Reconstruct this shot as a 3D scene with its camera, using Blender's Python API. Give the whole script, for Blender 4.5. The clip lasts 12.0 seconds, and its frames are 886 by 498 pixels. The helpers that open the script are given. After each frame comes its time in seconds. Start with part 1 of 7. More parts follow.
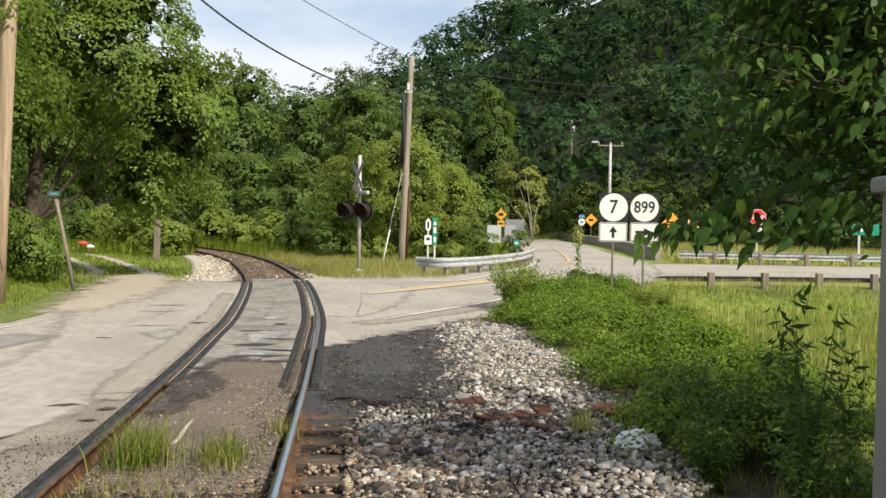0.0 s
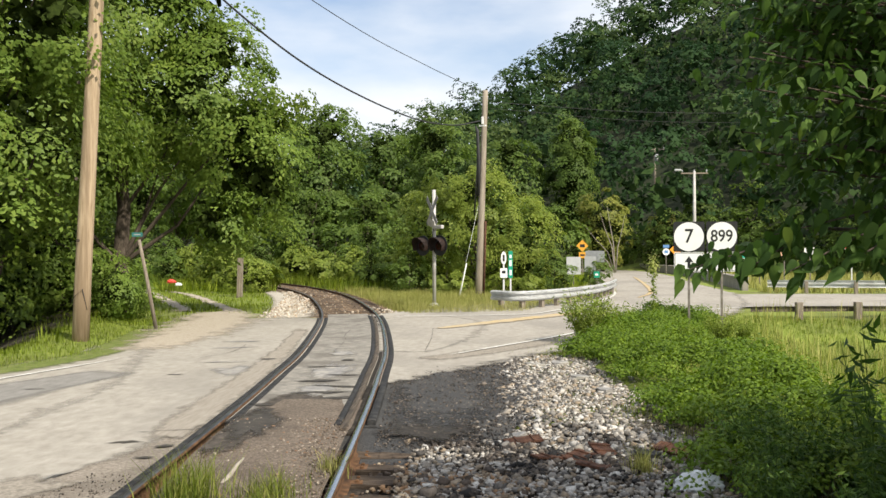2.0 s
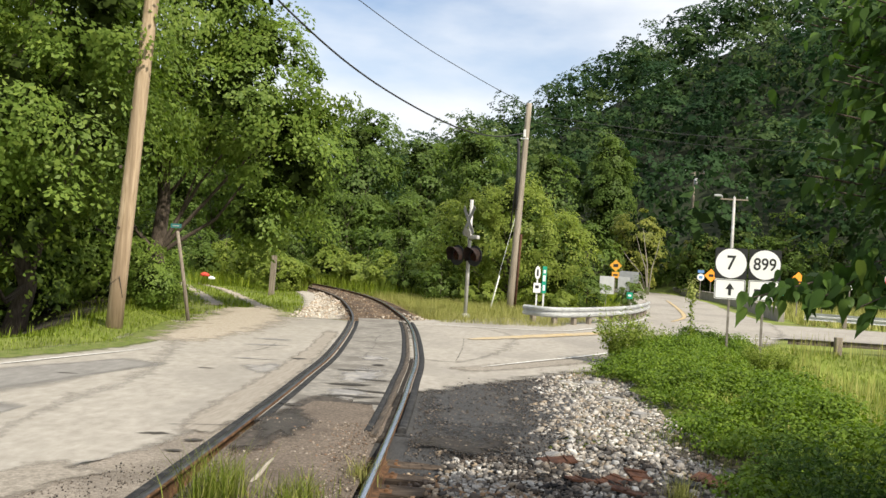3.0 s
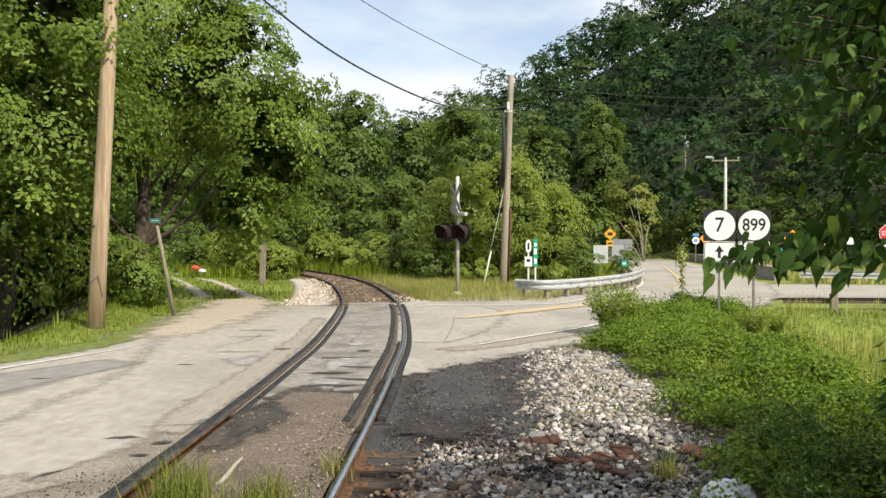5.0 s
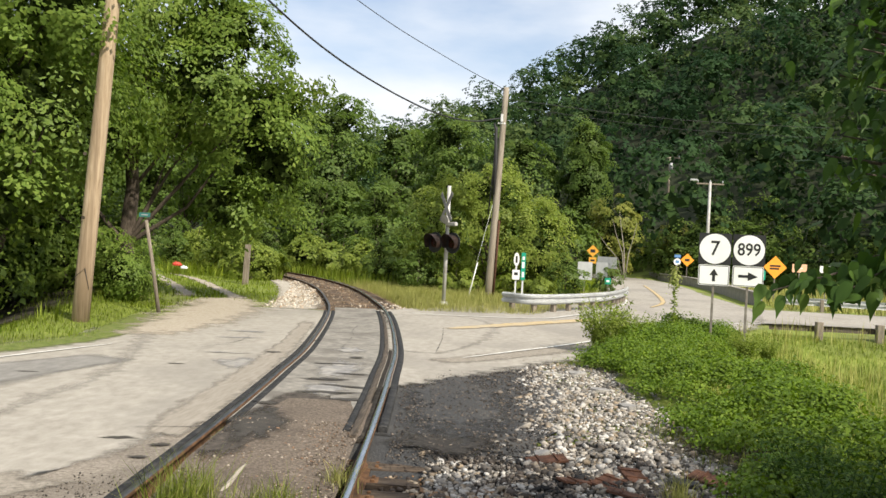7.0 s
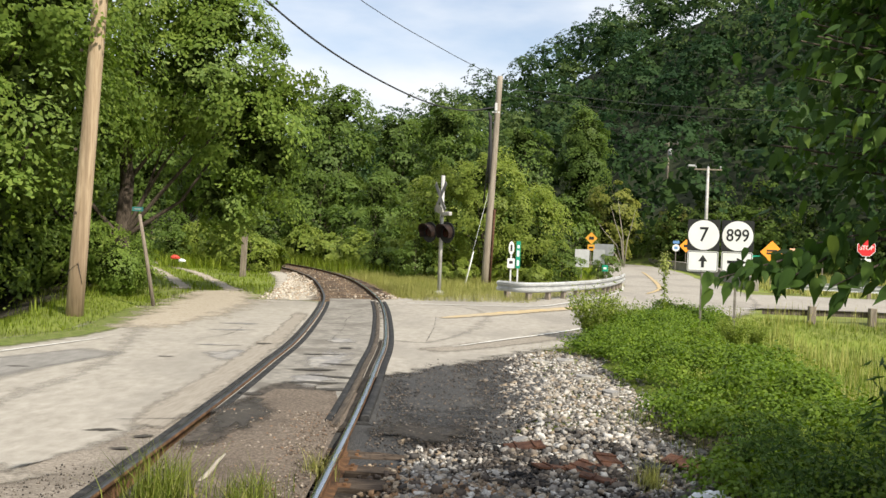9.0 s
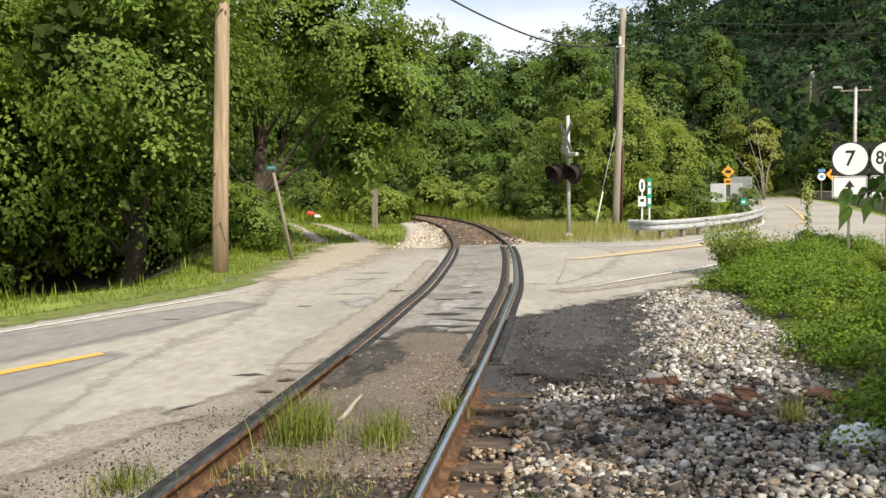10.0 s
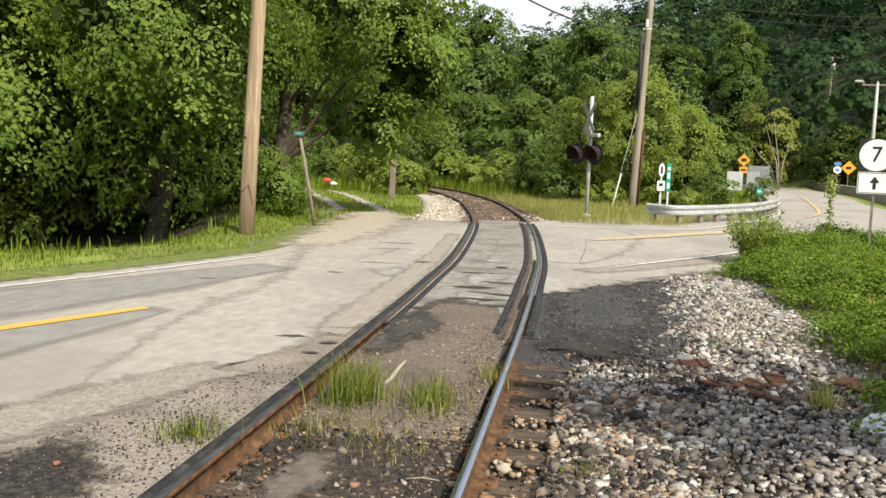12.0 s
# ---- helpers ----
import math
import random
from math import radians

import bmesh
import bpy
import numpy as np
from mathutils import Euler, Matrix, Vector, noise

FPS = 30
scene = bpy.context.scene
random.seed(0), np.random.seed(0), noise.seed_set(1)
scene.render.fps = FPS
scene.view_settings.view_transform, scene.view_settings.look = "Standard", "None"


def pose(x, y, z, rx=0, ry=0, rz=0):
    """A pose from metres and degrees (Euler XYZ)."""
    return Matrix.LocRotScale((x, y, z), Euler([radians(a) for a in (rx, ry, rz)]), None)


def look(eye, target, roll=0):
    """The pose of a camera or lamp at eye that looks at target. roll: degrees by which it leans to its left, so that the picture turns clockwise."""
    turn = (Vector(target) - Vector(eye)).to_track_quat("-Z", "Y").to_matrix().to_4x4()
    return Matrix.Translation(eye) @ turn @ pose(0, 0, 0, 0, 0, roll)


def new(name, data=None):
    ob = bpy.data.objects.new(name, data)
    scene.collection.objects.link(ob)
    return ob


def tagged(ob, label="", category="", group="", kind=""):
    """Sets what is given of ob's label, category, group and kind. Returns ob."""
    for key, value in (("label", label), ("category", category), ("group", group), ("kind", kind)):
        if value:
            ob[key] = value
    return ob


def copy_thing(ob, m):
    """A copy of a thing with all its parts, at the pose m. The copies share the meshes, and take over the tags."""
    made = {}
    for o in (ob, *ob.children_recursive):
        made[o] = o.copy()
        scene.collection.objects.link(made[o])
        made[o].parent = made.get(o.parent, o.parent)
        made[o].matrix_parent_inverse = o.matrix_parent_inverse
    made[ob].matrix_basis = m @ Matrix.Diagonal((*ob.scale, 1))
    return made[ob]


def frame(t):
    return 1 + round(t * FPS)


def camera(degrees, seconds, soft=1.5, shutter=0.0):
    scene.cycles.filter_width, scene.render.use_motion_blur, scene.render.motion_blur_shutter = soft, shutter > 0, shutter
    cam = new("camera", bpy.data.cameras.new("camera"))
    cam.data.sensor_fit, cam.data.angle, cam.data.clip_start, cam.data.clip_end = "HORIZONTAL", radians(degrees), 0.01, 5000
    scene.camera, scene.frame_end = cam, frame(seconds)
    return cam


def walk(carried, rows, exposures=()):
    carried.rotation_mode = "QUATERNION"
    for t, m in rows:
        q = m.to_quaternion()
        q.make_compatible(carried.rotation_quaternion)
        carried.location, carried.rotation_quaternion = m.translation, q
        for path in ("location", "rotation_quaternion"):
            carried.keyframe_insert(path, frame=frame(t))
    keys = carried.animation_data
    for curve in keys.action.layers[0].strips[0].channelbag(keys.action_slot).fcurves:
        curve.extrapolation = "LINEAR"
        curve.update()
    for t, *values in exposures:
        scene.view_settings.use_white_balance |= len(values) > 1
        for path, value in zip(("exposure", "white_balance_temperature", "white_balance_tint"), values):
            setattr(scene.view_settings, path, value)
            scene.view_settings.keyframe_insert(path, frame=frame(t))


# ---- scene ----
cam = camera(55.3, 12.0)
PATH = [
    (0, (-0.199, 0.513, 1.796), (-0.122, 2.51, 1.719), 0.9),
    (0.5, (-0.107, 0.544, 1.808), (-0.026, 2.539, 1.684), 1.7),
    (1, (0.026, 0.589, 1.802), (0.028, 2.589, 1.799), 2.7),
    (1.5, (0.102, 0.605, 1.804), (0.009, 2.602, 1.799), 0.5),
    (2, (0.118, 0.635, 1.808), (-0.006, 2.631, 1.808), -0.2),
    (2.5, (0.058, 0.687, 1.815), (-0.075, 2.681, 1.879), 1.6),
    (3, (-0.02, 0.766, 1.799), (-0.217, 2.757, 1.82), 3.5),
    (3.2, (-0.054, 0.78, 1.792), (-0.208, 2.773, 1.811), 4.3),
    (4.8, (0.197, 1.095, 1.816), (0.064, 3.09, 1.776), 0.5),
    (5, (0.221, 1.113, 1.819), (0.032, 3.103, 1.789), 0.1),
    (5.5, (0.179, 1.125, 1.807), (-0.113, 3.104, 1.776), 0.6),
    (6, (0.069, 1.179, 1.82), (-0.176, 3.164, 1.822), 1.9),
    (6.5, (-0.057, 1.2, 1.823), (-0.269, 3.188, 1.812), 2.0),
    (7, (-0.121, 1.222, 1.824), (-0.259, 3.217, 1.816), 3.0),
    (7.2, (-0.135, 1.215, 1.822), (-0.247, 3.212, 1.825), 3.5),
    (9, (0.12, 1.135, 1.852), (-0.022, 3.13, 1.818), 2.2),
    (9.5, (0.183, 1.131, 1.82), (-0.105, 3.109, 1.742), 1.4),
    (10, (0.185, 1.157, 1.794), (-0.259, 3.1, 1.632), -1.1),
    (10.5, (0.079, 0.965, 1.815), (-0.575, 2.835, 1.537), -1.2),
    (11, (-0.086, 0.73, 1.801), (-0.961, 2.502, 1.493), -0.8),
    (11.1, (-0.111, 0.703, 1.805), (-1.011, 2.463, 1.501), 0.0),
    (11.5, (-0.139, 0.697, 1.803), (-1.03, 2.465, 1.523), 0.8),
    (12, (-0.119, 0.856, 1.82), (-0.574, 2.791, 1.594), 1.9),
]
walk(cam, [(t, look(*p)) for t, *p in PATH], [(0, 0.50), (0.5, 0.58), (2, 0.60), (9.5, 0.60), (10.5, 0.64), (11.1, 0.68), (11.5, 0.68), (12, 0.65)])

# ---- world, sun ----
SUN_AZ, SUN_EL = (0.70, -0.71), 43.0
world = bpy.data.worlds.new("world")
scene.world = world
world.use_nodes = True
wn, wl = world.node_tree.nodes, world.node_tree.links
sky = wn.new("ShaderNodeTexSky")
sky.sky_type, sky.sun_disc = "NISHITA", False
sky.sun_elevation = radians(SUN_EL)
sky.sun_rotation = math.atan2(SUN_AZ[0], SUN_AZ[1])
sky.dust_density, sky.air_density = 1.6, 1.0
w_co = wn.new("ShaderNodeTexCoord")
w_map = wn.new("ShaderNodeMapping")
w_map.inputs["Scale"].default_value = (1.6, 1.6, 5.0)
w_map.inputs["Location"].default_value = (0.35, 0.1, 0.2)
w_noise = wn.new("ShaderNodeTexNoise")
w_noise.inputs["Scale"].default_value, w_noise.inputs["Detail"].default_value = 1.6, 7.0
w_ramp = wn.new("ShaderNodeValToRGB")
w_ramp.color_ramp.elements[0].position, w_ramp.color_ramp.elements[1].position = 0.29, 0.58
w_mix = wn.new("ShaderNodeMixRGB")
w_mix.inputs["Color2"].default_value = (5.75, 5.95, 6.25, 1)
w_bg = wn["Background"]
w_bg.inputs["Strength"].default_value = 0.115
wl.new(w_co.outputs["Generated"], w_map.inputs["Vector"])
wl.new(w_map.outputs["Vector"], w_noise.inputs["Vector"])
wl.new(w_noise.outputs["Fac"], w_ramp.inputs["Fac"])
wl.new(w_ramp.outputs["Color"], w_mix.inputs["Fac"])
wl.new(sky.outputs["Color"], w_mix.inputs["Color1"])
wl.new(w_mix.outputs["Color"], w_bg.inputs["Color"])
sun = new("sun", bpy.data.lights.new("sun", "SUN"))
sun.data.energy, sun.data.angle, sun.data.color = 4.3, radians(1.5), (1.0, 0.92, 0.78)
sun.matrix_world = look((SUN_AZ[0] * 60, SUN_AZ[1] * 60, 60 * math.tan(radians(SUN_EL))), (0, 0, 0))


# ---- materials ----
def mat(name, cols, scale=4.0, rough=0.8, metal=0.0, bump=0.0, bump_scale=60.0, stops=None, big=0.0, big_scale=0.35, big_col=None, stretch=None, spec=0.3):
    """Noise-mixed colours at one fine scale, with optional large stains and bump."""
    m = bpy.data.materials.new(name)
    m.use_nodes = True
    n, l = m.node_tree.nodes, m.node_tree.links
    b = n["Principled BSDF"]
    b.inputs["Roughness"].default_value, b.inputs["Metallic"].default_value = rough, metal
    b.inputs["Specular IOR Level"].default_value = spec
    co = n.new("ShaderNodeTexCoord")
    vec = co.outputs["Object"]
    if stretch:
        mp = n.new("ShaderNodeMapping")
        mp.inputs["Scale"].default_value = stretch
        l.new(vec, mp.inputs["Vector"])
        vec = mp.outputs["Vector"]
    no = n.new("ShaderNodeTexNoise")
    no.inputs["Scale"].default_value, no.inputs["Detail"].default_value, no.inputs["Roughness"].default_value = scale, 6.0, 0.65
    l.new(vec, no.inputs["Vector"])
    r = n.new("ShaderNodeValToRGB")
    e = r.color_ramp.elements
    stops = stops or [0.3 + 0.4 * i / max(1, len(cols) - 1) for i in range(len(cols))]
    while len(e) < len(cols):
        e.new(0.5)
    for el, c, p in zip(e, cols, stops):
        el.position, el.color = p, (*c, 1)
    l.new(no.outputs["Fac"], r.inputs["Fac"])
    out = r.outputs["Color"]
    if big_col:
        n2 = n.new("ShaderNodeTexNoise")
        n2.inputs["Scale"].default_value, n2.inputs["Detail"].default_value = big_scale, 5.0
        l.new(vec, n2.inputs["Vector"])
        r2 = n.new("ShaderNodeValToRGB")
        r2.color_ramp.elements[0].position, r2.color_ramp.elements[1].position = 0.48, 0.62
        mu = n.new("ShaderNodeMath")
        mu.operation = "MULTIPLY"
        mu.inputs[1].default_value = big
        mx = n.new("ShaderNodeMixRGB")
        mx.inputs["Color2"].default_value = (*big_col, 1)
        l.new(n2.outputs["Fac"], r2.inputs["Fac"])
        l.new(r2.outputs["Color"], mu.inputs[0])
        l.new(mu.outputs[0], mx.inputs["Fac"])
        l.new(out, mx.inputs["Color1"])
        out = mx.outputs["Color"]
    l.new(out, b.inputs["Base Color"])
    if bump:
        n3 = n.new("ShaderNodeTexNoise")
        n3.inputs["Scale"].default_value, n3.inputs["Detail"].default_value = bump_scale, 4.0
        l.new(vec, n3.inputs["Vector"])
        bp = n.new("ShaderNodeBump")
        bp.inputs["Strength"].default_value, bp.inputs["Distance"].default_value = bump, 0.02
        l.new(n3.outputs["Fac"], bp.inputs["Height"])
        l.new(bp.outputs["Normal"], b.inputs["Normal"])
    return m


def soft(m, scale=7.0, amount=0.9, wear=0.0, lo=0.08, hi=0.5):
    """Lets worn paint and thin dirt break up towards the rim of their patch."""
    n, l = m.node_tree.nodes, m.node_tree.links
    at = n.new("ShaderNodeAttribute")
    at.attribute_name = "rim"
    co = n.new("ShaderNodeTexCoord")
    no = n.new("ShaderNodeTexNoise")
    no.inputs["Scale"].default_value, no.inputs["Detail"].default_value, no.inputs["Roughness"].default_value = scale, 6.0, 0.7
    l.new(co.outputs["Object"], no.inputs["Vector"])
    k = n.new("ShaderNodeMath")
    k.operation = "MULTIPLY_ADD"
    k.inputs[1].default_value, k.inputs[2].default_value = amount, 1.0 - 0.5 * amount - wear
    l.new(no.outputs["Fac"], k.inputs[0])
    d = n.new("ShaderNodeMath")
    d.operation = "SUBTRACT"
    l.new(k.outputs[0], d.inputs[0])
    l.new(at.outputs["Fac"], d.inputs[1])
    mr = n.new("ShaderNodeMapRange")
    mr.inputs["From Min"].default_value, mr.inputs["From Max"].default_value = lo, hi
    l.new(d.outputs[0], mr.inputs["Value"])
    l.new(mr.outputs["Result"], n["Principled BSDF"].inputs["Alpha"])
    return m


def set_rim(me, values):
    at = me.attributes.new("rim", "FLOAT", "POINT")
    at.data.foreach_set("value", np.asarray(values, np.float32))
    return me


def leaf_mat(name, dark, mid, light, trans=0.35, rough=0.5, patch=0.5, patch_scale=0.5, accent=None, tone=False, spec=0.2):
    """Leaves: colour varies leaf by leaf and over larger patches; some light passes through."""
    m = bpy.data.materials.new(name)
    m.use_nodes = True
    n, l = m.node_tree.nodes, m.node_tree.links
    b = n["Principled BSDF"]
    b.inputs["Roughness"].default_value, b.inputs["Specular IOR Level"].default_value = rough, spec
    geo = n.new("ShaderNodeNewGeometry")
    co = n.new("ShaderNodeTexCoord")
    no = n.new("ShaderNodeTexNoise")
    no.inputs["Scale"].default_value, no.inputs["Detail"].default_value = patch_scale, 3.0
    l.new(co.outputs["Object"], no.inputs["Vector"])
    large = no.outputs["Fac"]
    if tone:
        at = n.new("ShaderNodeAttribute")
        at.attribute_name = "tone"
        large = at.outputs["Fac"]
    a = n.new("ShaderNodeMath")
    a.operation = "MULTIPLY_ADD"
    a.inputs[1].default_value = 1 - patch
    l.new(geo.outputs["Random Per Island"], a.inputs[0])
    s = n.new("ShaderNodeMath")
    s.operation = "MULTIPLY"
    s.inputs[1].default_value = patch
    l.new(large, s.inputs[0])
    l.new(s.outputs[0], a.inputs[2])
    r = n.new("ShaderNodeValToRGB")
    e = r.color_ramp.elements
    cols = [dark, mid, light] + ([accent] if accent else [])
    pos = [0.2, 0.5, 0.78] + ([0.97] if accent else [])
    while len(e) < len(cols):
        e.new(0.5)
    for el, c, p in zip(e, cols, pos):
        el.position, el.color = p, (*c, 1)
    l.new(a.outputs[0], r.inputs["Fac"])
    l.new(r.outputs["Color"], b.inputs["Base Color"])
    t = n.new("ShaderNodeBsdfTranslucent")
    hs = n.new("ShaderNodeHueSaturation")
    hs.inputs["Value"].default_value, hs.inputs["Saturation"].default_value = 1.3, 1.1
    l.new(r.outputs["Color"], hs.inputs["Color"])
    l.new(hs.outputs["Color"], t.inputs["Color"])
    mx = n.new("ShaderNodeMixShader")
    mx.inputs["Fac"].default_value = trans
    l.new(b.outputs["BSDF"], mx.inputs[1])
    l.new(t.outputs["BSDF"], mx.inputs[2])
    l.new(mx.outputs["Shader"], n["Material Output"].inputs["Surface"])
    return m


def stone_mat(name, cols, rough=0.9):
    """Loose stones, each with its own shade."""
    m = bpy.data.materials.new(name)
    m.use_nodes = True
    n, l = m.node_tree.nodes, m.node_tree.links
    b = n["Principled BSDF"]
    b.inputs["Roughness"].default_value, b.inputs["Specular IOR Level"].default_value = rough, 0.2
    geo, info = n.new("ShaderNodeNewGeometry"), n.new("ShaderNodeObjectInfo")
    a = n.new("ShaderNodeMath")
    a.operation = "ADD"
    l.new(geo.outputs["Random Per Island"], a.inputs[0])
    l.new(info.outputs["Random"], a.inputs[1])
    f = n.new("ShaderNodeMath")
    f.operation = "FRACT"
    l.new(a.outputs[0], f.inputs[0])
    r = n.new("ShaderNodeValToRGB")
    r.color_ramp.interpolation = "CONSTANT"
    e = r.color_ramp.elements
    while len(e) < len(cols):
        e.new(0.5)
    for i, (el, c) in enumerate(zip(e, cols)):
        el.position, el.color = i / len(cols), (*c, 1)
    l.new(f.outputs[0], r.inputs["Fac"])
    co, no = n.new("ShaderNodeTexCoord"), n.new("ShaderNodeTexNoise")
    no.inputs["Scale"].default_value, no.inputs["Detail"].default_value = 45.0, 4.0
    l.new(co.outputs["Object"], no.inputs["Vector"])
    mx = n.new("ShaderNodeMixRGB")
    mx.blend_type = "OVERLAY"
    mx.inputs["Fac"].default_value = 0.6
    l.new(r.outputs["Color"], mx.inputs["Color1"])
    l.new(no.outputs["Fac"], mx.inputs["Color2"])
    l.new(mx.outputs["Color"], b.inputs["Base Color"])
    return m


M_GROUND = mat("soil_grass", [(0.12, 0.155, 0.026), (0.18, 0.225, 0.038), (0.24, 0.265, 0.06)], 2.5, 0.95, bump=0.6, bump_scale=25, big=0.5, big_col=(0.07, 0.06, 0.035), big_scale=0.25)

def forest_floor(m):
    """Near-black green in place of meadow grass up on the wooded slope."""
    n, l = m.node_tree.nodes, m.node_tree.links
    b = n["Principled BSDF"]
    co, sp = n.new("ShaderNodeTexCoord"), n.new("ShaderNodeSeparateXYZ")
    l.new(co.outputs["Object"], sp.inputs[0])
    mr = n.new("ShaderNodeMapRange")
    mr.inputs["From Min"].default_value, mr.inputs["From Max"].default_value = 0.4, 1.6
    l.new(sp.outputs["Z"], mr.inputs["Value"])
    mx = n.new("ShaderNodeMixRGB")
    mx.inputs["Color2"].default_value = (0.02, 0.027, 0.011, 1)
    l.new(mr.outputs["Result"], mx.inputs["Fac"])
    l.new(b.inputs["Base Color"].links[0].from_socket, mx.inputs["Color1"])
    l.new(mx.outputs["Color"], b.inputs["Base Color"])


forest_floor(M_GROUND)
M_VERGE = soft(mat("verge_soil", [(0.07, 0.095, 0.022), (0.13, 0.165, 0.034), (0.2, 0.19, 0.09)], 6, 0.95, bump=0.8, bump_scale=40), 4, 1.0)
M_ROAD = mat("bleached_asphalt", [(0.265, 0.24, 0.205), (0.325, 0.30, 0.26), (0.39, 0.36, 0.315)], 7.0, 0.88, bump=0.35, bump_scale=140, big=0.6, big_col=(0.225, 0.207, 0.182), big_scale=0.45, stretch=(1, 0.6, 1))
M_ROADRIM = soft(M_ROAD.copy(), 3.0, 0.22, 0.03, 0.0, 0.07)
M_ROADRIM.name = "bleached_asphalt_crumbling"
M_ROADSIDE = soft(M_ROAD.copy(), 4.0, 0.5, 0.1, 0.0, 0.2)
M_ROADSIDE.name = "bleached_asphalt_thinning"
M_APRON = mat("dark_asphalt", [(0.024, 0.024, 0.025), (0.050, 0.050, 0.051), (0.115, 0.113, 0.108)], 60, 0.8, bump=0.9, bump_scale=90, big=0.45, big_col=(0.105, 0.098, 0.088), big_scale=1.0)
M_APRONRIM = soft(M_APRON.copy(), 5, 1.0)
M_APRONRIM.name = "dark_asphalt_thinning"
M_TAR = soft(mat("tar_stain", [(0.03, 0.027, 0.024), (0.075, 0.066, 0.056)], 9, 0.7, bump=0.4, bump_scale=60), 14, 0.8)
M_SOOT = soft(mat("oily_soot", [(0.012, 0.011, 0.010), (0.03, 0.026, 0.022), (0.09, 0.075, 0.06)], 22, 0.75, bump=1.0, bump_scale=50), 9, 1.1)
M_FRINGE = soft(mat("spilled_pale_gravel", [(0.17, 0.15, 0.125), (0.27, 0.24, 0.20), (0.37, 0.335, 0.285)], 26, 0.95, bump=0.8, bump_scale=60), 5, 1.3)
M_RUT = soft(mat("tan_drive_gravel", [(0.26, 0.21, 0.15), (0.38, 0.33, 0.26), (0.50, 0.45, 0.38)], 22, 0.95, bump=0.8, bump_scale=60), 1.6, 1.7, 0.12)
M_STRIP = soft(mat("tan_rail_side_dirt", [(0.22, 0.19, 0.155), (0.28, 0.25, 0.21), (0.34, 0.305, 0.26)], 5, 0.9, bump=0.4, bump_scale=60, stretch=(4, 0.5, 1)), 3, 1.3)
M_WET = mat("patched_asphalt", [(0.16, 0.155, 0.15), (0.25, 0.24, 0.23), (0.36, 0.34, 0.31)], 6, 0.7, bump=0.3, bump_scale=80, big=0.7, big_col=(0.36, 0.335, 0.295), big_scale=3.0)
M_CRUMB = mat("crumbled_gravel", [(0.15, 0.125, 0.10), (0.26, 0.225, 0.185), (0.38, 0.34, 0.29)], 30, 0.95, bump=1.0, bump_scale=55, big=0.5, big_col=(0.09, 0.075, 0.06), big_scale=0.9)
M_DIRT = mat("ballast_dirt", [(0.018, 0.014, 0.011), (0.040, 0.031, 0.024), (0.092, 0.073, 0.057)], 18, 0.95, bump=0.9, bump_scale=50, big=0.5, big_col=(0.024, 0.019, 0.016), big_scale=1.0)
M_BROWN = mat("brown_gravel", [(0.075, 0.058, 0.045), (0.14, 0.112, 0.088), (0.25, 0.208, 0.168)], 34, 0.95, bump=1.0, bump_scale=60, big=0.4, big_col=(0.075, 0.06, 0.048), big_scale=1.5)
M_GAUGE = mat("grimy_asphalt", [(0.15, 0.14, 0.125), (0.23, 0.215, 0.19), (0.33, 0.305, 0.265)], 6, 0.85, bump=0.4, bump_scale=90, big=0.65, big_col=(0.12, 0.108, 0.092), big_scale=1.6)
M_PALE = mat("pale_gravel", [(0.30, 0.26, 0.21), (0.42, 0.38, 0.32), (0.52, 0.48, 0.42)], 16, 0.95, bump=0.8, bump_scale=60, big=0.4, big_col=(0.22, 0.19, 0.14), big_scale=0.8)
M_WHITE_LINE = mat("worn_white_paint", [(0.42, 0.40, 0.36), (0.62, 0.61, 0.57), (0.74, 0.73, 0.70)], 9, 0.8, bump=0.2, bump_scale=120, big=0.5, big_col=(0.42, 0.40, 0.36), big_scale=2.0)
M_FADED = mat("faded_white_paint", [(0.36, 0.335, 0.295), (0.44, 0.42, 0.38), (0.62, 0.60, 0.57)], 6, 0.85, big=0.6, big_col=(0.36, 0.335, 0.295), big_scale=1.5)
M_YELLOW = mat("yellow_paint", [(0.50, 0.31, 0.09), (0.58, 0.33, 0.06), (0.62, 0.37, 0.085)], 8, 0.8, big=0.4, big_col=(0.5, 0.36, 0.17), big_scale=1.6)
M_YFADE = mat("faded_yellow_paint", [(0.38, 0.32, 0.22), (0.45, 0.34, 0.18), (0.50, 0.36, 0.15)], 4, 0.85, big=0.5, big_col=(0.38, 0.35, 0.3), big_scale=1.0)
for m_worn, sc, am, we in ((M_WET, 5, 1.1, 0.05), (M_PALE, 4, 1.1, 0.0), (M_FADED, 12, 1.2, 0.2), (M_YFADE, 3, 1.2, 0.05), (M_WHITE_LINE, 10, 1.3, 0.04)):
    soft(m_worn, sc, am, we)
M_RAIL = mat("rusty_rail_side", [(0.04, 0.024, 0.016), (0.115, 0.06, 0.03), (0.22, 0.12, 0.06)], 9, 0.85, 0.1, bump=0.4, bump_scale=80)
M_STEEL = mat("polished_railhead", [(0.50, 0.51, 0.53), (0.66, 0.67, 0.69)], 12, 0.26, 1.0, stretch=(1, 0.1, 1))
M_DULL = mat("dull_railhead", [(0.05, 0.05, 0.052), (0.11, 0.11, 0.115), (0.2, 0.2, 0.205)], 14, 0.42, 0.7, stretch=(1, 0.25, 1))
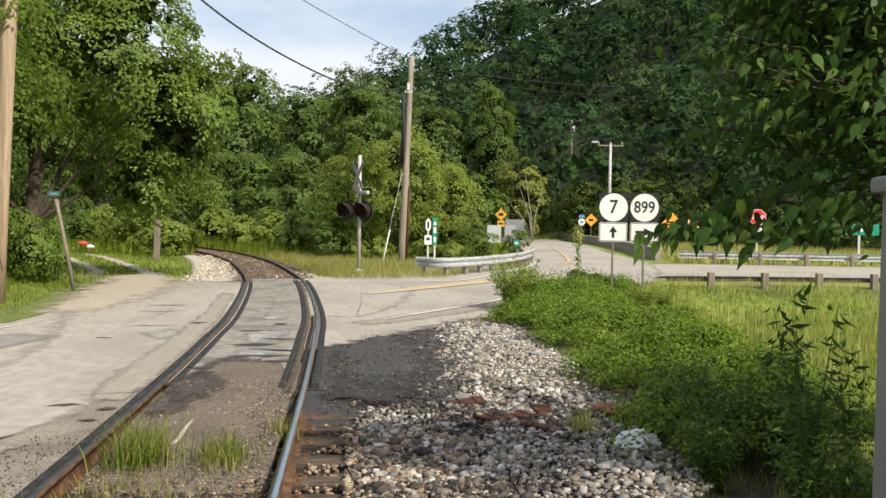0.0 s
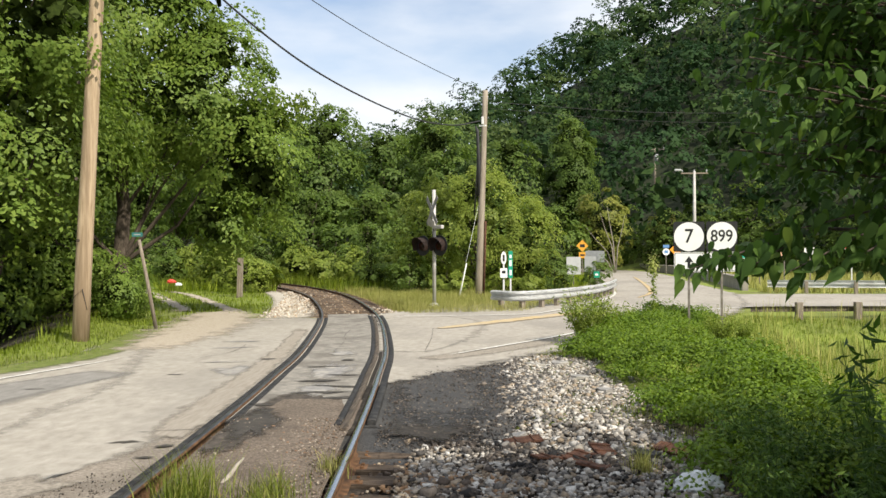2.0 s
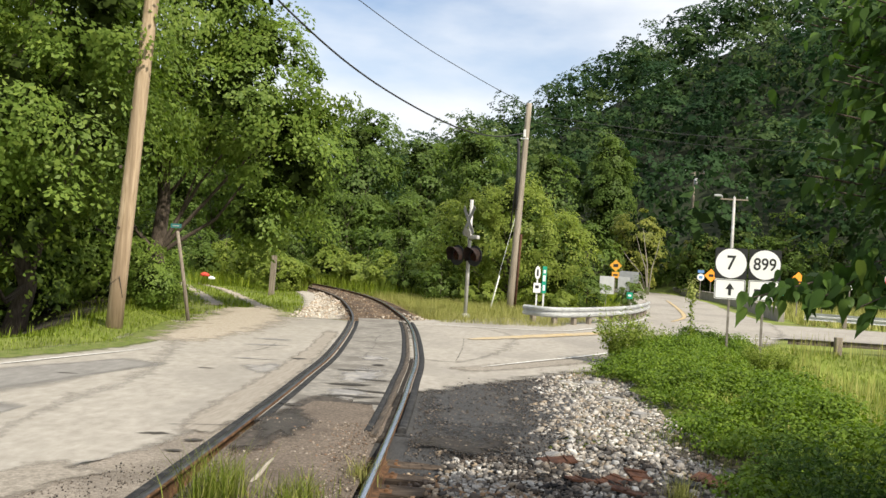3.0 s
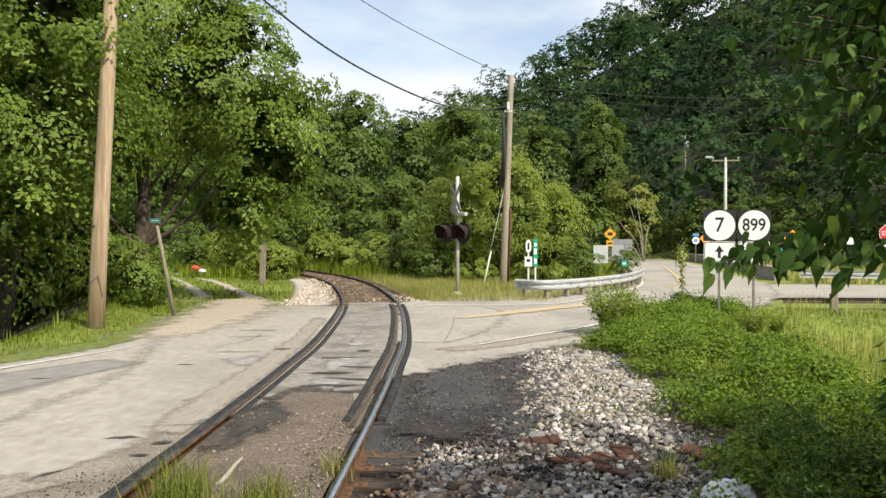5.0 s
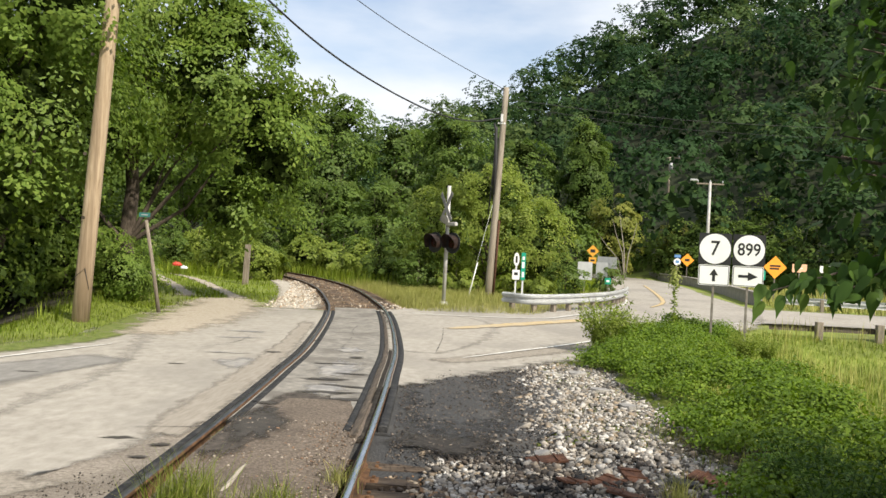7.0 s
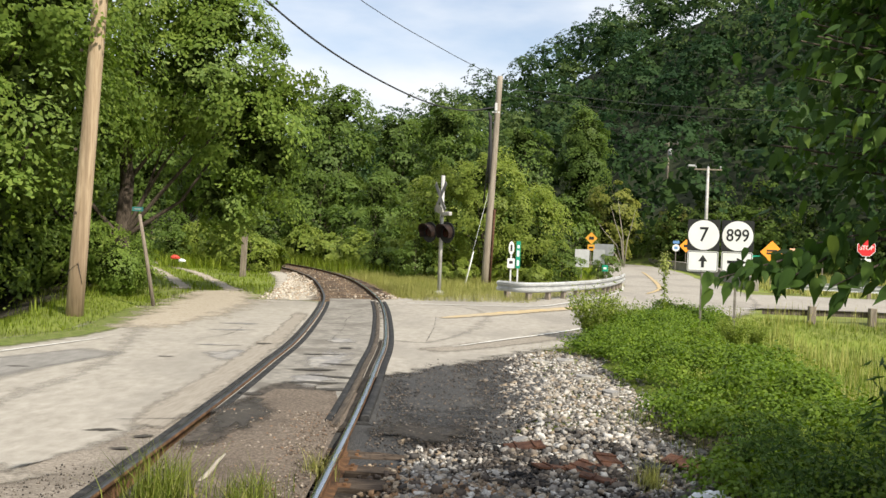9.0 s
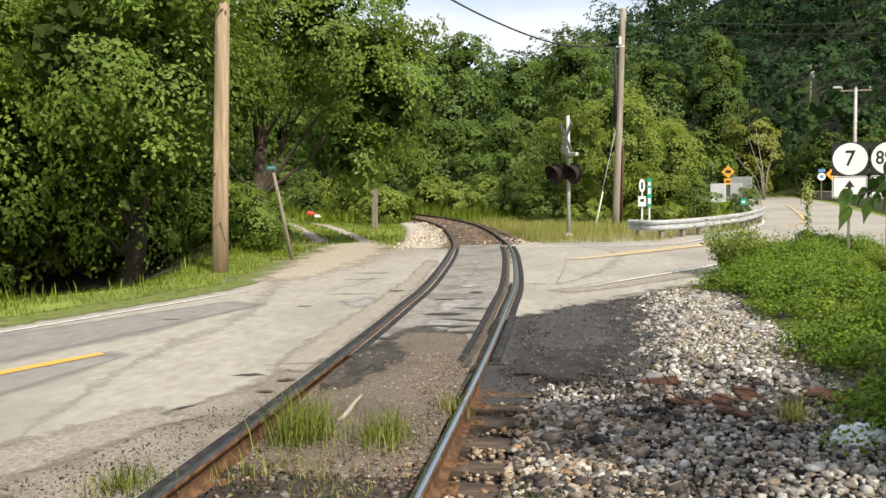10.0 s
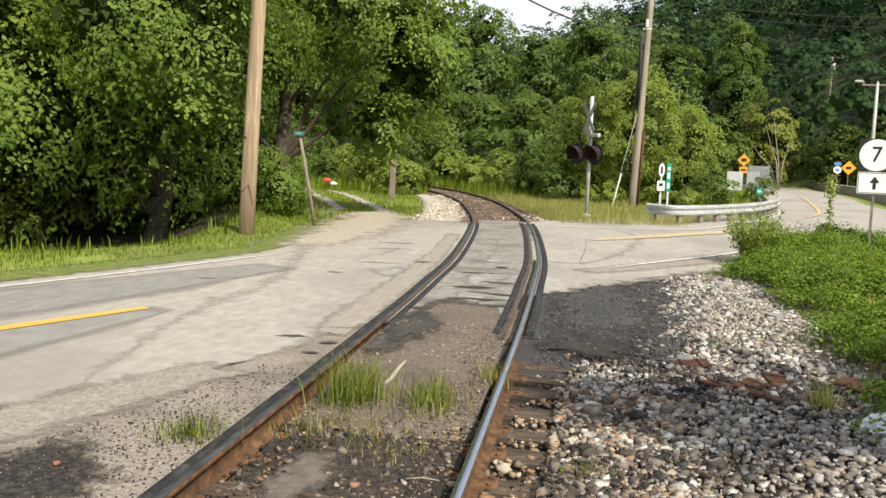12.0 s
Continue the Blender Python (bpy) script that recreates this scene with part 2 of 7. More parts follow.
M_TIE = mat("creosoted_tie", [(0.03, 0.022, 0.016), (0.075, 0.055, 0.04), (0.17, 0.13, 0.095)], 7, 0.9, bump=0.8, bump_scale=18, stretch=(0.4, 5, 5))
M_TIMBER = mat("crossing_timber", [(0.03, 0.026, 0.022), (0.075, 0.06, 0.047), (0.15, 0.12, 0.09)], 7, 0.85, bump=0.7, bump_scale=20, stretch=(5, 0.35, 5))
M_RUBBER = mat("black_rubber", [(0.012, 0.012, 0.013), (0.026, 0.026, 0.027), (0.07, 0.068, 0.064)], 8, 0.75, bump=0.4, bump_scale=40, spec=0.2)
M_RUST = mat("rusty_iron", [(0.045, 0.022, 0.015), (0.09, 0.042, 0.026), (0.15, 0.07, 0.04)], 12, 0.85, 0.15, bump=0.5, bump_scale=60)
M_POLE = mat("weathered_pole_wood", [(0.23, 0.165, 0.10), (0.37, 0.28, 0.185), (0.46, 0.36, 0.25)], 5, 0.85, bump=0.6, bump_scale=14, stretch=(6, 6, 0.35), big=0.75, big_col=(0.17, 0.12, 0.075), big_scale=0.8)
M_POLEGREY = mat("silvered_pole_wood", [(0.17, 0.14, 0.11), (0.29, 0.25, 0.20), (0.38, 0.34, 0.28)], 5, 0.88, bump=0.6, bump_scale=14, stretch=(6, 6, 0.35), big=0.4, big_col=(0.15, 0.115, 0.085), big_scale=1.2)
M_GREYWOOD = mat("grey_weathered_wood", [(0.12, 0.095, 0.07), (0.22, 0.185, 0.145), (0.33, 0.29, 0.24)], 6, 0.9, bump=0.6, bump_scale=16, stretch=(6, 6, 0.35))
M_GALV = mat("galvanised_steel", [(0.55, 0.56, 0.56), (0.66, 0.67, 0.67), (0.74, 0.75, 0.74)], 5, 0.5, 0.15, big=0.4, big_col=(0.46, 0.45, 0.43), big_scale=1.2)
M_SILVER = mat("weathered_aluminium_paint", [(0.34, 0.33, 0.31), (0.46, 0.45, 0.43), (0.56, 0.55, 0.53)], 6, 0.6, 0.2, big=0.4, big_col=(0.28, 0.25, 0.22), big_scale=2)
M_BLACK = mat("black_enamel", [(0.012, 0.012, 0.013), (0.03, 0.03, 0.031)], 9, 0.5)
M_RUSTBLACK = mat("rusted_black_hood", [(0.02, 0.018, 0.018), (0.05, 0.035, 0.03), (0.085, 0.05, 0.038)], 7, 0.6)
M_LENS = mat("dark_red_glass", [(0.025, 0.006, 0.006), (0.04, 0.010, 0.009)], 6, 0.15, spec=0.6)
M_SIGNW = mat("white_sign_sheet", [(0.72, 0.72, 0.71), (0.80, 0.80, 0.79)], 3, 0.5)
M_SIGNB = mat("black_sign_sheet", [(0.015, 0.015, 0.016), (0.03, 0.03, 0.03)], 3, 0.5)
M_SIGNBACK = mat("bare_aluminium_back", [(0.33, 0.34, 0.35), (0.44, 0.45, 0.455)], 4, 0.5, 0.1)
M_GREEN = mat("green_sign_sheet", [(0.01, 0.25, 0.15), (0.015, 0.32, 0.20)], 3, 0.5)
M_ORANGE = mat("orange_sign_sheet", [(0.85, 0.30, 0.03), (0.92, 0.37, 0.04)], 3, 0.55)
M_AMBER = mat("amber_sign_sheet", [(0.55, 0.26, 0.03), (0.66, 0.33, 0.04)], 3, 0.55)
M_PEACH = mat("faded_orange_sheet", [(0.75, 0.42, 0.26), (0.82, 0.5, 0.33)], 3, 0.55)
M_RED = mat("red_sign_sheet", [(0.58, 0.02, 0.025), (0.68, 0.035, 0.04)], 3, 0.5)
M_TEAL = mat("teal_sign_sheet", [(0.03, 0.14, 0.14), (0.05, 0.19, 0.18)], 3, 0.5)
M_BLUE = mat("blue_sign_sheet", [(0.10, 0.22, 0.45), (0.14, 0.28, 0.52)], 3, 0.5)
M_CONC = mat("stained_concrete", [(0.17, 0.15, 0.125), (0.29, 0.265, 0.23), (0.38, 0.35, 0.31)], 3, 0.9, bump=0.4, bump_scale=30, stretch=(1, 1, 0.4), big=0.6, big_col=(0.13, 0.115, 0.095), big_scale=0.8)
M_CABLE = mat("black_cable", [(0.02, 0.02, 0.022), (0.035, 0.035, 0.036)], 6, 0.6)
M_CAB = mat("grey_cabinet_paint", [(0.20, 0.205, 0.205), (0.25, 0.255, 0.255)], 2.5, 0.5, 0.1, big=0.3, big_col=(0.17, 0.165, 0.155), big_scale=1.2)
M_BARK = mat("tree_bark", [(0.03, 0.023, 0.017), (0.07, 0.055, 0.042), (0.13, 0.105, 0.08)], 6, 0.95, bump=1.0, bump_scale=12, stretch=(5, 5, 0.6))
# Darker leaf greens for crown interiors: their shade is put into the colour.
M_HILLSHADE = mat("hill_shaded_leaves", [(0.020, 0.038, 0.014), (0.030, 0.054, 0.018), (0.045, 0.072, 0.022)], 2, 0.9, spec=0.0)
M_CROWNSHADE = mat("shaded_inner_leaves", [(0.022, 0.032, 0.010), (0.034, 0.050, 0.013), (0.05, 0.07, 0.018)], 9, 0.95, spec=0.0)
M_DEADWOOD = mat("pale_dead_wood", [(0.22, 0.19, 0.16), (0.38, 0.34, 0.29)], 6, 0.9, bump=0.5, bump_scale=20)
M_PLASTIC = mat("white_plastic_film", [(0.66, 0.68, 0.72), (0.8, 0.82, 0.85)], 5, 0.4)
M_REDPLASTIC = mat("red_plastic", [(0.5, 0.05, 0.03), (0.62, 0.08, 0.05)], 5, 0.5)
M_BRICK = mat("brick_red", [(0.2, 0.08, 0.05), (0.3, 0.13, 0.085)], 14, 0.9, bump=0.4)
S_BALLAST = stone_mat("ballast_stone", [(0.31, 0.285, 0.255), (0.15, 0.138, 0.125), (0.42, 0.395, 0.36), (0.21, 0.18, 0.145), (0.085, 0.078, 0.072), (0.33, 0.295, 0.25), (0.20, 0.188, 0.172), (0.27, 0.215, 0.155), (0.52, 0.50, 0.465), (0.26, 0.24, 0.215)])
S_BROWNST = stone_mat("brown_stone", [(0.19, 0.14, 0.10), (0.12, 0.094, 0.07), (0.27, 0.22, 0.17), (0.21, 0.135, 0.09), (0.08, 0.064, 0.052), (0.36, 0.31, 0.255)])
S_TAN = stone_mat("tan_stone", [(0.27, 0.20, 0.135), (0.175, 0.132, 0.092), (0.35, 0.285, 0.21), (0.25, 0.155, 0.09), (0.09, 0.07, 0.056), (0.41, 0.355, 0.285)])
S_DARK = stone_mat("dark_crumb", [(0.042, 0.037, 0.034), (0.075, 0.062, 0.053), (0.026, 0.025, 0.025), (0.12, 0.10, 0.083), (0.058, 0.049, 0.041), (0.17, 0.145, 0.122)])
L_NEAR = leaf_mat("leaf_box_elder", (0.110, 0.176, 0.033), (0.172, 0.252, 0.048), (0.258, 0.33, 0.068), 0.45, patch=0.6, patch_scale=0.45, accent=(0.36, 0.37, 0.085))
# Brighter version of L_NEAR: sunlight on the left trees is in the colour.
L_SUNLIT = leaf_mat("leaf_box_elder_sunlit", (0.145, 0.212, 0.036), (0.22, 0.29, 0.05), (0.32, 0.375, 0.072), 0.48, patch=0.6, patch_scale=0.4, accent=(0.40, 0.40, 0.09))
L_MID = leaf_mat("leaf_mixed_wood", (0.080, 0.132, 0.031), (0.118, 0.180, 0.039), (0.185, 0.240, 0.054), 0.45, patch=0.7, patch_scale=0.16)
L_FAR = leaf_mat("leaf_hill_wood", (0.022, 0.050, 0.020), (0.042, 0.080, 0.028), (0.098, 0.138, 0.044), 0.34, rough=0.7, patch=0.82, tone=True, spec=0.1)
L_BRIGHT = leaf_mat("leaf_bright_sumac", (0.14, 0.195, 0.034), (0.205, 0.265, 0.048), (0.29, 0.34, 0.072), 0.45, patch=0.45, patch_scale=0.7)
L_YELLOW = leaf_mat("leaf_turning", (0.14, 0.175, 0.034), (0.21, 0.235, 0.048), (0.28, 0.28, 0.065), 0.4, patch=0.5, patch_scale=0.6)
L_VINE = leaf_mat("leaf_vine", (0.07, 0.125, 0.014), (0.125, 0.20, 0.020), (0.20, 0.275, 0.035), 0.35, patch=0.6, patch_scale=1.0, accent=(0.25, 0.31, 0.06))
L_MAPLE = leaf_mat("leaf_maple", (0.034, 0.072, 0.014), (0.052, 0.102, 0.018), (0.09, 0.155, 0.028), 0.36, rough=0.5, patch=0.3, patch_scale=1.5, accent=(0.18, 0.23, 0.05), spec=0.15)
L_GRASS = leaf_mat("grass_blade", (0.17, 0.24, 0.03), (0.24, 0.315, 0.04), (0.33, 0.39, 0.06), 0.45, rough=0.7, patch=0.5, patch_scale=0.6, accent=(0.36, 0.34, 0.12))
L_TUFT = leaf_mat("tuft_blade", (0.15, 0.215, 0.03), (0.24, 0.295, 0.05), (0.35, 0.36, 0.10), 0.4, rough=0.6, patch=0.35, patch_scale=2.0, accent=(0.46, 0.37, 0.19))
L_MEADOW = leaf_mat("lush_blade", (0.11, 0.175, 0.025), (0.19, 0.26, 0.04), (0.29, 0.34, 0.06), 0.4, rough=0.7, patch=0.55, patch_scale=0.6, accent=(0.34, 0.32, 0.12))
L_STRAW = leaf_mat("meadow_blade", (0.30, 0.32, 0.085), (0.41, 0.41, 0.13), (0.52, 0.49, 0.20), 0.45, rough=0.7, patch=0.5, patch_scale=0.8, accent=(0.48, 0.41, 0.21))


# ---- builders ----
rng = np.random.default_rng(7)


def mesh_np(name, co, faces, material, smooth=False, normals=None, tone=None):
    """A mesh from arrays of corners and equal-sided faces; foliage takes soft normals and a tone for each tree."""
    me = bpy.data.meshes.new(name)
    co, faces = np.asarray(co, np.float32), np.asarray(faces, np.int32)
    k = faces.shape[1]
    me.vertices.add(len(co))
    me.vertices.foreach_set("co", co.ravel())
    me.loops.add(faces.size)
    me.loops.foreach_set("vertex_index", faces.ravel())
    me.polygons.add(len(faces))
    me.polygons.foreach_set("loop_start", np.arange(0, faces.size, k, dtype=np.int32))
    me.polygons.foreach_set("loop_total", np.full(len(faces), k, np.int32))
    if smooth:
        me.polygons.foreach_set("use_smooth", np.ones(len(faces), bool))
    me.materials.append(material)
    me.update(calc_edges=True)
    if tone is not None:
        me.attributes.new("tone", "FLOAT", "POINT").data.foreach_set("value", np.asarray(tone, np.float32))
    if normals is not None:
        me.polygons.foreach_set("use_smooth", np.ones(len(faces), bool))
        me.attributes.new("custom_normal", "FLOAT_VECTOR", "POINT").data.foreach_set("vector", np.asarray(normals, np.float32).ravel())
    return me


def second_material(me, first, material):
    """Gives the faces after the first ones another material."""
    me.materials.append(material)
    idx = np.zeros(len(me.polygons), np.int32)
    idx[first:] = 1
    me.polygons.foreach_set("material_index", idx)
    return me


def thing(name, m, label, category, group="", kind=""):
    e = new(name)
    e.matrix_world = m
    return tagged(e, label, category, group, kind)


def part(name, bm, material, parent, label=""):
    """Links a bmesh (or a mesh) as one mesh object under a thing or part."""
    if isinstance(bm, bpy.types.Mesh):
        me = bm
    else:
        bmesh.ops.recalc_face_normals(bm, faces=bm.faces)
        me = bpy.data.meshes.new(name)
        bm.to_mesh(me)
        bm.free()
        me.materials.append(material)
    ob = new(name, me)
    ob.parent = parent
    return tagged(ob, label)


def solo(name, bm, material, label, category, group="", kind="", m=None):
    ob = part(name, bm, material, None, label)
    if m is not None:
        ob.matrix_world = m
    return tagged(ob, "", category, group, kind)


def box(bm, c, s, rot=None, bevel=0.0):
    m = Matrix.Translation(c) @ (rot.to_4x4() if rot else Matrix()) @ Matrix.Diagonal((*s, 1))
    vs = bmesh.ops.create_cube(bm, size=1.0, matrix=m)["verts"]
    if bevel:
        es = {e for v in vs for e in v.link_edges}
        bmesh.ops.bevel(bm, geom=list(es), offset=bevel, segments=2, affect="EDGES", profile=0.6)
    return bm


def tube(bm, pts, radii, seg=10, cap=True):
    """A tapered tube along points."""
    rings = []
    pts = [Vector(p) for p in pts]
    for i, (p, r) in enumerate(zip(pts, radii)):
        d = (pts[min(i + 1, len(pts) - 1)] - pts[max(i - 1, 0)]).normalized()
        a = d.orthogonal().normalized() if i == 0 else (a - d * a.dot(d)).normalized()
        b = d.cross(a)
        rings.append([bm.verts.new(p + (a * math.cos(2 * math.pi * k / seg) + b * math.sin(2 * math.pi * k / seg)) * r) for k in range(seg)])
    for r0, r1 in zip(rings, rings[1:]):
        for k in range(seg):
            f = bm.faces.new((r0[k], r0[(k + 1) % seg], r1[(k + 1) % seg], r1[k]))
            f.smooth = True
    if cap:
        bm.faces.new(rings[0][::-1])
        bm.faces.new(rings[-1])
    return bm


def disc(bm, c, r, depth, seg=32, rot=None):
    """A round plate whose axis is y."""
    m = Matrix.Translation(c) @ (rot.to_4x4() if rot else Matrix()) @ Matrix.Rotation(radians(90), 4, "X")
    bmesh.ops.create_cone(bm, cap_ends=True, segments=seg, radius1=r, radius2=r, depth=depth, matrix=m)
    return bm


def prism(bm, pts, y0, y1):
    """A flat outline in x and z, thickened along y."""
    a = [bm.verts.new((x, y0, z)) for x, z in pts]
    b = [bm.verts.new((x, y1, z)) for x, z in pts]
    bm.faces.new(a)
    bm.faces.new(b[::-1])
    n = len(pts)
    for i in range(n):
        bm.faces.new((a[i], b[i], b[(i + 1) % n], a[(i + 1) % n]))
    return bm


def rounded(w, h, r, seg=5):
    pts = []
    for cx, cz, a0 in ((w / 2 - r, h / 2 - r, 0), (-w / 2 + r, h / 2 - r, 90), (-w / 2 + r, -h / 2 + r, 180), (w / 2 - r, -h / 2 + r, 270)):
        pts += [(cx + r * math.cos(radians(a0 + 90 * k / seg)), cz + r * math.sin(radians(a0 + 90 * k / seg))) for k in range(seg + 1)]
    return pts


def spline(pts, n):
    """Catmull-Rom through points of any dimension; n samples."""
    p = np.array(pts, float)
    p = np.vstack([2 * p[0] - p[1], p, 2 * p[-1] - p[-2]])
    out = []
    for u in np.linspace(0, len(pts) - 1 - 1e-6, n):
        i, t = int(u), u - int(u)
        a, b, c, d = p[i:i + 4]
        out.append(0.5 * (2 * b + (c - a) * t + (2 * a - 5 * b + 4 * c - d) * t * t + (3 * b - a - 3 * c + d) * t ** 3))
    return np.array(out)


def smooth01(a, b, x):
    t = np.clip((np.asarray(x, float) - a) / (b - a), 0, 1)
    return t * t * (3 - 2 * t)


def lump(x, y, s, seed=0.0):
    return noise.noise((x * s + seed, y * s - seed, seed * 1.7))


# ---- plan: track, roads, ground heights ----
TRACK = spline([(-1.05, -8), (-1.35, -2), (-1.62, 3), (-1.78, 5.5), (-1.96, 8.2), (-2.13, 10.5), (-2.31, 12.6), (-2.65, 16), (-3.62, 22.3), (-4.68, 27.1), (-6.5, 33.6), (-8.7, 39.2), (-11.0, 43.6), (-14.0, 48.2), (-18.2, 53), (-24, 57.5), (-33, 62)], 170)
TAN = np.gradient(TRACK, axis=0)
TAN /= np.linalg.norm(TAN, axis=1)[:, None]
NRM = np.stack([TAN[:, 1], -TAN[:, 0]], 1)
ROAD_A = [(-13.5, -12, 2.6), (-9.0, 0, 2.6), (-6.85, 5.8, 2.55), (-5.2, 11, 3.0), (-3.0, 17.3, 4.5), (0.2, 22.0, 4.5), (3.9, 28.2, 4.2), (6.6, 36, 3.4), (8.0, 46, 2.7), (9.3, 58, 2.6), (9.0, 72, 2.6), (4.5, 86, 2.6), (-4, 96, 2.6)]
ROAD_B = [(3.5, 29.5, 3.4), (8.5, 31.3, 3.7), (14, 31.6, 3.9), (22, 30.5, 3.9), (34, 27, 3.9), (60, 16, 3.9)]
TRACK_Y, TRACK_X = TRACK[:, 1], TRACK[:, 0]


def track_x(y):
    return np.interp(y, TRACK_Y, TRACK_X)


def bank_edge(y):
    """Where the stony shoulder ends and the right-hand bank begins."""
    return np.interp(y, [-10, 4, 8, 12, 15.5, 18.5, 22.3, 25], [1.3, 1.5, 1.9, 2.1, 1.5, 2.3, 4.6, 6.4])


HILL_A = [-1.6, -0.9, -0.45, -0.23, -0.14, -0.076, -0.011, 0.046, 0.097, 0.156, 0.234, 0.4, 0.7, 1.1, 1.6]
HILL_E = [0.02, 0.03, 0.05, 0.066, 0.092, 0.113, 0.141, 0.174, 0.207, 0.242, 0.27, 0.31, 0.33, 0.25, 0.10]
HILL_F = [150, 140, 120, 105, 95, 88, 84, 82, 80, 76, 72, 66, 62, 70, 90]


def ground_z(x, y):
    x, y = np.asarray(x, float), np.asarray(y, float)
    z = np.full(np.broadcast(x, y).shape, -0.10)
    d = x - bank_edge(y)
    z = z - 0.75 * smooth01(0.3, 4.0, d) * (1 - smooth01(21.5, 25.5, y)) * (1 - smooth01(26, 45, x))
    z = z - 0.10 * smooth01(1.0, 2.8, x - track_x(y)) * (1 - smooth01(8.0, 10.5, y)) * (x > -3)
    bed = (1 - smooth01(1.3, 1.7, np.abs(x - track_x(y) - 0.15))) * np.clip((1 - smooth01(8.4, 9.0, y)) + smooth01(24.0, 24.6, y), 0, 1)
    z = z - 0.13 * bed
    left = -x - np.interp(y, [-10, 6.9, 15, 19, 30, 60], [15.4, 9.2, 6.3, 7.6, 12.0, 24.0])
    z = z + 0.12 * smooth01(0.1, 1.6, left) - (0.45 + 0.45 * smooth01(11.0, 14.0, y)) * smooth01(3.0 - 1.2 * smooth01(11.0, 14.0, y), 9.0 - 4.0 * smooth01(11.0, 14.0, y), left) * (1 - smooth01(20, 30, y))
    r, a = np.hypot(x, y), np.arctan2(x, np.maximum(y, 1e-6) + 0 * x)
    a = np.where(y <= 0, np.sign(x) * 1.6, a)
    foot = np.interp(a, HILL_A, HILL_F)
    top = foot + 95
    rise = np.interp(a, HILL_A, HILL_E) * top
    s = np.clip((r - foot) / (top - foot), 0, None)
    z = z + rise * np.where(s < 1, 0.62 * s + 0.38 * smooth01(0, 1, s), 1.0)
    return z


def gz(x, y):
    return float(ground_z(x, y))


def grid_axis(lo, mid0, mid1, hi, fine, steps):
    a = np.arange(mid0, mid1 + fine / 2, fine)
    up = mid1 + (hi - mid1) * (np.linspace(0, 1, steps + 1)[1:] ** 2.2)
    dn = mid0 - (mid0 - lo) * (np.linspace(0, 1, steps + 1)[1:] ** 2.2)
    return np.concatenate([dn[::-1], a, up])


def build_ground():
    xs, ys = grid_axis(-1400, -30, 34, 1400, 0.5, 46), grid_axis(-900, -6, 50, 1600, 0.5, 50)
    X, Y = np.meshgrid(xs, ys)
    Z = ground_z(X, Y)
    n = np.array([[noise.noise((x * 0.5, y * 0.5, 3.1)) for x in xs] for y in ys])
    Z = Z + n * np.where((np.abs(X - track_x(Y)) < 2.4), 0.0, 0.025) * (1 + np.minimum(np.hypot(X, Y), 200) * 0.02)
    w = len(xs)
    i = np.arange(len(ys) - 1)[:, None] * w + np.arange(w - 1)[None, :]
    f = np.stack([i, i + 1, i + w + 1, i + w], -1).reshape(-1, 4)
    me = mesh_np("ground", np.stack([X, Y, Z], -1).reshape(-1, 3), f, M_GROUND, True)
    tagged(new("ground", me), "grassy valley floor rising into a wooded hillside", "ground", kind="structure")


build_ground()


def strip_mesh(name, rows, z, material, n=120, cross=6, jitter=0.0, js=0.8, crown=0.0, seed=0.0):
    """A ribbon with width: rows of (x, y, half width)."""
    p = spline(rows, n)
    t = np.gradient(p[:, :2], axis=0)
    t /= np.linalg.norm(t, axis=1)[:, None]
    nr = np.stack([t[:, 1], -t[:, 0]], 1)
    co, rim = [], []
    for k in range(n):
        for j in range(cross + 1):
            rim.append(max(abs(2 * j / cross - 1), 1 - min(k, n - 1 - k) / 4))
            u = 2 * j / cross - 1
            e = 0.0
            if jitter and j in (0, cross):
                e = jitter * lump(p[k, 0] + 50 * j, p[k, 1], js, seed + 1.3)
            x, y = p[k, :2] + nr[k] * (u * p[k, 2] + e)
            co.append((x, y, z + crown * (1 - u * u) + (p[k, 3] if p.shape[1] > 3 else 0.0)))
    w = cross + 1
    i = np.arange(n - 1)[:, None] * w + np.arange(cross)[None, :]
    f = np.stack([i, i + 1, i + w + 1, i + w], -1).reshape(-1, 4)
    return set_rim(mesh_np(name, co, f, material, True), rim)


def blob_mesh(name, c, rx, ry, z, material, rot=0.0, rough=0.25, rings=6, seg=40, seed=0.0, dome=0.0, freq=1.6):
    """An irregular flat patch, slightly domed if wanted."""
    co, f, rim = [(c[0], c[1], z + dome)], [], [0.0]
    for i in range(1, rings + 1):
        q = i / rings
        for k in range(seg):
            a = 2 * math.pi * k / seg
            r = q * (1 + rough * noise.noise((math.cos(a) * freq + seed, math.sin(a) * freq, seed)) * 1.6)
            u, v = rx * r * math.cos(a), ry * r * math.sin(a)
            x = c[0] + u * math.cos(rot) - v * math.sin(rot)
            y = c[1] + u * math.sin(rot) + v * math.cos(rot)
            rim.append(q)
            co.append((x, y, z + dome * (1 - q * q) + (0.02 * dome * lump(x, y, 3, seed))))
    me = bpy.data.meshes.new(name)
    for k in range(seg):
        f.append((0, 1 + k, 1 + (k + 1) % seg))
    for i in range(rings - 1):
        for k in range(seg):
            a, b = 1 + i * seg + k, 1 + i * seg + (k + 1) % seg
            f.append((a, a + seg, b + seg, b))
    me.from_pydata(co, [], f)
    for pl in me.polygons:
        pl.use_smooth = True
    me.materials.append(material)
    return set_rim(me, rim)


def surface(name, me, label, category="road"):
    return tagged(new(name, me), label, category, kind="structure")


surface("road", strip_mesh("road", ROAD_A, -0.030, M_ROADRIM, 200, 12, 0.25, 0.7), "sun-bleached two-lane asphalt road crossing the railway")
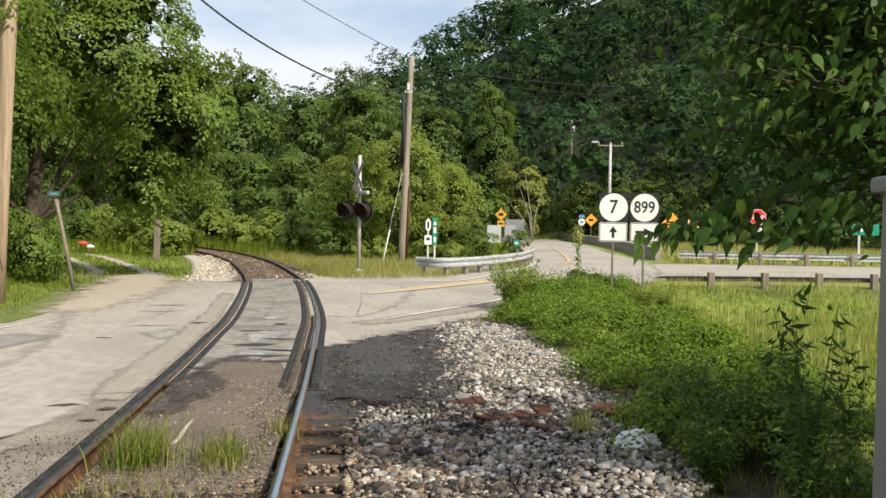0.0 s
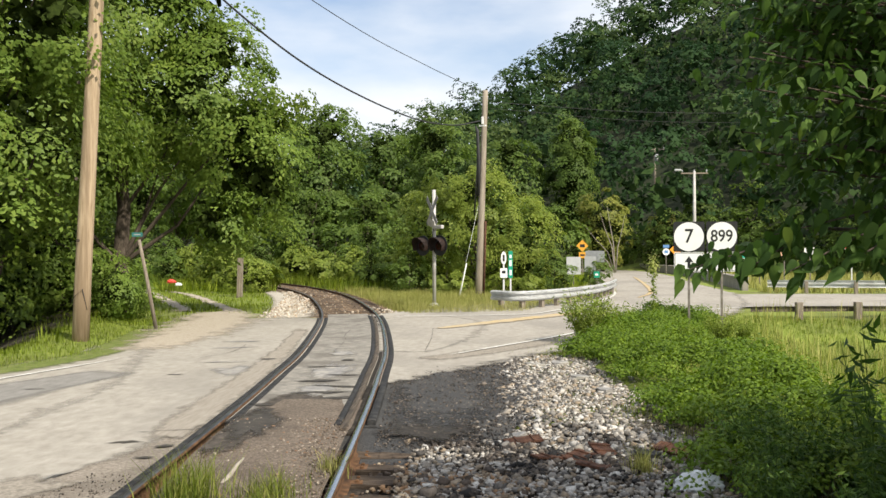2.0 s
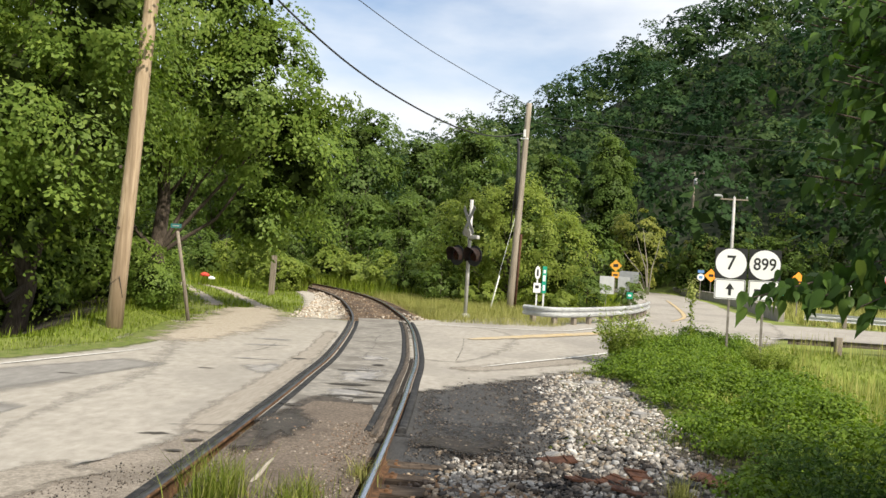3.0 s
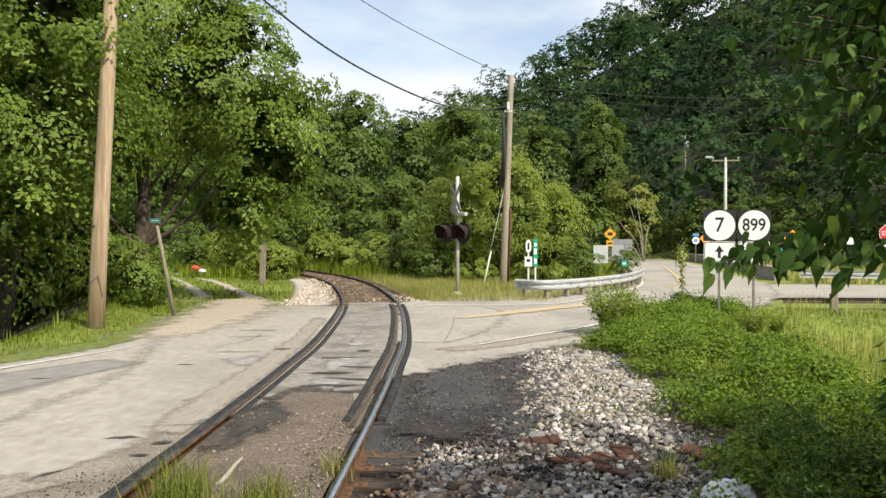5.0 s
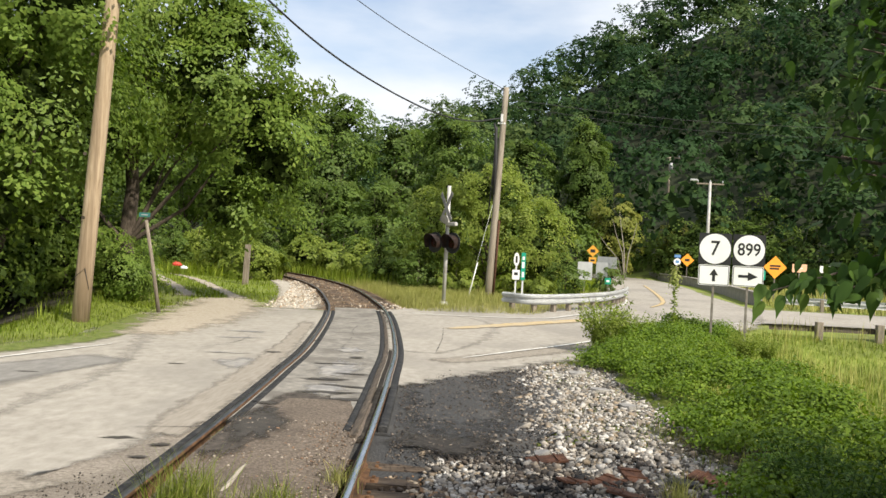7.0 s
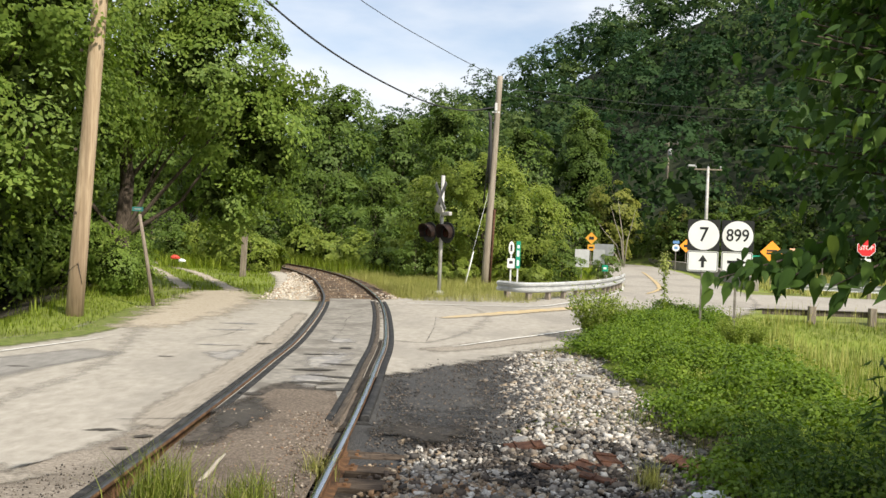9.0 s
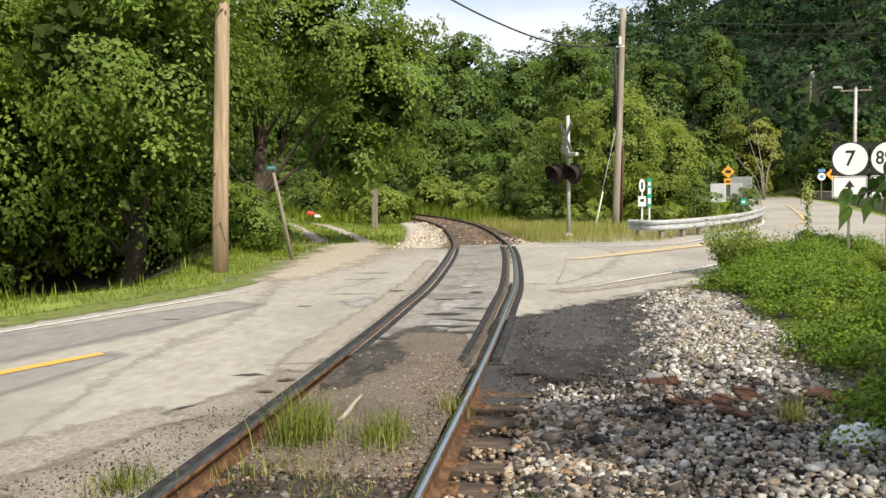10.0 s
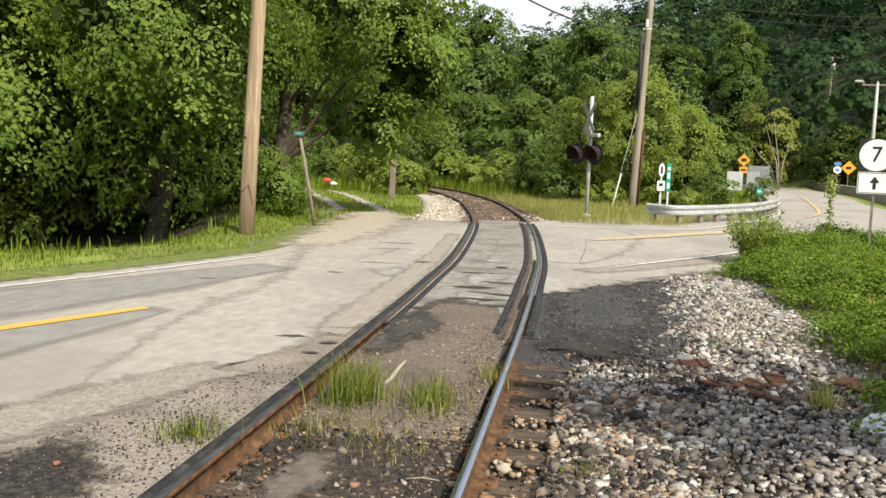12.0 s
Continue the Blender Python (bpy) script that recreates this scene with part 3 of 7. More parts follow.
surface("side_road", strip_mesh("side_road", ROAD_B, -0.034, M_ROADRIM, 90, 12, 0.15, 0.6), "pale asphalt side road behind the meadow")
# worn asphalt beside and between the rails at the crossing
surface("crossing_pavement", strip_mesh("crossing_pavement", [(-3.95, 6.2, 0.3), (-3.95, 7.6, 0.75), (-4.0, 9.2, 1.18), (-4.0, 12, 1.4), (-4.6, 16, 2.1), (-5.5, 20, 2.3), (-5.9, 23.2, 1.5)], -0.0265, M_ROADSIDE, 60, 10, 0.3, 1.1), "bleached asphalt beside the left rail at the crossing")
surface("gauge_pavement", strip_mesh("gauge_pavement", [(-2.1, 9.7, 0.4), (-2.13, 10.1, 0.58), (-2.2, 11.2, 0.6), (-2.5, 14.5, 0.6), (-3.0, 18.5, 0.6), (-3.75, 22.9, 0.6), (-4.05, 24.2, 0.55)], -0.016, M_GAUGE, 50, 6, 0.04, 2.0), "worn asphalt between the rails")
surface("far_pavement", strip_mesh("far_pavement", [(-1.55, 15.5, 0.5), (-1.4, 18, 1.2), (-1.5, 21.5, 1.6), (-2.2, 23.4, 1.2)], -0.0262, M_ROADSIDE, 30, 10, 0.1, 1.0), "bleached asphalt beside the right rail")
surface("asphalt_apron", blob_mesh("asphalt_apron", (-0.58, 11.6), 0.80, 2.75, -0.050, M_APRONRIM, 0.03, 0.2, 8, 56, 2.2, 0.030), "dark crumbling asphalt apron beside the rail")
surface("gravel_shoulder", strip_mesh("gravel_shoulder", [(-5.2, 0.0, 2.45), (-3.9, 3.6, 1.30), (-3.55, 5.2, 0.88), (-3.36, 6.7, 0.60), (-3.26, 8.2, 0.45), (-3.36, 10, 0.42)], -0.036, M_CRUMB, 60, 6, 0.10, 1.6), "crumbled gravel shoulder between road and rail")
surface("gravel_drive", strip_mesh("gravel_drive", [(-6.3, 15.5, 0.7), (-6.8, 20.0, 1.5), (-7.4, 23.2, 1.5), (-8.1, 25.6, 0.9)], -0.0235, M_RUT, 40, 8, 0.45, 0.9), "pale gravel mouth of a grassy drive")
for i, off in enumerate((-0.75, 0.75)):
    rows = [(x0 + off, y0, w0, gz(x0 + off, y0) + 0.02) for x0, y0, w0 in ((-8.6, 26, 0.42), (-9.6, 28, 0.38), (-10.6, 30, 0.36), (-13.2, 35, 0.34), (-16.5, 40, 0.3), (-21, 46, 0.25))]
    surface("wheel_track", strip_mesh("wheel_track", rows, 0.0, M_RUT, 60, 6, 0.2, 1.0, seed=i), "worn wheel track of the grassy drive")


surface("rail_side_gravel", strip_mesh("rail_side_gravel", [(float(track_x(v)) - 1.75, v, w) for v, w in ((23.6, 0.75), (25, 0.95), (28, 0.85), (31, 0.7), (35, 0.55), (39, 0.4))], -0.082, M_PALE, 50, 6, 0.2, 1.1), "pale gravel spread beside the far track", "gravel")


def bed_mesh(name, k0, k1, half, z, material):
    co, idx = [], [k for k in range(len(TRACK)) if k0 <= TRACK[k, 1] <= k1]
    for k in idx:
        for u in (-1, -0.5, 0, 0.5, 1):
            e = 0.25 * lump(TRACK[k, 0] + 9 * u, TRACK[k, 1], 1.1, 4.0) if abs(u) == 1 else 0
            x, y = TRACK[k] + NRM[k] * (u * half + e)
            co.append((x, y, z - (0.06 if abs(u) == 1 else 0)))
    i = np.arange(len(idx) - 1)[:, None] * 5 + np.arange(4)[None, :]
    f = np.stack([i, i + 1, i + 6, i + 5], -1).reshape(-1, 4)
    return mesh_np(name, co, f, material, True)


surface("track_bed", bed_mesh("track_bed", -8, 9.3, 1.55, -0.195, M_DIRT), "dark fouled ballast bed under the ties", "track bed")
surface("far_track_bed", bed_mesh("far_track_bed", 23.8, 70, 1.8, -0.10, mat("brown_ballast", [(0.10, 0.065, 0.04), (0.17, 0.115, 0.07), (0.26, 0.19, 0.13)], 14, 0.95, bump=0.8, bump_scale=40)), "brown ballast bed beyond the crossing", "track bed")
surface("stone_shoulder", strip_mesh("stone_shoulder", [(0.55, -4, 1.0), (0.6, 2, 1.05), (0.62, 6, 1.15), (0.85, 9, 1.2), (1.05, 12, 0.95), (0.7, 14.5, 0.75), (0.5, 16, 0.5)], -0.165, M_DIRT, 60, 6, 0.35, 1.0, 0.05), "stony railway shoulder", "track bed")

# fouled ground along the rails at the crossing
surface("gauge_gravel", strip_mesh("gauge_gravel", [(-1.84, 6.0, 0.66, -0.185), (-1.92, 7.4, 0.66, -0.09), (-1.98, 8.2, 0.66, -0.045), (-2.06, 9.6, 0.66, -0.024), (-2.16, 10.8, 0.66, -0.028)], 0.0, M_BROWN, 30, 8, 0.02, 2.0, 0.02), "crumbled gravel between the rails", "track bed")
surface("rail_side_dirt", strip_mesh("rail_side_dirt", [(-0.66, 8.2, 0.5, -0.15), (-0.66, 8.6, 0.72, -0.1), (-0.64, 8.9, 0.86, -0.03), (-0.6, 9.2, 0.92, 0), (-0.55, 9.6, 0.96, 0), (-0.5, 12, 1.2, 0), (-0.65, 14.5, 1.15, 0), (-1.1, 16.5, 0.7, 0)], -0.062, M_APRON, 40, 6, 0.15, 1.5), "dark dirt beside the rail", "track bed")

surface("rail_foot_gravel", strip_mesh("rail_foot_gravel", [(float(track_x(v)) - 0.752 - 0.27, v, 0.19) for v in (-4, -1, 2, 4, 6, 8, 9.5)], -0.0345, M_CRUMB, 60, 4), "crumbled gravel packed against the rail", "track bed")
surface("gauge_fill", strip_mesh("gauge_fill", [(float(track_x(v)), v, 0.66) for v in (-6, -3, 0, 3, 5, 6.9)], -0.157, M_DIRT, 60, 8, 0.02, 2.0, 0.012), "dirt and gravel filling the track between the rails", "track bed")
surface("grey_lane", strip_mesh("grey_lane", [(-11.6, -4.5, 1.15), (-8.15, 5.9, 1.15), (-6.95, 9.4, 1.05), (-5.6, 13.2, 0.5)], -0.0249, soft(mat("grey_asphalt", [(0.17, 0.16, 0.148), (0.22, 0.209, 0.193), (0.275, 0.262, 0.242)], 7.0, 0.88, bump=0.35, bump_scale=140, big=0.4, big_col=(0.24, 0.228, 0.208), big_scale=0.5, stretch=(1, 0.45, 1)), 2.5, 0.3, 0.05, 0.0, 0.4), 60, 6, 0.2, 0.8), "greyer asphalt of the far lane")
surface("grey_lane", strip_mesh("grey_lane", [(-9.6, -3, 1.4), (-6.75, 3.6, 1.4), (-6.15, 5.8, 1.0), (-5.75, 7.6, 0.6), (-5.3, 9.4, 0.25)], -0.0249, soft(mat("grey_asphalt_near", [(0.17, 0.16, 0.148), (0.22, 0.209, 0.193), (0.275, 0.262, 0.242)], 7.0, 0.88, bump=0.35, bump_scale=140, big=0.4, big_col=(0.25, 0.238, 0.218), big_scale=0.5, stretch=(1, 0.45, 1)), 2.5, 0.3, 0.05, 0.0, 0.4), 40, 6, 0.2, 0.8, seed=3), "greyer worn asphalt before the stop line")
for i, (c, rx, ry) in enumerate((((-3.35, 4.6), 0.7, 0.8), ((-3.8, 3.4), 0.9, 0.8), ((-3.0, 3.2), 0.5, 0.9))):
    surface("soot_stain", blob_mesh("soot_stain", c, rx, ry, -0.0325 + 0.0006 * i, M_SOOT, 0.2, 0.28, 6, 48, 3.1 * i, freq=1.8), "black oily stain on the gravel shoulder", "stain")

surface("dirty_gauge", strip_mesh("dirty_gauge", [(-2.45, 8.0, 0.16), (-2.44, 8.8, 0.28), (-2.38, 9.4, 0.36), (-2.34, 10.0, 0.42), (-2.3, 10.7, 0.45), (-2.25, 11.2, 0.3)], -0.0122, soft(mat("brown_road_dirt", [(0.035, 0.03, 0.026), (0.065, 0.055, 0.046), (0.12, 0.10, 0.082)], 12, 0.9, bump=0.6, bump_scale=60), 6, 1.0), 30, 6, 0.15, 3.0), "dark dirt dragged onto the asphalt between the rails", "dirt")
surface("gravel_fringe", strip_mesh("gravel_fringe", [(-6.9, -1, 0.5), (-5.1, 2.8, 0.55), (-4.4, 4.6, 0.5), (-3.9, 6.0, 0.45), (-3.45, 7.3, 0.4)], -0.0238, M_FRINGE, 60, 6, 0.12, 1.2), "pale gravel spilled along the edge of the asphalt", "gravel")
surface("grass_margin", strip_mesh("grass_margin", [(-15.6, -6, 0.75), (-13.7, -1.6, 0.7), (-11.75, 2.85, 0.66), (-9.85, 7.25, 0.62), (-9.0, 9.1, 0.6), (-8.05, 11.6, 0.58), (-7.0, 14.9, 0.5), (-7.35, 17.4, 0.45), (-7.95, 19.5, 0.3)], -0.0236, M_VERGE, 80, 6, 0.14, 1.4), "turf and soil creeping over the edge of the asphalt", "verge")
surface("rail_side_strip", strip_mesh("rail_side_strip", [(float(track_x(v)) - 1.12, v, w) for v, w in ((8.6, 0.2), (9.5, 0.32), (11.5, 0.3), (14, 0.26), (17, 0.22), (20, 0.2))], -0.0205, M_STRIP, 50, 6, 0.1, 1.5), "tan dirt and worn asphalt along the rail", "dirt")
surface("gravel_fringe", strip_mesh("gravel_fringe", [(-1.1, 14.6, 0.3), (0.0, 15.9, 0.42), (1.0, 17.3, 0.42), (2.0, 18.8, 0.3)], -0.0245, M_FRINGE, 40, 6, 0.15, 1.4, seed=2), "pale gravel spilled along the edge of the asphalt", "gravel")


# ---- railway track ----
def rail_section(head_only=False):
    if head_only:
        return [(-0.030, -0.001), (-0.026, 0.0035), (0.026, 0.0035), (0.030, -0.001)]
    return [(-0.07, -0.17), (0.07, -0.17), (0.07, -0.158), (0.012, -0.142), (0.010, -0.045), (0.034, -0.032), (0.036, -0.006), (0.028, 0.0), (-0.028, 0.0), (-0.036, -0.006), (-0.034, -0.032), (-0.010, -0.045), (-0.012, -0.142), (-0.07, -0.158)]


def sweep(name, off, sec, material, z=0.0, y0=-99, y1=999):
    idx = [k for k in range(len(TRACK)) if y0 <= TRACK[k, 1] <= y1]
    co, s = [], len(sec)
    for k in idx:
        for u, v in sec:
            x, y = TRACK[k] + NRM[k] * (off + u)
            co.append((x, y, z + v))
    n = len(idx)
    i = np.arange(n - 1)[:, None] * s
    j = np.arange(s)[None, :]
    f = np.stack([i + j, i + (j + 1) % s, i + s + (j + 1) % s, i + s + j], -1).reshape(-1, 4)
    me = mesh_np(name, co, f, material)
    bm = bmesh.new()
    bm.from_mesh(me)
    bm.verts.ensure_lookup_table()
    bm.faces.new([bm.verts[a] for a in range(s)][::-1])
    bm.faces.new([bm.verts[(n - 1) * s + a] for a in range(s)])
    bmesh.ops.recalc_face_normals(bm, faces=bm.faces)
    bm.to_mesh(me)
    bm.free()
    return me


track = thing("railway_track", Matrix(), "single curved railway track with wooden ties, crossing the road", "railway track")
for off, m_top, lab in ((-0.752, M_DULL, "dark dull rail"), (0.752, M_STEEL, "rail with a shiny worn top")):
    rail = part("rail", sweep("rail", off, rail_section(), M_RAIL), None, track, lab)
    part("running_surface", sweep("running_surface", off, rail_section(True), m_top), None, rail)


def plank_mesh(name, l, w, h, material, seed, wob=0.012):
    """A weathered beam with chipped ends, length along x."""
    r = random.Random(seed)
    bm = bmesh.new()
    n = 7
    rings = []
    for i in range(n + 1):
        x = -l / 2 + l * i / n + (r.uniform(-0.03, 0.03) if i in (0, n) else 0)
        rings.append([bm.verts.new((x + r.uniform(-wob, wob), sy * (w / 2 + r.uniform(-wob, wob)), sz + (r.uniform(-wob, wob) if sz == 0 else 0))) for sy, sz in ((-1, -h), (1, -h), (1, -0.012), (0.9, 0), (-0.9, 0), (-1, -0.012))])
    for a, b in zip(rings, rings[1:]):
        for k in range(6):
            bm.faces.new((a[k], a[(k + 1) % 6], b[(k + 1) % 6], b[k]))
    bm.faces.new(rings[0][::-1])
    bm.faces.new(rings[-1])
    bmesh.ops.recalc_face_normals(bm, faces=bm.faces)
    me = bpy.data.meshes.new(name)
    bm.to_mesh(me)
    bm.free()
    me.materials.append(material)
    return me


def track_at(y):
    k = int(np.argmin(np.abs(TRACK_Y - y)))
    return track_x(y), math.atan2(-TAN[k, 0], TAN[k, 1])


tie_meshes = [plank_mesh("tie", 2.55, 0.215, 0.17, M_TIE, s) for s in range(5)]
bm = bmesh.new()
box(bm, (0, 0, 0), (0.33, 0.19, 0.018), bevel=0.004)
for sx in (-0.12, 0.12):
    for sy in (-0.055, 0.055):
        box(bm, (sx, sy, 0.018), (0.03, 0.03, 0.022), bevel=0.004)
plate_me = bpy.data.meshes.new("tie_plate")
bm.to_mesh(plate_me)
bm.free()
plate_me.materials.append(M_RAIL)
tr = random.Random(5)
y = -4.0
while y < 8.9:
    x, a = track_at(y)
    tie = part("tie", tie_meshes[tr.randrange(5)], None, track)
    tie.matrix_basis = pose(x + tr.uniform(-0.06, 0.06), y, -0.188 + 0.034 + tr.uniform(-0.012, 0.006), 0, 0, math.degrees(a) + tr.uniform(-1.5, 1.5))
    for off in (-0.752, 0.752):
        pl = part("tie_plate", plate_me, None, tie)
        pl.matrix_world = pose(x + off * math.cos(a), y + off * math.sin(a), -0.168 + 0.004, 0, 0, math.degrees(a))
        pl.matrix_parent_inverse = tie.matrix_basis.inverted()
    y += 0.47 + tr.uniform(-0.03, 0.05)
y = 24.6
while y < 52:
    x, a = track_at(y)
    tie = part("tie", tie_meshes[tr.randrange(5)], None, track)
    tie.matrix_basis = pose(x, y, -0.088 + tr.uniform(-0.01, 0.006), 0, 0, math.degrees(a) + tr.uniform(-1.5, 1.5))
    y += 0.55

M_GAPFILL = mat("flangeway_dark", [(0.012, 0.011, 0.010), (0.03, 0.027, 0.024), (0.07, 0.06, 0.05)], 14, 0.9, bump=0.8, bump_scale=60, spec=0.1)
crossing = thing("grade_crossing", Matrix(), "dark timber and rubber flangeway strips along both rails at the crossing", "crossing panel")


def strip_section(w, h):
    return [(-w / 2, -h), (w / 2, -h), (w / 2, -0.008), (w / 2 - 0.01, 0), (-w / 2 + 0.01, 0), (-w / 2, -0.008)]


for off, w, z, y0, y1, m, nm in ((0.752 - 0.085, 0.075, -0.028, 9.0, 23.6, M_GAPFILL, "flangeway_fill"), (0.752 - 0.16, 0.07, 0.004, 8.95, 23.6, M_TIMBER, "flangeway_timber"), (0.752 - 0.238, 0.07, 0.0, 9.1, 23.6, M_RUBBER, "flangeway_timber"),
                            (0.752 + 0.10, 0.09, -0.004, 9.3, 23.8, M_RUBBER, "field_strip"), (-0.752 + 0.115, 0.09, -0.006, 9.4, 23.4, M_RUBBER, "flangeway_timber"),
                            (-0.752 - 0.09, 0.07, -0.01, -3.0, 23.4, M_RUBBER, "field_strip"), (-0.752 + 0.062, 0.03, -0.03, 9.4, 23.4, M_GAPFILL, "flangeway_fill")):
    part(nm, sweep(nm, off, strip_section(w, 0.15), m, z, y0, y1), None, crossing)

# stains and repairs on the crossing
for i, (c, rx, ry, m, rot, z, lab) in enumerate((
        ((-2.42, 9.35), 0.36, 0.85, M_TAR, 0.1, -0.0028, "dark oily stain between the rails"),
        ((-2.35, 9.9), 0.30, 0.42, M_TAR, 0.3, -0.0082, "dark oily stain between the rails"),
        ((-2.2, 11.5), 0.36, 0.5, M_WET, 0.1, -0.0075, "grey patched asphalt between the rails"),
        ((-2.35, 13.1), 0.40, 1.1, M_WET, 0.05, -0.0085, "grey patched asphalt between the rails"),
        ((-2.55, 15.3), 0.34, 0.42, M_WET, 0.05, -0.007, "grey patched asphalt between the rails"),
        ((-3.41, 8.5), 0.20, 0.07, M_TAR, 0.25, -0.022, "dark pothole stain"),
        ((-2.98, 8.36), 0.13, 0.06, M_TAR, 0.5, -0.021, "dark pothole stain"),
        ((-2.98, 7.93), 0.10, 0.055, M_TAR, 0.2, -0.021, "dark pothole stain"),
        ((-3.0, 9.15), 0.32, 0.03, M_TAR, -0.1, -0.021, "dark crack stain"),
        ((-5.96, 11.45), 0.16, 0.05, M_TAR, 0.2, -0.0235, "dark pothole stain"),
        ((-4.6, 12.8), 0.16, 0.05, M_TAR, 0.2, -0.021, "dark pothole stain"),
        ((-3.75, 13.2), 0.55, 0.6, M_WET, 0.4, -0.0225, "greyish wet-looking patch of asphalt"),
        ((-3.68, 14.55), 0.15, 0.14, M_TAR, 0.3, -0.018, "black tar patch"),
        ((-4.7, 16.2), 0.55, 0.10, M_WET, 0.3, -0.0195, "grey sealed seam"),
        ((-2.15, 11.25), 0.52, 0.10, M_TAR, 0.12, -0.0046, "dark damp streak across the asphalt"),
        ((-2.0, 11.75), 0.44, 0.07, M_TAR, -0.1, -0.0044, "dark damp streak across the asphalt"),
        ((-2.35, 12.2), 0.40, 0.11, M_TAR, 0.15, -0.0042, "dark damp streak across the asphalt"),
        ((-2.1, 12.75), 0.32, 0.06, M_TAR, 0.0, -0.0040, "dark damp streak across the asphalt"),
        ((-2.5, 13.6), 0.36, 0.07, M_TAR, 0.2, -0.0038, "dark damp streak across the asphalt"),
        ((-2.3, 14.4), 0.14, 0.12, M_TAR, 0.2, -0.0036, "dark tar spot between the rails"),
        ((-1.95, 15.1), 0.10, 0.30, M_TAR, 0.1, -0.0034, "dark damp streak along the rail"),
        ((-4.3, 14.2), 0.5, 0.09, M_WET, 0.2, -0.0183, "grey sealed seam"),
        ((-4.9, 17.2), 0.5, 0.12, M_WET, 0.1, -0.0181, "grey sealed seam"),
        ((-3.4, 16.4), 0.14, 0.10, M_TAR, 0.1, -0.0179, "dark pothole stain"),
        ((-0.55, 9.2), 0.62, 0.55, M_SOOT, 0.1, -0.041, "black oily crumbs beside the rail"),
        ((-1.8, 10.9), 0.25, 0.12, M_TAR, 0.1, -0.0065, "dark oily stain between the rails"),
        ((-2.6, 10.4), 0.16, 0.10, M_TAR, 0.1, -0.0060, "dark oily stain between the rails"))):
    surface("asphalt_patch", blob_mesh("asphalt_patch", c, rx, ry, z, m, rot, 0.3, 5, 48, i * 1.7, freq=2.2), lab, "asphalt patch")
for i, rows in enumerate(([(-1.15, 15.6, 0.004), (-1.2, 18, 0.005), (-1.35, 20.4, 0.004)], [(-2.75, 15.4, 0.004), (-2.9, 17.4, 0.005), (-3.1, 18.6, 0.005), (-3.2, 20.5, 0.004)], [(-3.5, 8.9, 0.008), (-3.0, 9.05, 0.012), (-2.75, 9.1, 0.008)], [(-4.9, 14.6, 0.004), (-4.6, 15.6, 0.005), (-4.7, 16.8, 0.004)])):
    surface("asphalt_crack", strip_mesh("asphalt_crack", rows, -0.014, M_TAR, 40, 2, 0.02, 4.0, seed=i), "dark crack in the asphalt", "asphalt crack")

# ---- road markings ----
for nm, rows, z, m, lab in (
        ("edge_line", [(-14.6, -6, 0.05), (-12.8, -1.7, 0.05), (-10.95, 2.6, 0.05), (-9.07, 6.94, 0.05), (-8.25, 8.77, 0.05), (-7.29, 11.27, 0.05), (-6.1, 14.9, 0.05)], -0.022, M_WHITE_LINE, "worn white edge line"),
        ("edge_line", [(-7.6, -2, 0.05), (-6.65, 0.0, 0.05), (-5.7, 2.0, 0.05), (-4.85, 3.93, 0.05), (-4.31, 5.76, 0.03)], -0.022, M_FADED, "worn white edge line"),
        ("center_line", [(-9.9, -1.2, 0.1), (-8.5, 2.15, 0.1), (-7.1, 5.5, 0.1), (-6.22, 7.57, 0.1), (-5.5, 9.22, 0.08)], -0.021, M_YELLOW, "yellow center line"),
        ("center_line", [(-1.3, 19.9, 0.2), (-0.4, 21.1, 0.32), (0.14, 21.82, 0.36), (1.76, 23.98, 0.38), (2.6, 25.2, 0.2)], -0.016, M_YFADE, "faded yellow center line"),
        ("center_line", [(5.3, 32.0, 0.08), (6.6, 36.5, 0.14), (7.9, 46, 0.14), (9.0, 56, 0.1)], -0.012, M_YFADE, "faded yellow center line"),
        ("edge_line", [(-0.72, 15.14, 0.05), (0.15, 16.46, 0.055), (1.5, 18.53, 0.06), (3.52, 22.28, 0.06), (5.0, 24.9, 0.06), (8.5, 27.9, 0.06)], -0.014, M_WHITE_LINE, "faded white edge line"),
        ("edge_line", [(-2.83, 23.62, 0.07), (-1.0, 23.75, 0.07), (0.88, 24.3, 0.07), (1.75, 25.5, 0.07), (3.4, 29.5, 0.07), (4.9, 35, 0.07), (5.9, 46, 0.07)], -0.014, M_WHITE_LINE, "faded white edge line")):
    surface(nm, strip_mesh(nm, rows, z + 0.004, m, 60, 2, 0.012, 3.0), lab, "road marking")
bm = bmesh.new()
q = [(-6.72, 5.18), (-4.68, 4.66), (-4.5, 5.3), (-6.56, 5.76)]
grid = [[np.array(q[0]) * (1 - u) * (1 - v) + np.array(q[1]) * u * (1 - v) + np.array(q[2]) * u * v + np.array(q[3]) * (1 - u) * v for u in np.linspace(0, 1, 25)] for v in np.linspace(0, 1, 6)]
vs = [[bm.verts.new((p[0], p[1] + (0.03 * lump(p[0] * 3, j, 2.0) if j in (0, 5) else 0), -0.016)) for p in row] for j, row in enumerate(grid)]
for r0, r1 in zip(vs, vs[1:]):
    for k in range(24):
        bm.faces.new((r0[k], r0[k + 1], r1[k + 1], r1[k]))
solo("stop_line", bm, M_WHITE_LINE, "broad white stop line before the crossing", "road marking", kind="structure")


# ---- stones ----
CUBE_V = np.array([(x, y, z) for x in (-1, 1) for y in (-1, 1) for z in (-1, 1)], float) * 0.8
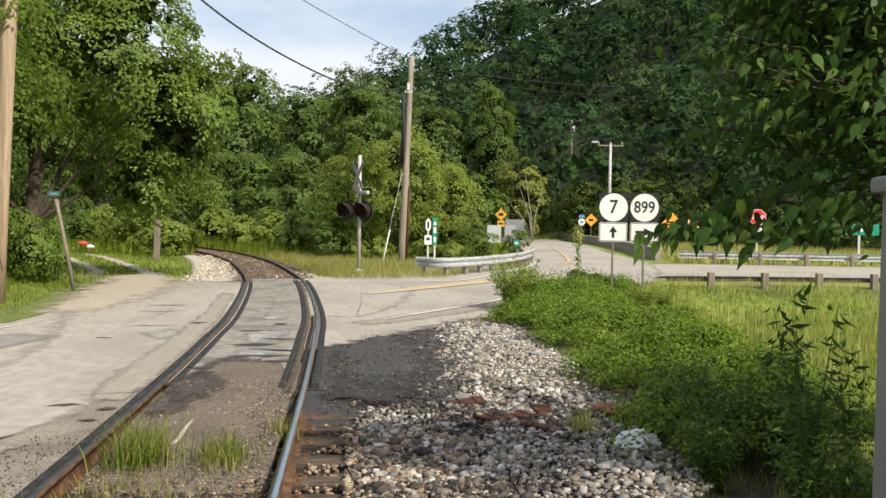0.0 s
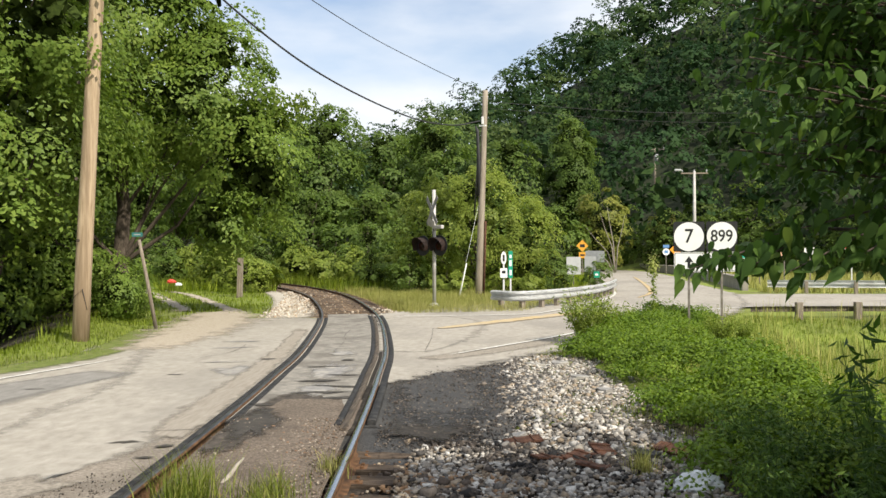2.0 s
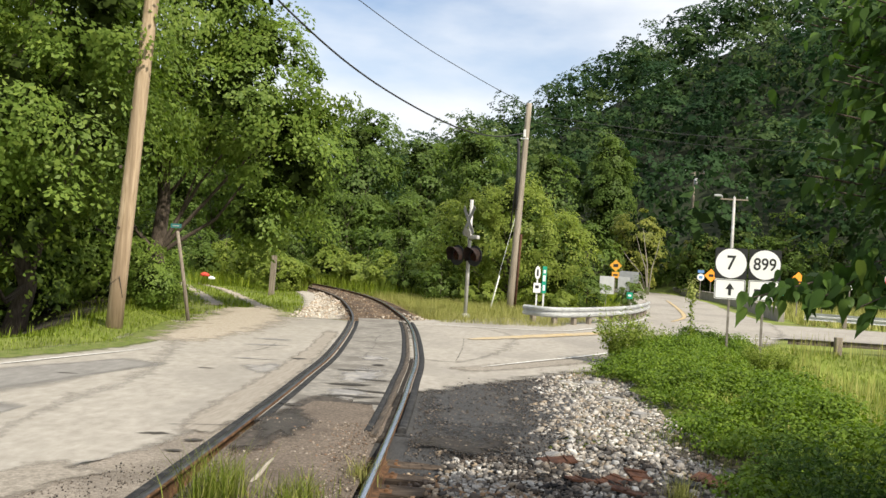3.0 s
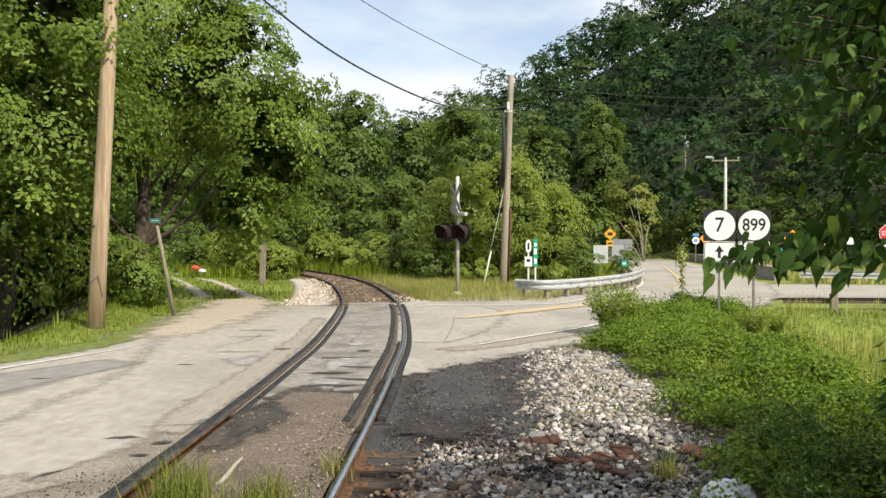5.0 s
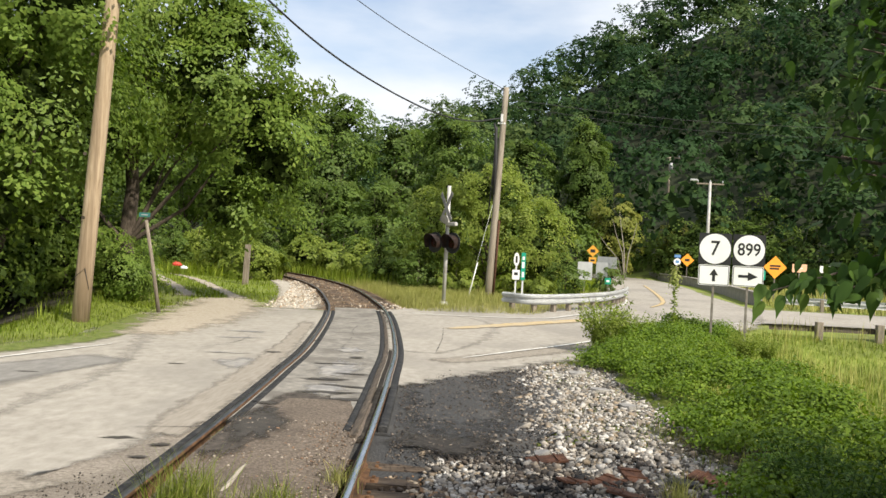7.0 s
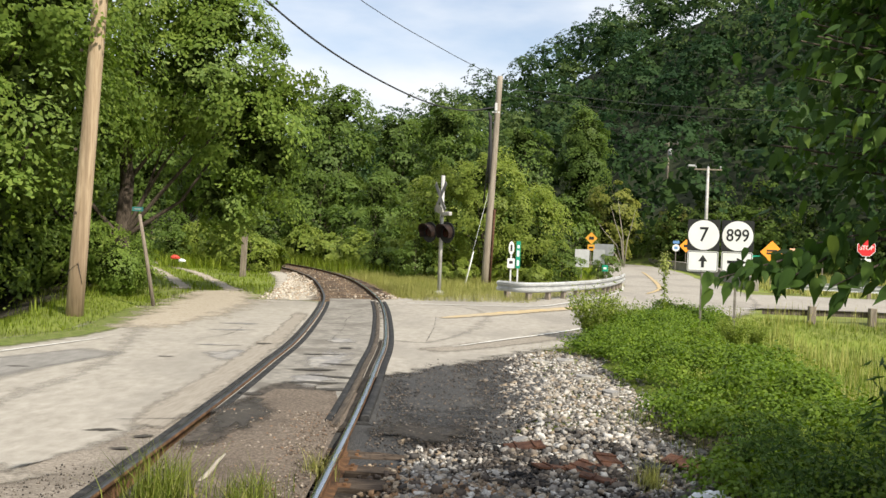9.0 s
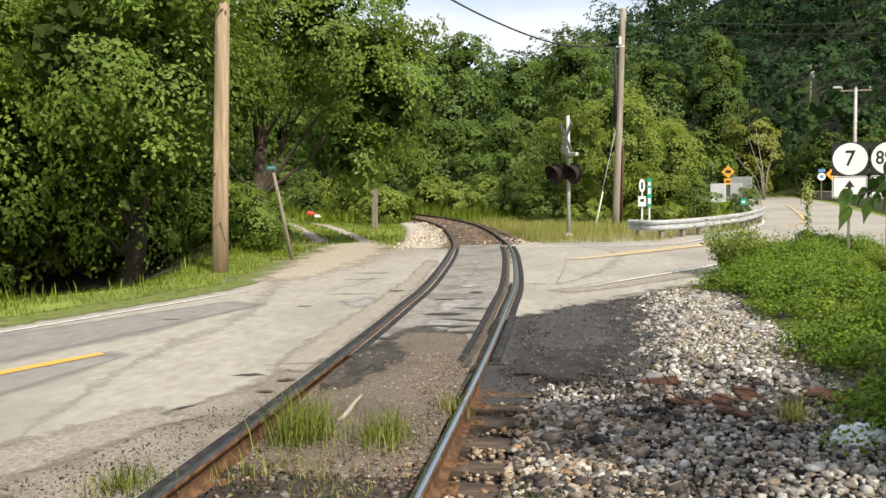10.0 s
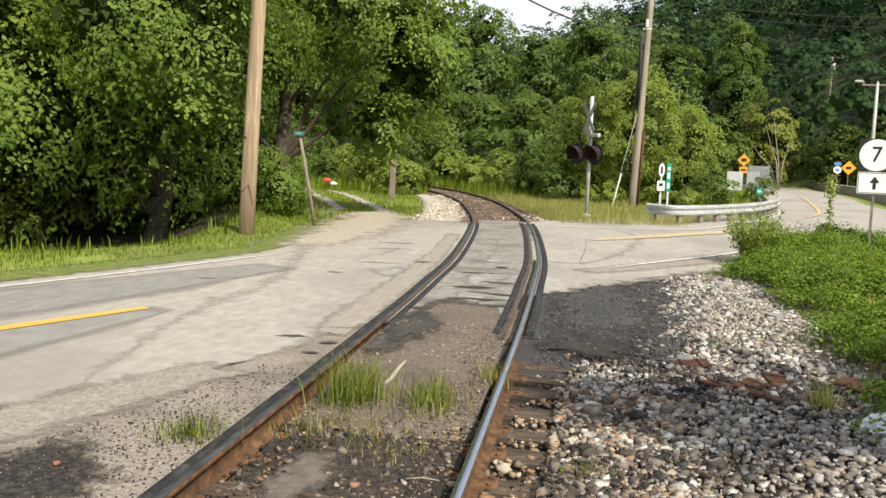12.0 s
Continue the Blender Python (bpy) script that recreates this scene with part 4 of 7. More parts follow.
CUBE_F = np.array([(0, 1, 3), (0, 3, 2), (4, 6, 7), (4, 7, 5), (0, 4, 5), (0, 5, 1), (2, 3, 7), (2, 7, 6), (0, 2, 6), (0, 6, 4), (1, 5, 7), (1, 7, 3)])


def stones(name, xy, size, zfun, material, label, category="gravel", sink=0.35):
    n = len(xy)
    s = size * np.exp(rng.normal(0, 0.35, n))
    v = CUBE_V[None] * (1 + rng.uniform(-0.5, 0.35, (n, len(CUBE_V), 3)))
    tl, tw = rng.uniform(-0.7, 0.7, (2, n, 1))
    v = np.stack([v[..., 0], v[..., 1] * np.cos(tl) - v[..., 2] * np.sin(tl), v[..., 1] * np.sin(tl) + v[..., 2] * np.cos(tl)], -1)
    v = v * (s[:, None, None] * rng.uniform(0.6, 1.25, (n, 1, 3)) * np.array([1, 1, 0.72]))
    a = rng.uniform(0, 6.28, n)
    c, d = np.cos(a)[:, None], np.sin(a)[:, None]
    x, y = v[..., 0] * c - v[..., 1] * d, v[..., 0] * d + v[..., 1] * c
    z = v[..., 2] + rng.uniform(-0.35, 0.35, (n, 1)) * v[..., 0]
    co = np.stack([x + xy[:, :1], y + xy[:, 1:2], z + (zfun(xy[:, 0], xy[:, 1]) + s * sink)[:, None]], -1)
    f = (np.arange(n)[:, None, None] * len(CUBE_V) + CUBE_F[None]).reshape(-1, 3)
    return tagged(new(name, mesh_np(name, co.reshape(-1, 3), f, material)), label, category, kind="stuff")


def scatter(n, x0, x1, y0, y1, keep):
    p = np.stack([rng.uniform(x0, x1, n), rng.uniform(y0, y1, n)], 1)
    return p[keep(p[:, 0], p[:, 1])]


def clumpy(x, y, s=0.9, o=0.0):
    return np.array([noise.noise((a * s + o, b * s, o)) for a, b in zip(x, y)])


def shoulder_z(x, y):
    return np.full(len(x), -0.115) + 0.04 * (1 - ((x - 0.75) / 1.2) ** 2).clip(-1, 1)


stones("ballast_stones", scatter(30000, -0.75, 2.25, 2.2, 16.2, lambda x, y: (x - track_x(y) > 1.3 + 0.1 * (y > 9)) & (x < bank_edge(y) + 0.15 + 0.2 * np.sin(y * 3)) & ~((x < 0.25 + 0.12 * np.sin(y * 4.1)) & (y > 9.2) & (y < 14.3)) & (y < 15.8 - 0.5 * np.abs(x - 0.8))), 0.0178, shoulder_z, S_BALLAST, "loose grey and tan ballast stones beside the track")
S_PALE = stone_mat("pale_stone", [(0.40, 0.34, 0.27), (0.30, 0.25, 0.19), (0.50, 0.45, 0.37), (0.36, 0.28, 0.20), (0.58, 0.53, 0.46)])
stones("tan_ballast_stones", scatter(9500, -0.8, 1.3, 1.6, 7.9, lambda x, y: (x - track_x(y) > 1.2) & (x - track_x(y) < 2.15 + 0.5 * clumpy(x, y, 1.2, 6))), 0.018, shoulder_z, S_TAN, "tan ballast stones beside the ties")
stones("tie_end_stones", scatter(3000, -1.0, 0.6, 2.2, 8.6, lambda x, y: (x - track_x(y) > 0.82) & (x - track_x(y) < 1.4)), 0.017, lambda x, y: np.full(len(x), -0.19), S_TAN, "tan ballast stones between the tie ends")
stones("fouled_ballast", scatter(8000, -3.3, 0.0, 1.5, 8.6, lambda x, y: (np.abs(x - track_x(y)) < 0.7)), 0.014, lambda x, y: np.full(len(x), -0.154), S_DARK, "dark dirty ballast among the ties")
stones("pale_tie_gravel", scatter(3000, -3.3, 0.0, 1.5, 8.2, lambda x, y: (np.abs(x - track_x(y)) < 0.7) & (clumpy(x, y, 1.3, 4) > -0.02)), 0.012, lambda x, y: np.full(len(x), -0.154), S_TAN, "pale gravel scattered among the ties")
stones("shoulder_crumbs", scatter(15000, -6.4, -2.6, 1.0, 7.4, lambda x, y: (x < track_x(y) - 0.9) & (x > np.interp(y, [1, 4, 7.4], [-5.2, -3.95, -3.2])) & (clumpy(x, y, 1.1, 8) > -0.12)), 0.0046, lambda x, y: np.full(len(x), -0.032), S_DARK, "black asphalt crumbs and gravel on the shoulder")
stones("apron_crumbs", scatter(6000, -1.4, 0.5, 8.4, 15.2, lambda x, y: (x - track_x(y) > 0.95) & (clumpy(x, y, 1.6, 3) > -0.9)), 0.0075, lambda x, y: -0.054 + 0.032 * np.clip(1 - ((x + 0.55) / 0.75) ** 2 - ((y - 11.6) / 2.8) ** 2, 0, 1), S_DARK, "dark asphalt crumbs on the apron")
stones("drive_gravel", scatter(5200, -9.5, -5.4, 23.8, 38, lambda x, y: (track_x(y) - x > 0.9) & (track_x(y) - x < 2.6 - (y - 24) * 0.09)), 0.024, lambda x, y: np.full(len(x), -0.09), S_PALE, "pale gravel spilled beside the far track")
stones("far_gravel", scatter(1200, -4.6, -0.2, 23.9, 28, lambda x, y: (x - track_x(y) > 0.9) & (x - track_x(y) < 2.4 - (y - 24) * 0.35)), 0.022, lambda x, y: np.full(len(x), -0.09), S_PALE, "pale gravel beside the far track")
stones("far_tie_gravel", scatter(3000, -11, -3, 24.2, 42, lambda x, y: (np.abs(x - track_x(y)) < 1.0)), 0.018, lambda x, y: np.full(len(x), -0.085), S_TAN, "brown gravel among the far ties")

stones("gauge_crumbs", scatter(3600, -2.7, -1.2, 6.2, 9.6, lambda x, y: np.abs(x - track_x(y)) < 0.64), 0.006, lambda x, y: np.interp(y, [6.0, 7.4, 8.2, 9.6, 10.8], [-0.17, -0.075, -0.03, -0.006, -0.008]), S_BROWNST, "fine brown gravel between the rails")
stones("fouled_shoulder_stones", scatter(5500, -0.6, 1.4, 5.2, 9.6, lambda x, y: (x - track_x(y) > 1.15) & (clumpy(x, y, 1.4, 2) > 0.02 + 0.35 * np.maximum(x - 0.4, 0))), 0.019, lambda x, y: shoulder_z(x, y) + 0.014, S_DARK, "black oily ballast stones beside the tie ends")
# single larger stones that lie loose on the shoulder
stone_meshes = []
for s in range(6):
    r6 = np.random.default_rng(40 + s)
    v = CUBE_V * (1 + r6.uniform(-0.45, 0.25, (8, 3))) * np.array([1.1, 0.85, 0.65])
    stone_meshes.append(mesh_np("stone", v, CUBE_F, S_BALLAST))
bed = thing("ballast_shoulder", Matrix(), "larger loose stones lying on the railway shoulder", "ballast stones")
r7 = random.Random(11)
for i in range(230):
    y = r7.uniform(4.2, 14.5)
    lo = float(track_x(y)) + (1.2 if y < 9 else 1.95)
    x = r7.uniform(lo, float(bank_edge(y)))
    st = part("stone", stone_meshes[i % 6], None, bed)
    k = r7.uniform(0.022, 0.04)
    st.matrix_basis = pose(x, y, -0.085 + k * 0.25 + 0.03 * (1 - min(1, abs(x - 0.75))), r7.uniform(-25, 25), r7.uniform(-25, 25), r7.uniform(0, 360)) @ Matrix.Diagonal((k, k, k, 1))


# ---- foliage builders ----
def unit(v):
    return v / np.maximum(np.linalg.norm(v, axis=-1, keepdims=True), 1e-9)


def leaf_quads(p, nrm, size, aspect=0.62, fold=0.18, r=None):
    """Folded rhombic leaves, two triangles each, at points p with normals nrm."""
    r = r or rng
    n = len(p)
    t = unit(np.cross(nrm, r.normal(size=(n, 3))))
    t[:, 2] -= 0.35
    t = unit(t)
    b = unit(np.cross(nrm, t))
    s = (size * r.uniform(0.65, 1.3, n))[:, None]
    w = s * aspect * 0.5
    nn = np.cross(t, b)
    co = np.stack([p, p + t * s * 0.45 + b * w - nn * s * fold, p + t * s, p + t * s * 0.45 - b * w - nn * s * fold], 1)
    i = np.arange(n)[:, None] * 4
    f = np.concatenate([i + [[0, 2, 1]], i + [[0, 3, 2]]])
    return co.reshape(-1, 3), f


def soft_normals(nrm, out, r, k=4, rough=0.22):
    """Shading normals that follow the clump and the crown more than the single leaf."""
    n = unit(nrm * 0.5 + out * 0.75 + np.array([0, 0, 0.12]) + r.normal(size=nrm.shape) * rough)
    return np.repeat(n, k, 0)


def clump_points(c, rad, count, r, flat=0.6):
    """Points in flattened lumps, denser towards their upper skin, and outward normals."""
    n = len(c)
    d = unit(r.normal(size=(n, count, 3)))
    d[..., 2] = np.where(d[..., 2] < -0.3, -d[..., 2], d[..., 2])
    q = r.uniform(0.25, 1.0, (n, count, 1)) ** 0.35
    off = d * q * rad[:, None, None] * np.array([1, 1, flat])
    off[..., 2] -= 0.12 * np.linalg.norm(off[..., :2], axis=-1) ** 1.5
    nr = unit(d * 0.9 + np.array([0, 0, 0.55]) + r.normal(size=(n, count, 3)) * 0.35)
    return (c[:, None] + off).reshape(-1, 3), nr.reshape(-1, 3)


def spray_points(c, out, rad, m, per, r):
    """Drooping sprays of leaves, m round each lump centre, each a shallow dome that faces up and outwards."""
    n = len(c)
    off = unit(r.normal(size=(n, m, 3)) + out[:, None] * 0.9)
    sc = c[:, None] + off * (rad[:, None, None] * r.uniform(0.3, 1.0, (n, m, 1))) * np.array([1, 1, 0.8])
    up = unit(out[:, None] * 0.75 + off * 0.35 + np.array([0, 0, 0.75]) + r.normal(size=(n, m, 3)) * 0.22).reshape(-1, 1, 3)
    e1 = unit(np.cross(up, r.normal(size=up.shape)))
    e2 = np.cross(up, e1)
    a, q = r.uniform(0, 6.283, (n * m, per, 1)), np.sqrt(r.uniform(0, 1, (n * m, per, 1)))
    rr = np.repeat(rad, m)[:, None, None] * 0.62 * r.uniform(0.7, 1.25, (n * m, 1, 1))
    radial = e1 * np.cos(a) + e2 * np.sin(a)
    p = sc.reshape(-1, 1, 3) + radial * q * rr + up * r.normal(0, 0.07, (n * m, per, 1)) * rr - up * 0.38 * q ** 2 * rr
    p[..., 2] -= 0.22 * (q * rr)[..., 0] * q[..., 0]
    nr = unit(up + radial * q * 0.55 + r.normal(size=p.shape) * 0.2)
    return p.reshape(-1, 3), nr.reshape(-1, 3)


def crown_centres(n, lobes, r):
    """Lump centres near the skin of several overlapping lobes (x, y, z, rx, ry, rz)."""
    lobes = np.array(lobes, float)
    w = lobes[:, 3] * lobes[:, 4] * lobes[:, 5]
    k = r.choice(len(lobes), n, p=w ** 0.8 / (w ** 0.8).sum())
    d = unit(r.normal(size=(n, 3)))
    q = r.uniform(0.35, 1.0, (n, 1)) ** 0.4
    return lobes[k, :3] + d * q * lobes[k, 3:6], d


def tree_meshes(name, h, trunk_r, lobes, clumps, clump_r, per, leaf, seed, leaf_m, lean=(0, 0), bark=None, limbs=14, inner=1900, aspect=0.8, each=30):
    r = np.random.default_rng(seed)
    c, d = crown_centres(clumps, lobes, r)
    c, d = c[c[:, 2] > 0.15], d[c[:, 2] > 0.15]
    rad = clump_r * np.exp(r.normal(0, 0.3, len(c)))
    m = max(2, round(per / 27))
    p, nr = spray_points(c, d, rad, m, each, r)
    co, f = leaf_quads(p, nr, leaf * (0.84 if each > 40 else 0.98), aspect, r=r)
    sn = soft_normals(nr, np.repeat(d, m * each, 0), r, 4, 0.12)
    # Large inner leaves in a darker green, painting the shade inside the crown.
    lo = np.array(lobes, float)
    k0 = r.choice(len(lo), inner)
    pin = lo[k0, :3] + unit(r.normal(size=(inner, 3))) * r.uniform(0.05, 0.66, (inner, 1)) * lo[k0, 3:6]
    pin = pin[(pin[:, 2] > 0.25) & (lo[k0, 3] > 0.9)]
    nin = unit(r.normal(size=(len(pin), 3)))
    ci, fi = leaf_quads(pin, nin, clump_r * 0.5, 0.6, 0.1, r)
    crown = second_material(mesh_np("crown", np.concatenate([co, ci]), np.concatenate([f, fi + len(co)]), leaf_m, normals=np.concatenate([sn, np.repeat(nin, 4, 0)])), len(f), M_CROWNSHADE)
    bm = bmesh.new()
    k = 7
    top = np.array([lean[0], lean[1], h * 0.8])
    spine = [np.array([0, 0, -0.2]) + (top - [0, 0, -0.2]) * (i / k) + np.array([*(r.normal(0, 0.02 * h, 2) * (0 < i)), 0]) for i in range(k + 1)]
    tube(bm, spine, [trunk_r * (1.25 if i == 0 else 1 - 0.85 * i / k) for i in range(k + 1)], 10)
    order = r.choice(len(c), min(limbs, len(c)), replace=False)
    for i in order:
        e = c[i]
        j = int(np.clip(k * (e[2] / h - 0.18), 1, k - 1))
        s = np.array(spine[j])
        m1 = s * 0.55 + e * 0.45 + np.array([0, 0, -0.06 * h]) * r.uniform(-0.4, 1)
        r0 = trunk_r * (1 - 0.85 * j / k) * 0.34
        tube(bm, [s, m1, e], [r0, r0 * 0.55, r0 * 0.15], 6, False)
    bmesh.ops.recalc_face_normals(bm, faces=bm.faces)
    me = bpy.data.meshes.new("trunk")
    bm.to_mesh(me)
    bm.free()
    me.materials.append(bark or M_BARK)
    return me, crown


def place_tree(name, meshes, x, y, label, category="tree", rot=0.0, s=1.0, group="", z=None):
    t = thing(name, pose(x, y, gz(x, y) if z is None else z, 0, 0, rot), label, category, group)
    t.scale = (s, s, s)
    part("trunk", meshes[0], None, t)
    part("crown", meshes[1], None, t)
    return t


# ---- trees ----
# tall broadleaf trees along the left verge
T = tree_meshes("broadleaf_tree", 13, 0.24, [(0, 0, 8.5, 3.6, 3.4, 4.0), (1.6, -1.2, 5.2, 2.6, 2.3, 2.0), (-2.0, 0.4, 6.0, 2.8, 2.6, 2.6), (1.0, 0.8, 11.5, 2.6, 2.5, 2.2), (-1.6, -1.6, 3.4, 2.2, 1.8, 1.6), (1.2, -1.6, 3.0, 1.8, 1.5, 1.5), (-3.4, -0.8, 3.6, 1.8, 1.6, 2.0), (0.9, -2.9, 5.4, 1.7, 1.2, 1.5), (-1.9, -2.9, 6.2, 1.7, 1.2, 1.6), (2.6, -1.8, 7.4, 1.6, 1.3, 1.4)], 255, 0.76, 145, 0.155, 101, L_NEAR, each=48, aspect=0.6)
place_tree("broadleaf_tree", T, -11.9, 19.4, "tall leafy broadleaf tree on the grassy verge", group="verge trees")
T = tree_meshes("broadleaf_tree", 14, 0.26, [(-0.6, 0, 9, 3.2, 3.2, 4.0), (1.8, 0, 9.5, 2.0, 2.2, 2.3), (2.6, 0, 7.7, 1.5, 1.6, 1.2), (2.2, -0.4, 6.2, 2.4, 2.2, 1.9), (4.5, 0.2, 6.5, 0.75, 0.75, 0.5), (-1.6, -1.0, 5.0, 2.8, 2.6, 2.2), (0.4, 0.2, 12, 2.0, 2.2, 2.0), (3.3, 0.4, 4.6, 1.9, 1.8, 1.4), (4.0, 0.3, 3.9, 1.2, 1.2, 1.2), (3.9, 0.1, 5.4, 1.1, 1.2, 0.9), (2.6, 1.0, 2.9, 1.4, 1.3, 1.0), (-3.6, -1.2, 3.2, 2.0, 1.6, 2.0)], 300, 0.76, 132, 0.165, 102, L_NEAR, each=48, aspect=0.6)
place_tree("broadleaf_tree", T, -10.7, 24.8, "tall leafy tree overhanging a grassy drive", group="verge trees")
T = tree_meshes("broadleaf_tree", 12, 0.22, [(0, 0, 7.6, 3.4, 3.2, 3.8), (-2.2, -1.0, 5.0, 2.8, 2.2, 2.4), (2.0, -1.3, 4.2, 2.4, 1.7, 1.8), (0.5, 0.2, 10.4, 2.4, 2.4, 2.0), (-0.5, -1.8, 2.6, 2.6, 1.5, 1.7)], 190, 0.82, 118, 0.175, 103, L_SUNLIT, each=34, aspect=0.65)
place_tree("broadleaf_tree", T, -18.2, 20.2, "leafy broadleaf tree behind the verge", group="verge trees")
place_tree("broadleaf_tree", T, -24.0, 18.6, "leafy broadleaf tree behind the verge", rot=130, s=1.05, group="verge trees")
place_tree("broadleaf_tree", T, -15.3, 19.6, "leafy broadleaf tree beside the grassy verge", rot=75, s=0.95, group="verge trees")
place_tree("broadleaf_tree", T, -16.6, 17.0, "leafy broadleaf tree beside the grassy verge", rot=200, s=0.86, group="verge trees")
place_tree("broadleaf_tree", T, -17.0, 24.5, "leafy broadleaf tree behind the verge", rot=250, s=1.25, group="verge trees")
place_tree("broadleaf_tree", T, -25.5, 22, "leafy broadleaf tree behind the verge", rot=40, s=1.25, group="verge trees")
place_tree("broadleaf_tree", T, -31.5, 15.5, "leafy broadleaf tree behind the verge", rot=310, s=1.1, group="verge trees")
U = tree_meshes("shrub", 3.4, 0.06, [(0, 0, 1.5, 1.9, 1.4, 1.4), (1.1, -0.3, 1.0, 1.2, 1.0, 0.9), (-1.2, -0.2, 1.3, 1.2, 1.0, 1.1)], 70, 0.5, 82, 0.12, 104, L_NEAR, limbs=10, inner=420, each=36, aspect=0.62)
for x, y, r0, s in ((-16.0, 18.3, 0, 1.0), (-18.4, 17.2, 140, 1.1), (-21.4, 16.2, 40, 1.15), (-24.6, 15.2, 200, 1.2), (-28.0, 14, 80, 1.2), (-32, 12.5, 30, 1.3), (-10.1, 23.0, 100, 0.62), (-12.4, 24.5, 60, 1.1), (-13.6, 26.0, 150, 1.2), (-16.2, 22.6, 250, 1.2)):
    place_tree("shrub", U, x, y, "dense leafy shrub at the foot of the trees", "shrub", r0, s, "verge shrubs")

# woods along the curve
A = tree_meshes("woodland_tree", 13, 0.2, [(0, 0, 7.6, 3.6, 3.5, 4.6), (1.6, -0.6, 4.6, 2.6, 2.5, 2.4), (-1.6, -0.8, 5.2, 2.6, 2.4, 2.6), (0.2, 0, 11.3, 2.4, 2.4, 2.0)], 95, 1.1, 76, 0.28, 111, L_MID, inner=800)
B = tree_meshes("woodland_tree", 15, 0.2, [(0, 0, 8.8, 2.8, 2.8, 5.6), (1.0, -0.5, 5.2, 2.2, 2.2, 2.6), (-0.9, 0.3, 12.6, 2.0, 2.0, 2.2)], 90, 1.0, 76, 0.27, 112, L_MID, inner=800)
C = tree_meshes("woodland_bush", 6, 0.1, [(0, 0, 2.4, 2.8, 2.4, 2.4), (1.7, -0.5, 1.6, 1.7, 1.5, 1.5), (-1.8, -0.4, 2.0, 1.7, 1.5, 1.8), (0.3, 0, 4.3, 1.6, 1.5, 1.3)], 70, 0.72, 50, 0.245, 113, L_MID, limbs=10, inner=400, each=22)
for x, y, m, r0, s in ((-12.5, 60, A, 0, 0.88), (-17.5, 58, A, 90, 0.9), (-8.0, 62, A, 200, 0.82), (-24, 52, A, 40, 1.0), (-3.5, 60, B, 30, 0.75), (-22, 66, B, 130, 1.05), (-14.5, 72, B, 250, 0.98), (-6, 76, B, 10, 0.82),
                       (-30, 60, A, 160, 1.1), (-36, 50, A, 280, 1.1), (1.5, 78, A, 20, 0.95), (-28, 75, B, 70, 1.15), (-38, 68, A, 220, 1.3), (-20, 82, A, 330, 1.2), (-9, 86, A, 50, 1.08), (-32, 84, B, 20, 1.3)):
    place_tree("woodland_tree", m, x, y, "leafy woodland tree beyond the railway curve", rot=r0, s=s, group="woodland trees")
D = tree_meshes("woodland_bush", 2.4, 0.05, [(0, 0, 0.8, 1.5, 1.2, 0.8), (0.9, -0.2, 0.6, 1.0, 0.9, 0.6), (-1.0, 0.1, 0.9, 0.9, 0.8, 0.9)], 60, 0.4, 80, 0.15, 114, L_BRIGHT, limbs=8, inner=150)
for x, y, r0, s in ((-11.8, 39.5, 0, 1.0), (-13.2, 41.8, 90, 1.1), (-14.8, 44, 200, 1.2), (-10.9, 37.4, 40, 0.7), (-4.4, 41.0, 150, 1.1), (-6.3, 43.2, 60, 1.1), (-8.6, 46.5, 250, 1.2), (-2.8, 38.6, 10, 0.8), (-11.5, 50.0, 120, 1.2), (-17, 47.5, 300, 1.2), (-1.9, 36.0, 220, 0.55), (1.6, 34.6, 80, 0.5), (0.6, 35.2, 10, 0.5)):
    place_tree("bright_bush", D, x, y, "low bright green bush beside the railway", "bush", r0, s, "bright bushes")
for x, y, r0, s in ((-7.5, 50, 0, 0.95), (-3.2, 51, 80, 0.9), (-11.2, 53, 160, 1.0), (-4.6, 43.5, 220, 0.62), (-6.8, 45.5, 20, 0.6), (-15.5, 54.5, 300, 0.9), (-20, 48, 60, 0.75), (-24, 43, 190, 0.8), (-1, 49, 120, 0.8), (-14.5, 44, 10, 0.42), (-16.5, 42.5, 100, 0.45), (-12.9, 46.0, 40, 0.4), (4.2, 62, 0, 0.9), (1, 58, 40, 0.9), (-14.5, 22.5, 0, 0.75), (-18, 21.5, 100, 0.8), (-22, 20, 200, 0.8), (-26, 18, 300, 0.8), (-16, 27, 30, 0.9), (-30, 16, 130, 0.8), (-34, 13, 220, 0.8), (16.5, 68, 0, 0.8), (11.5, 78, 50, 0.95), (14.6, 72, 190, 0.9), (17.2, 73, 260, 1.1), (20.5, 71, 20, 1.1), (19.5, 66, 70, 0.85), (22.5, 64, 140, 0.85), (25.5, 61, 210, 0.9), (28.5, 58, 280, 0.9), (32, 54.5, 350, 0.9), (35.5, 50.5, 60, 0.95), (39, 46, 130, 1.0), (42, 41, 200, 1.0)):
    place_tree("woodland_bush", C, x, y, "dense leafy bush at the edge of the woods", "bush", r0, s, "woodland bushes")

# bright spreading tree behind the crossing signal
T = tree_meshes("spreading_tree", 6, 0.12, [(0, 0, 2.9, 2.7, 2.2, 2.4), (1.8, -0.3, 2.2, 1.6, 1.5, 1.8), (-1.9, -0.2, 2.6, 1.6, 1.5, 1.9), (-0.3, 0, 4.4, 1.7, 1.6, 1.2), (2.3, -0.2, 1.2, 1.1, 1.1, 1.0)], 190, 0.55, 110, 0.15, 121, L_BRIGHT, limbs=20, inner=700, aspect=0.5, each=44)
place_tree("spreading_tree", T, -0.7, 38.4, "bright green spreading tree behind the crossing signal", s=1.05)
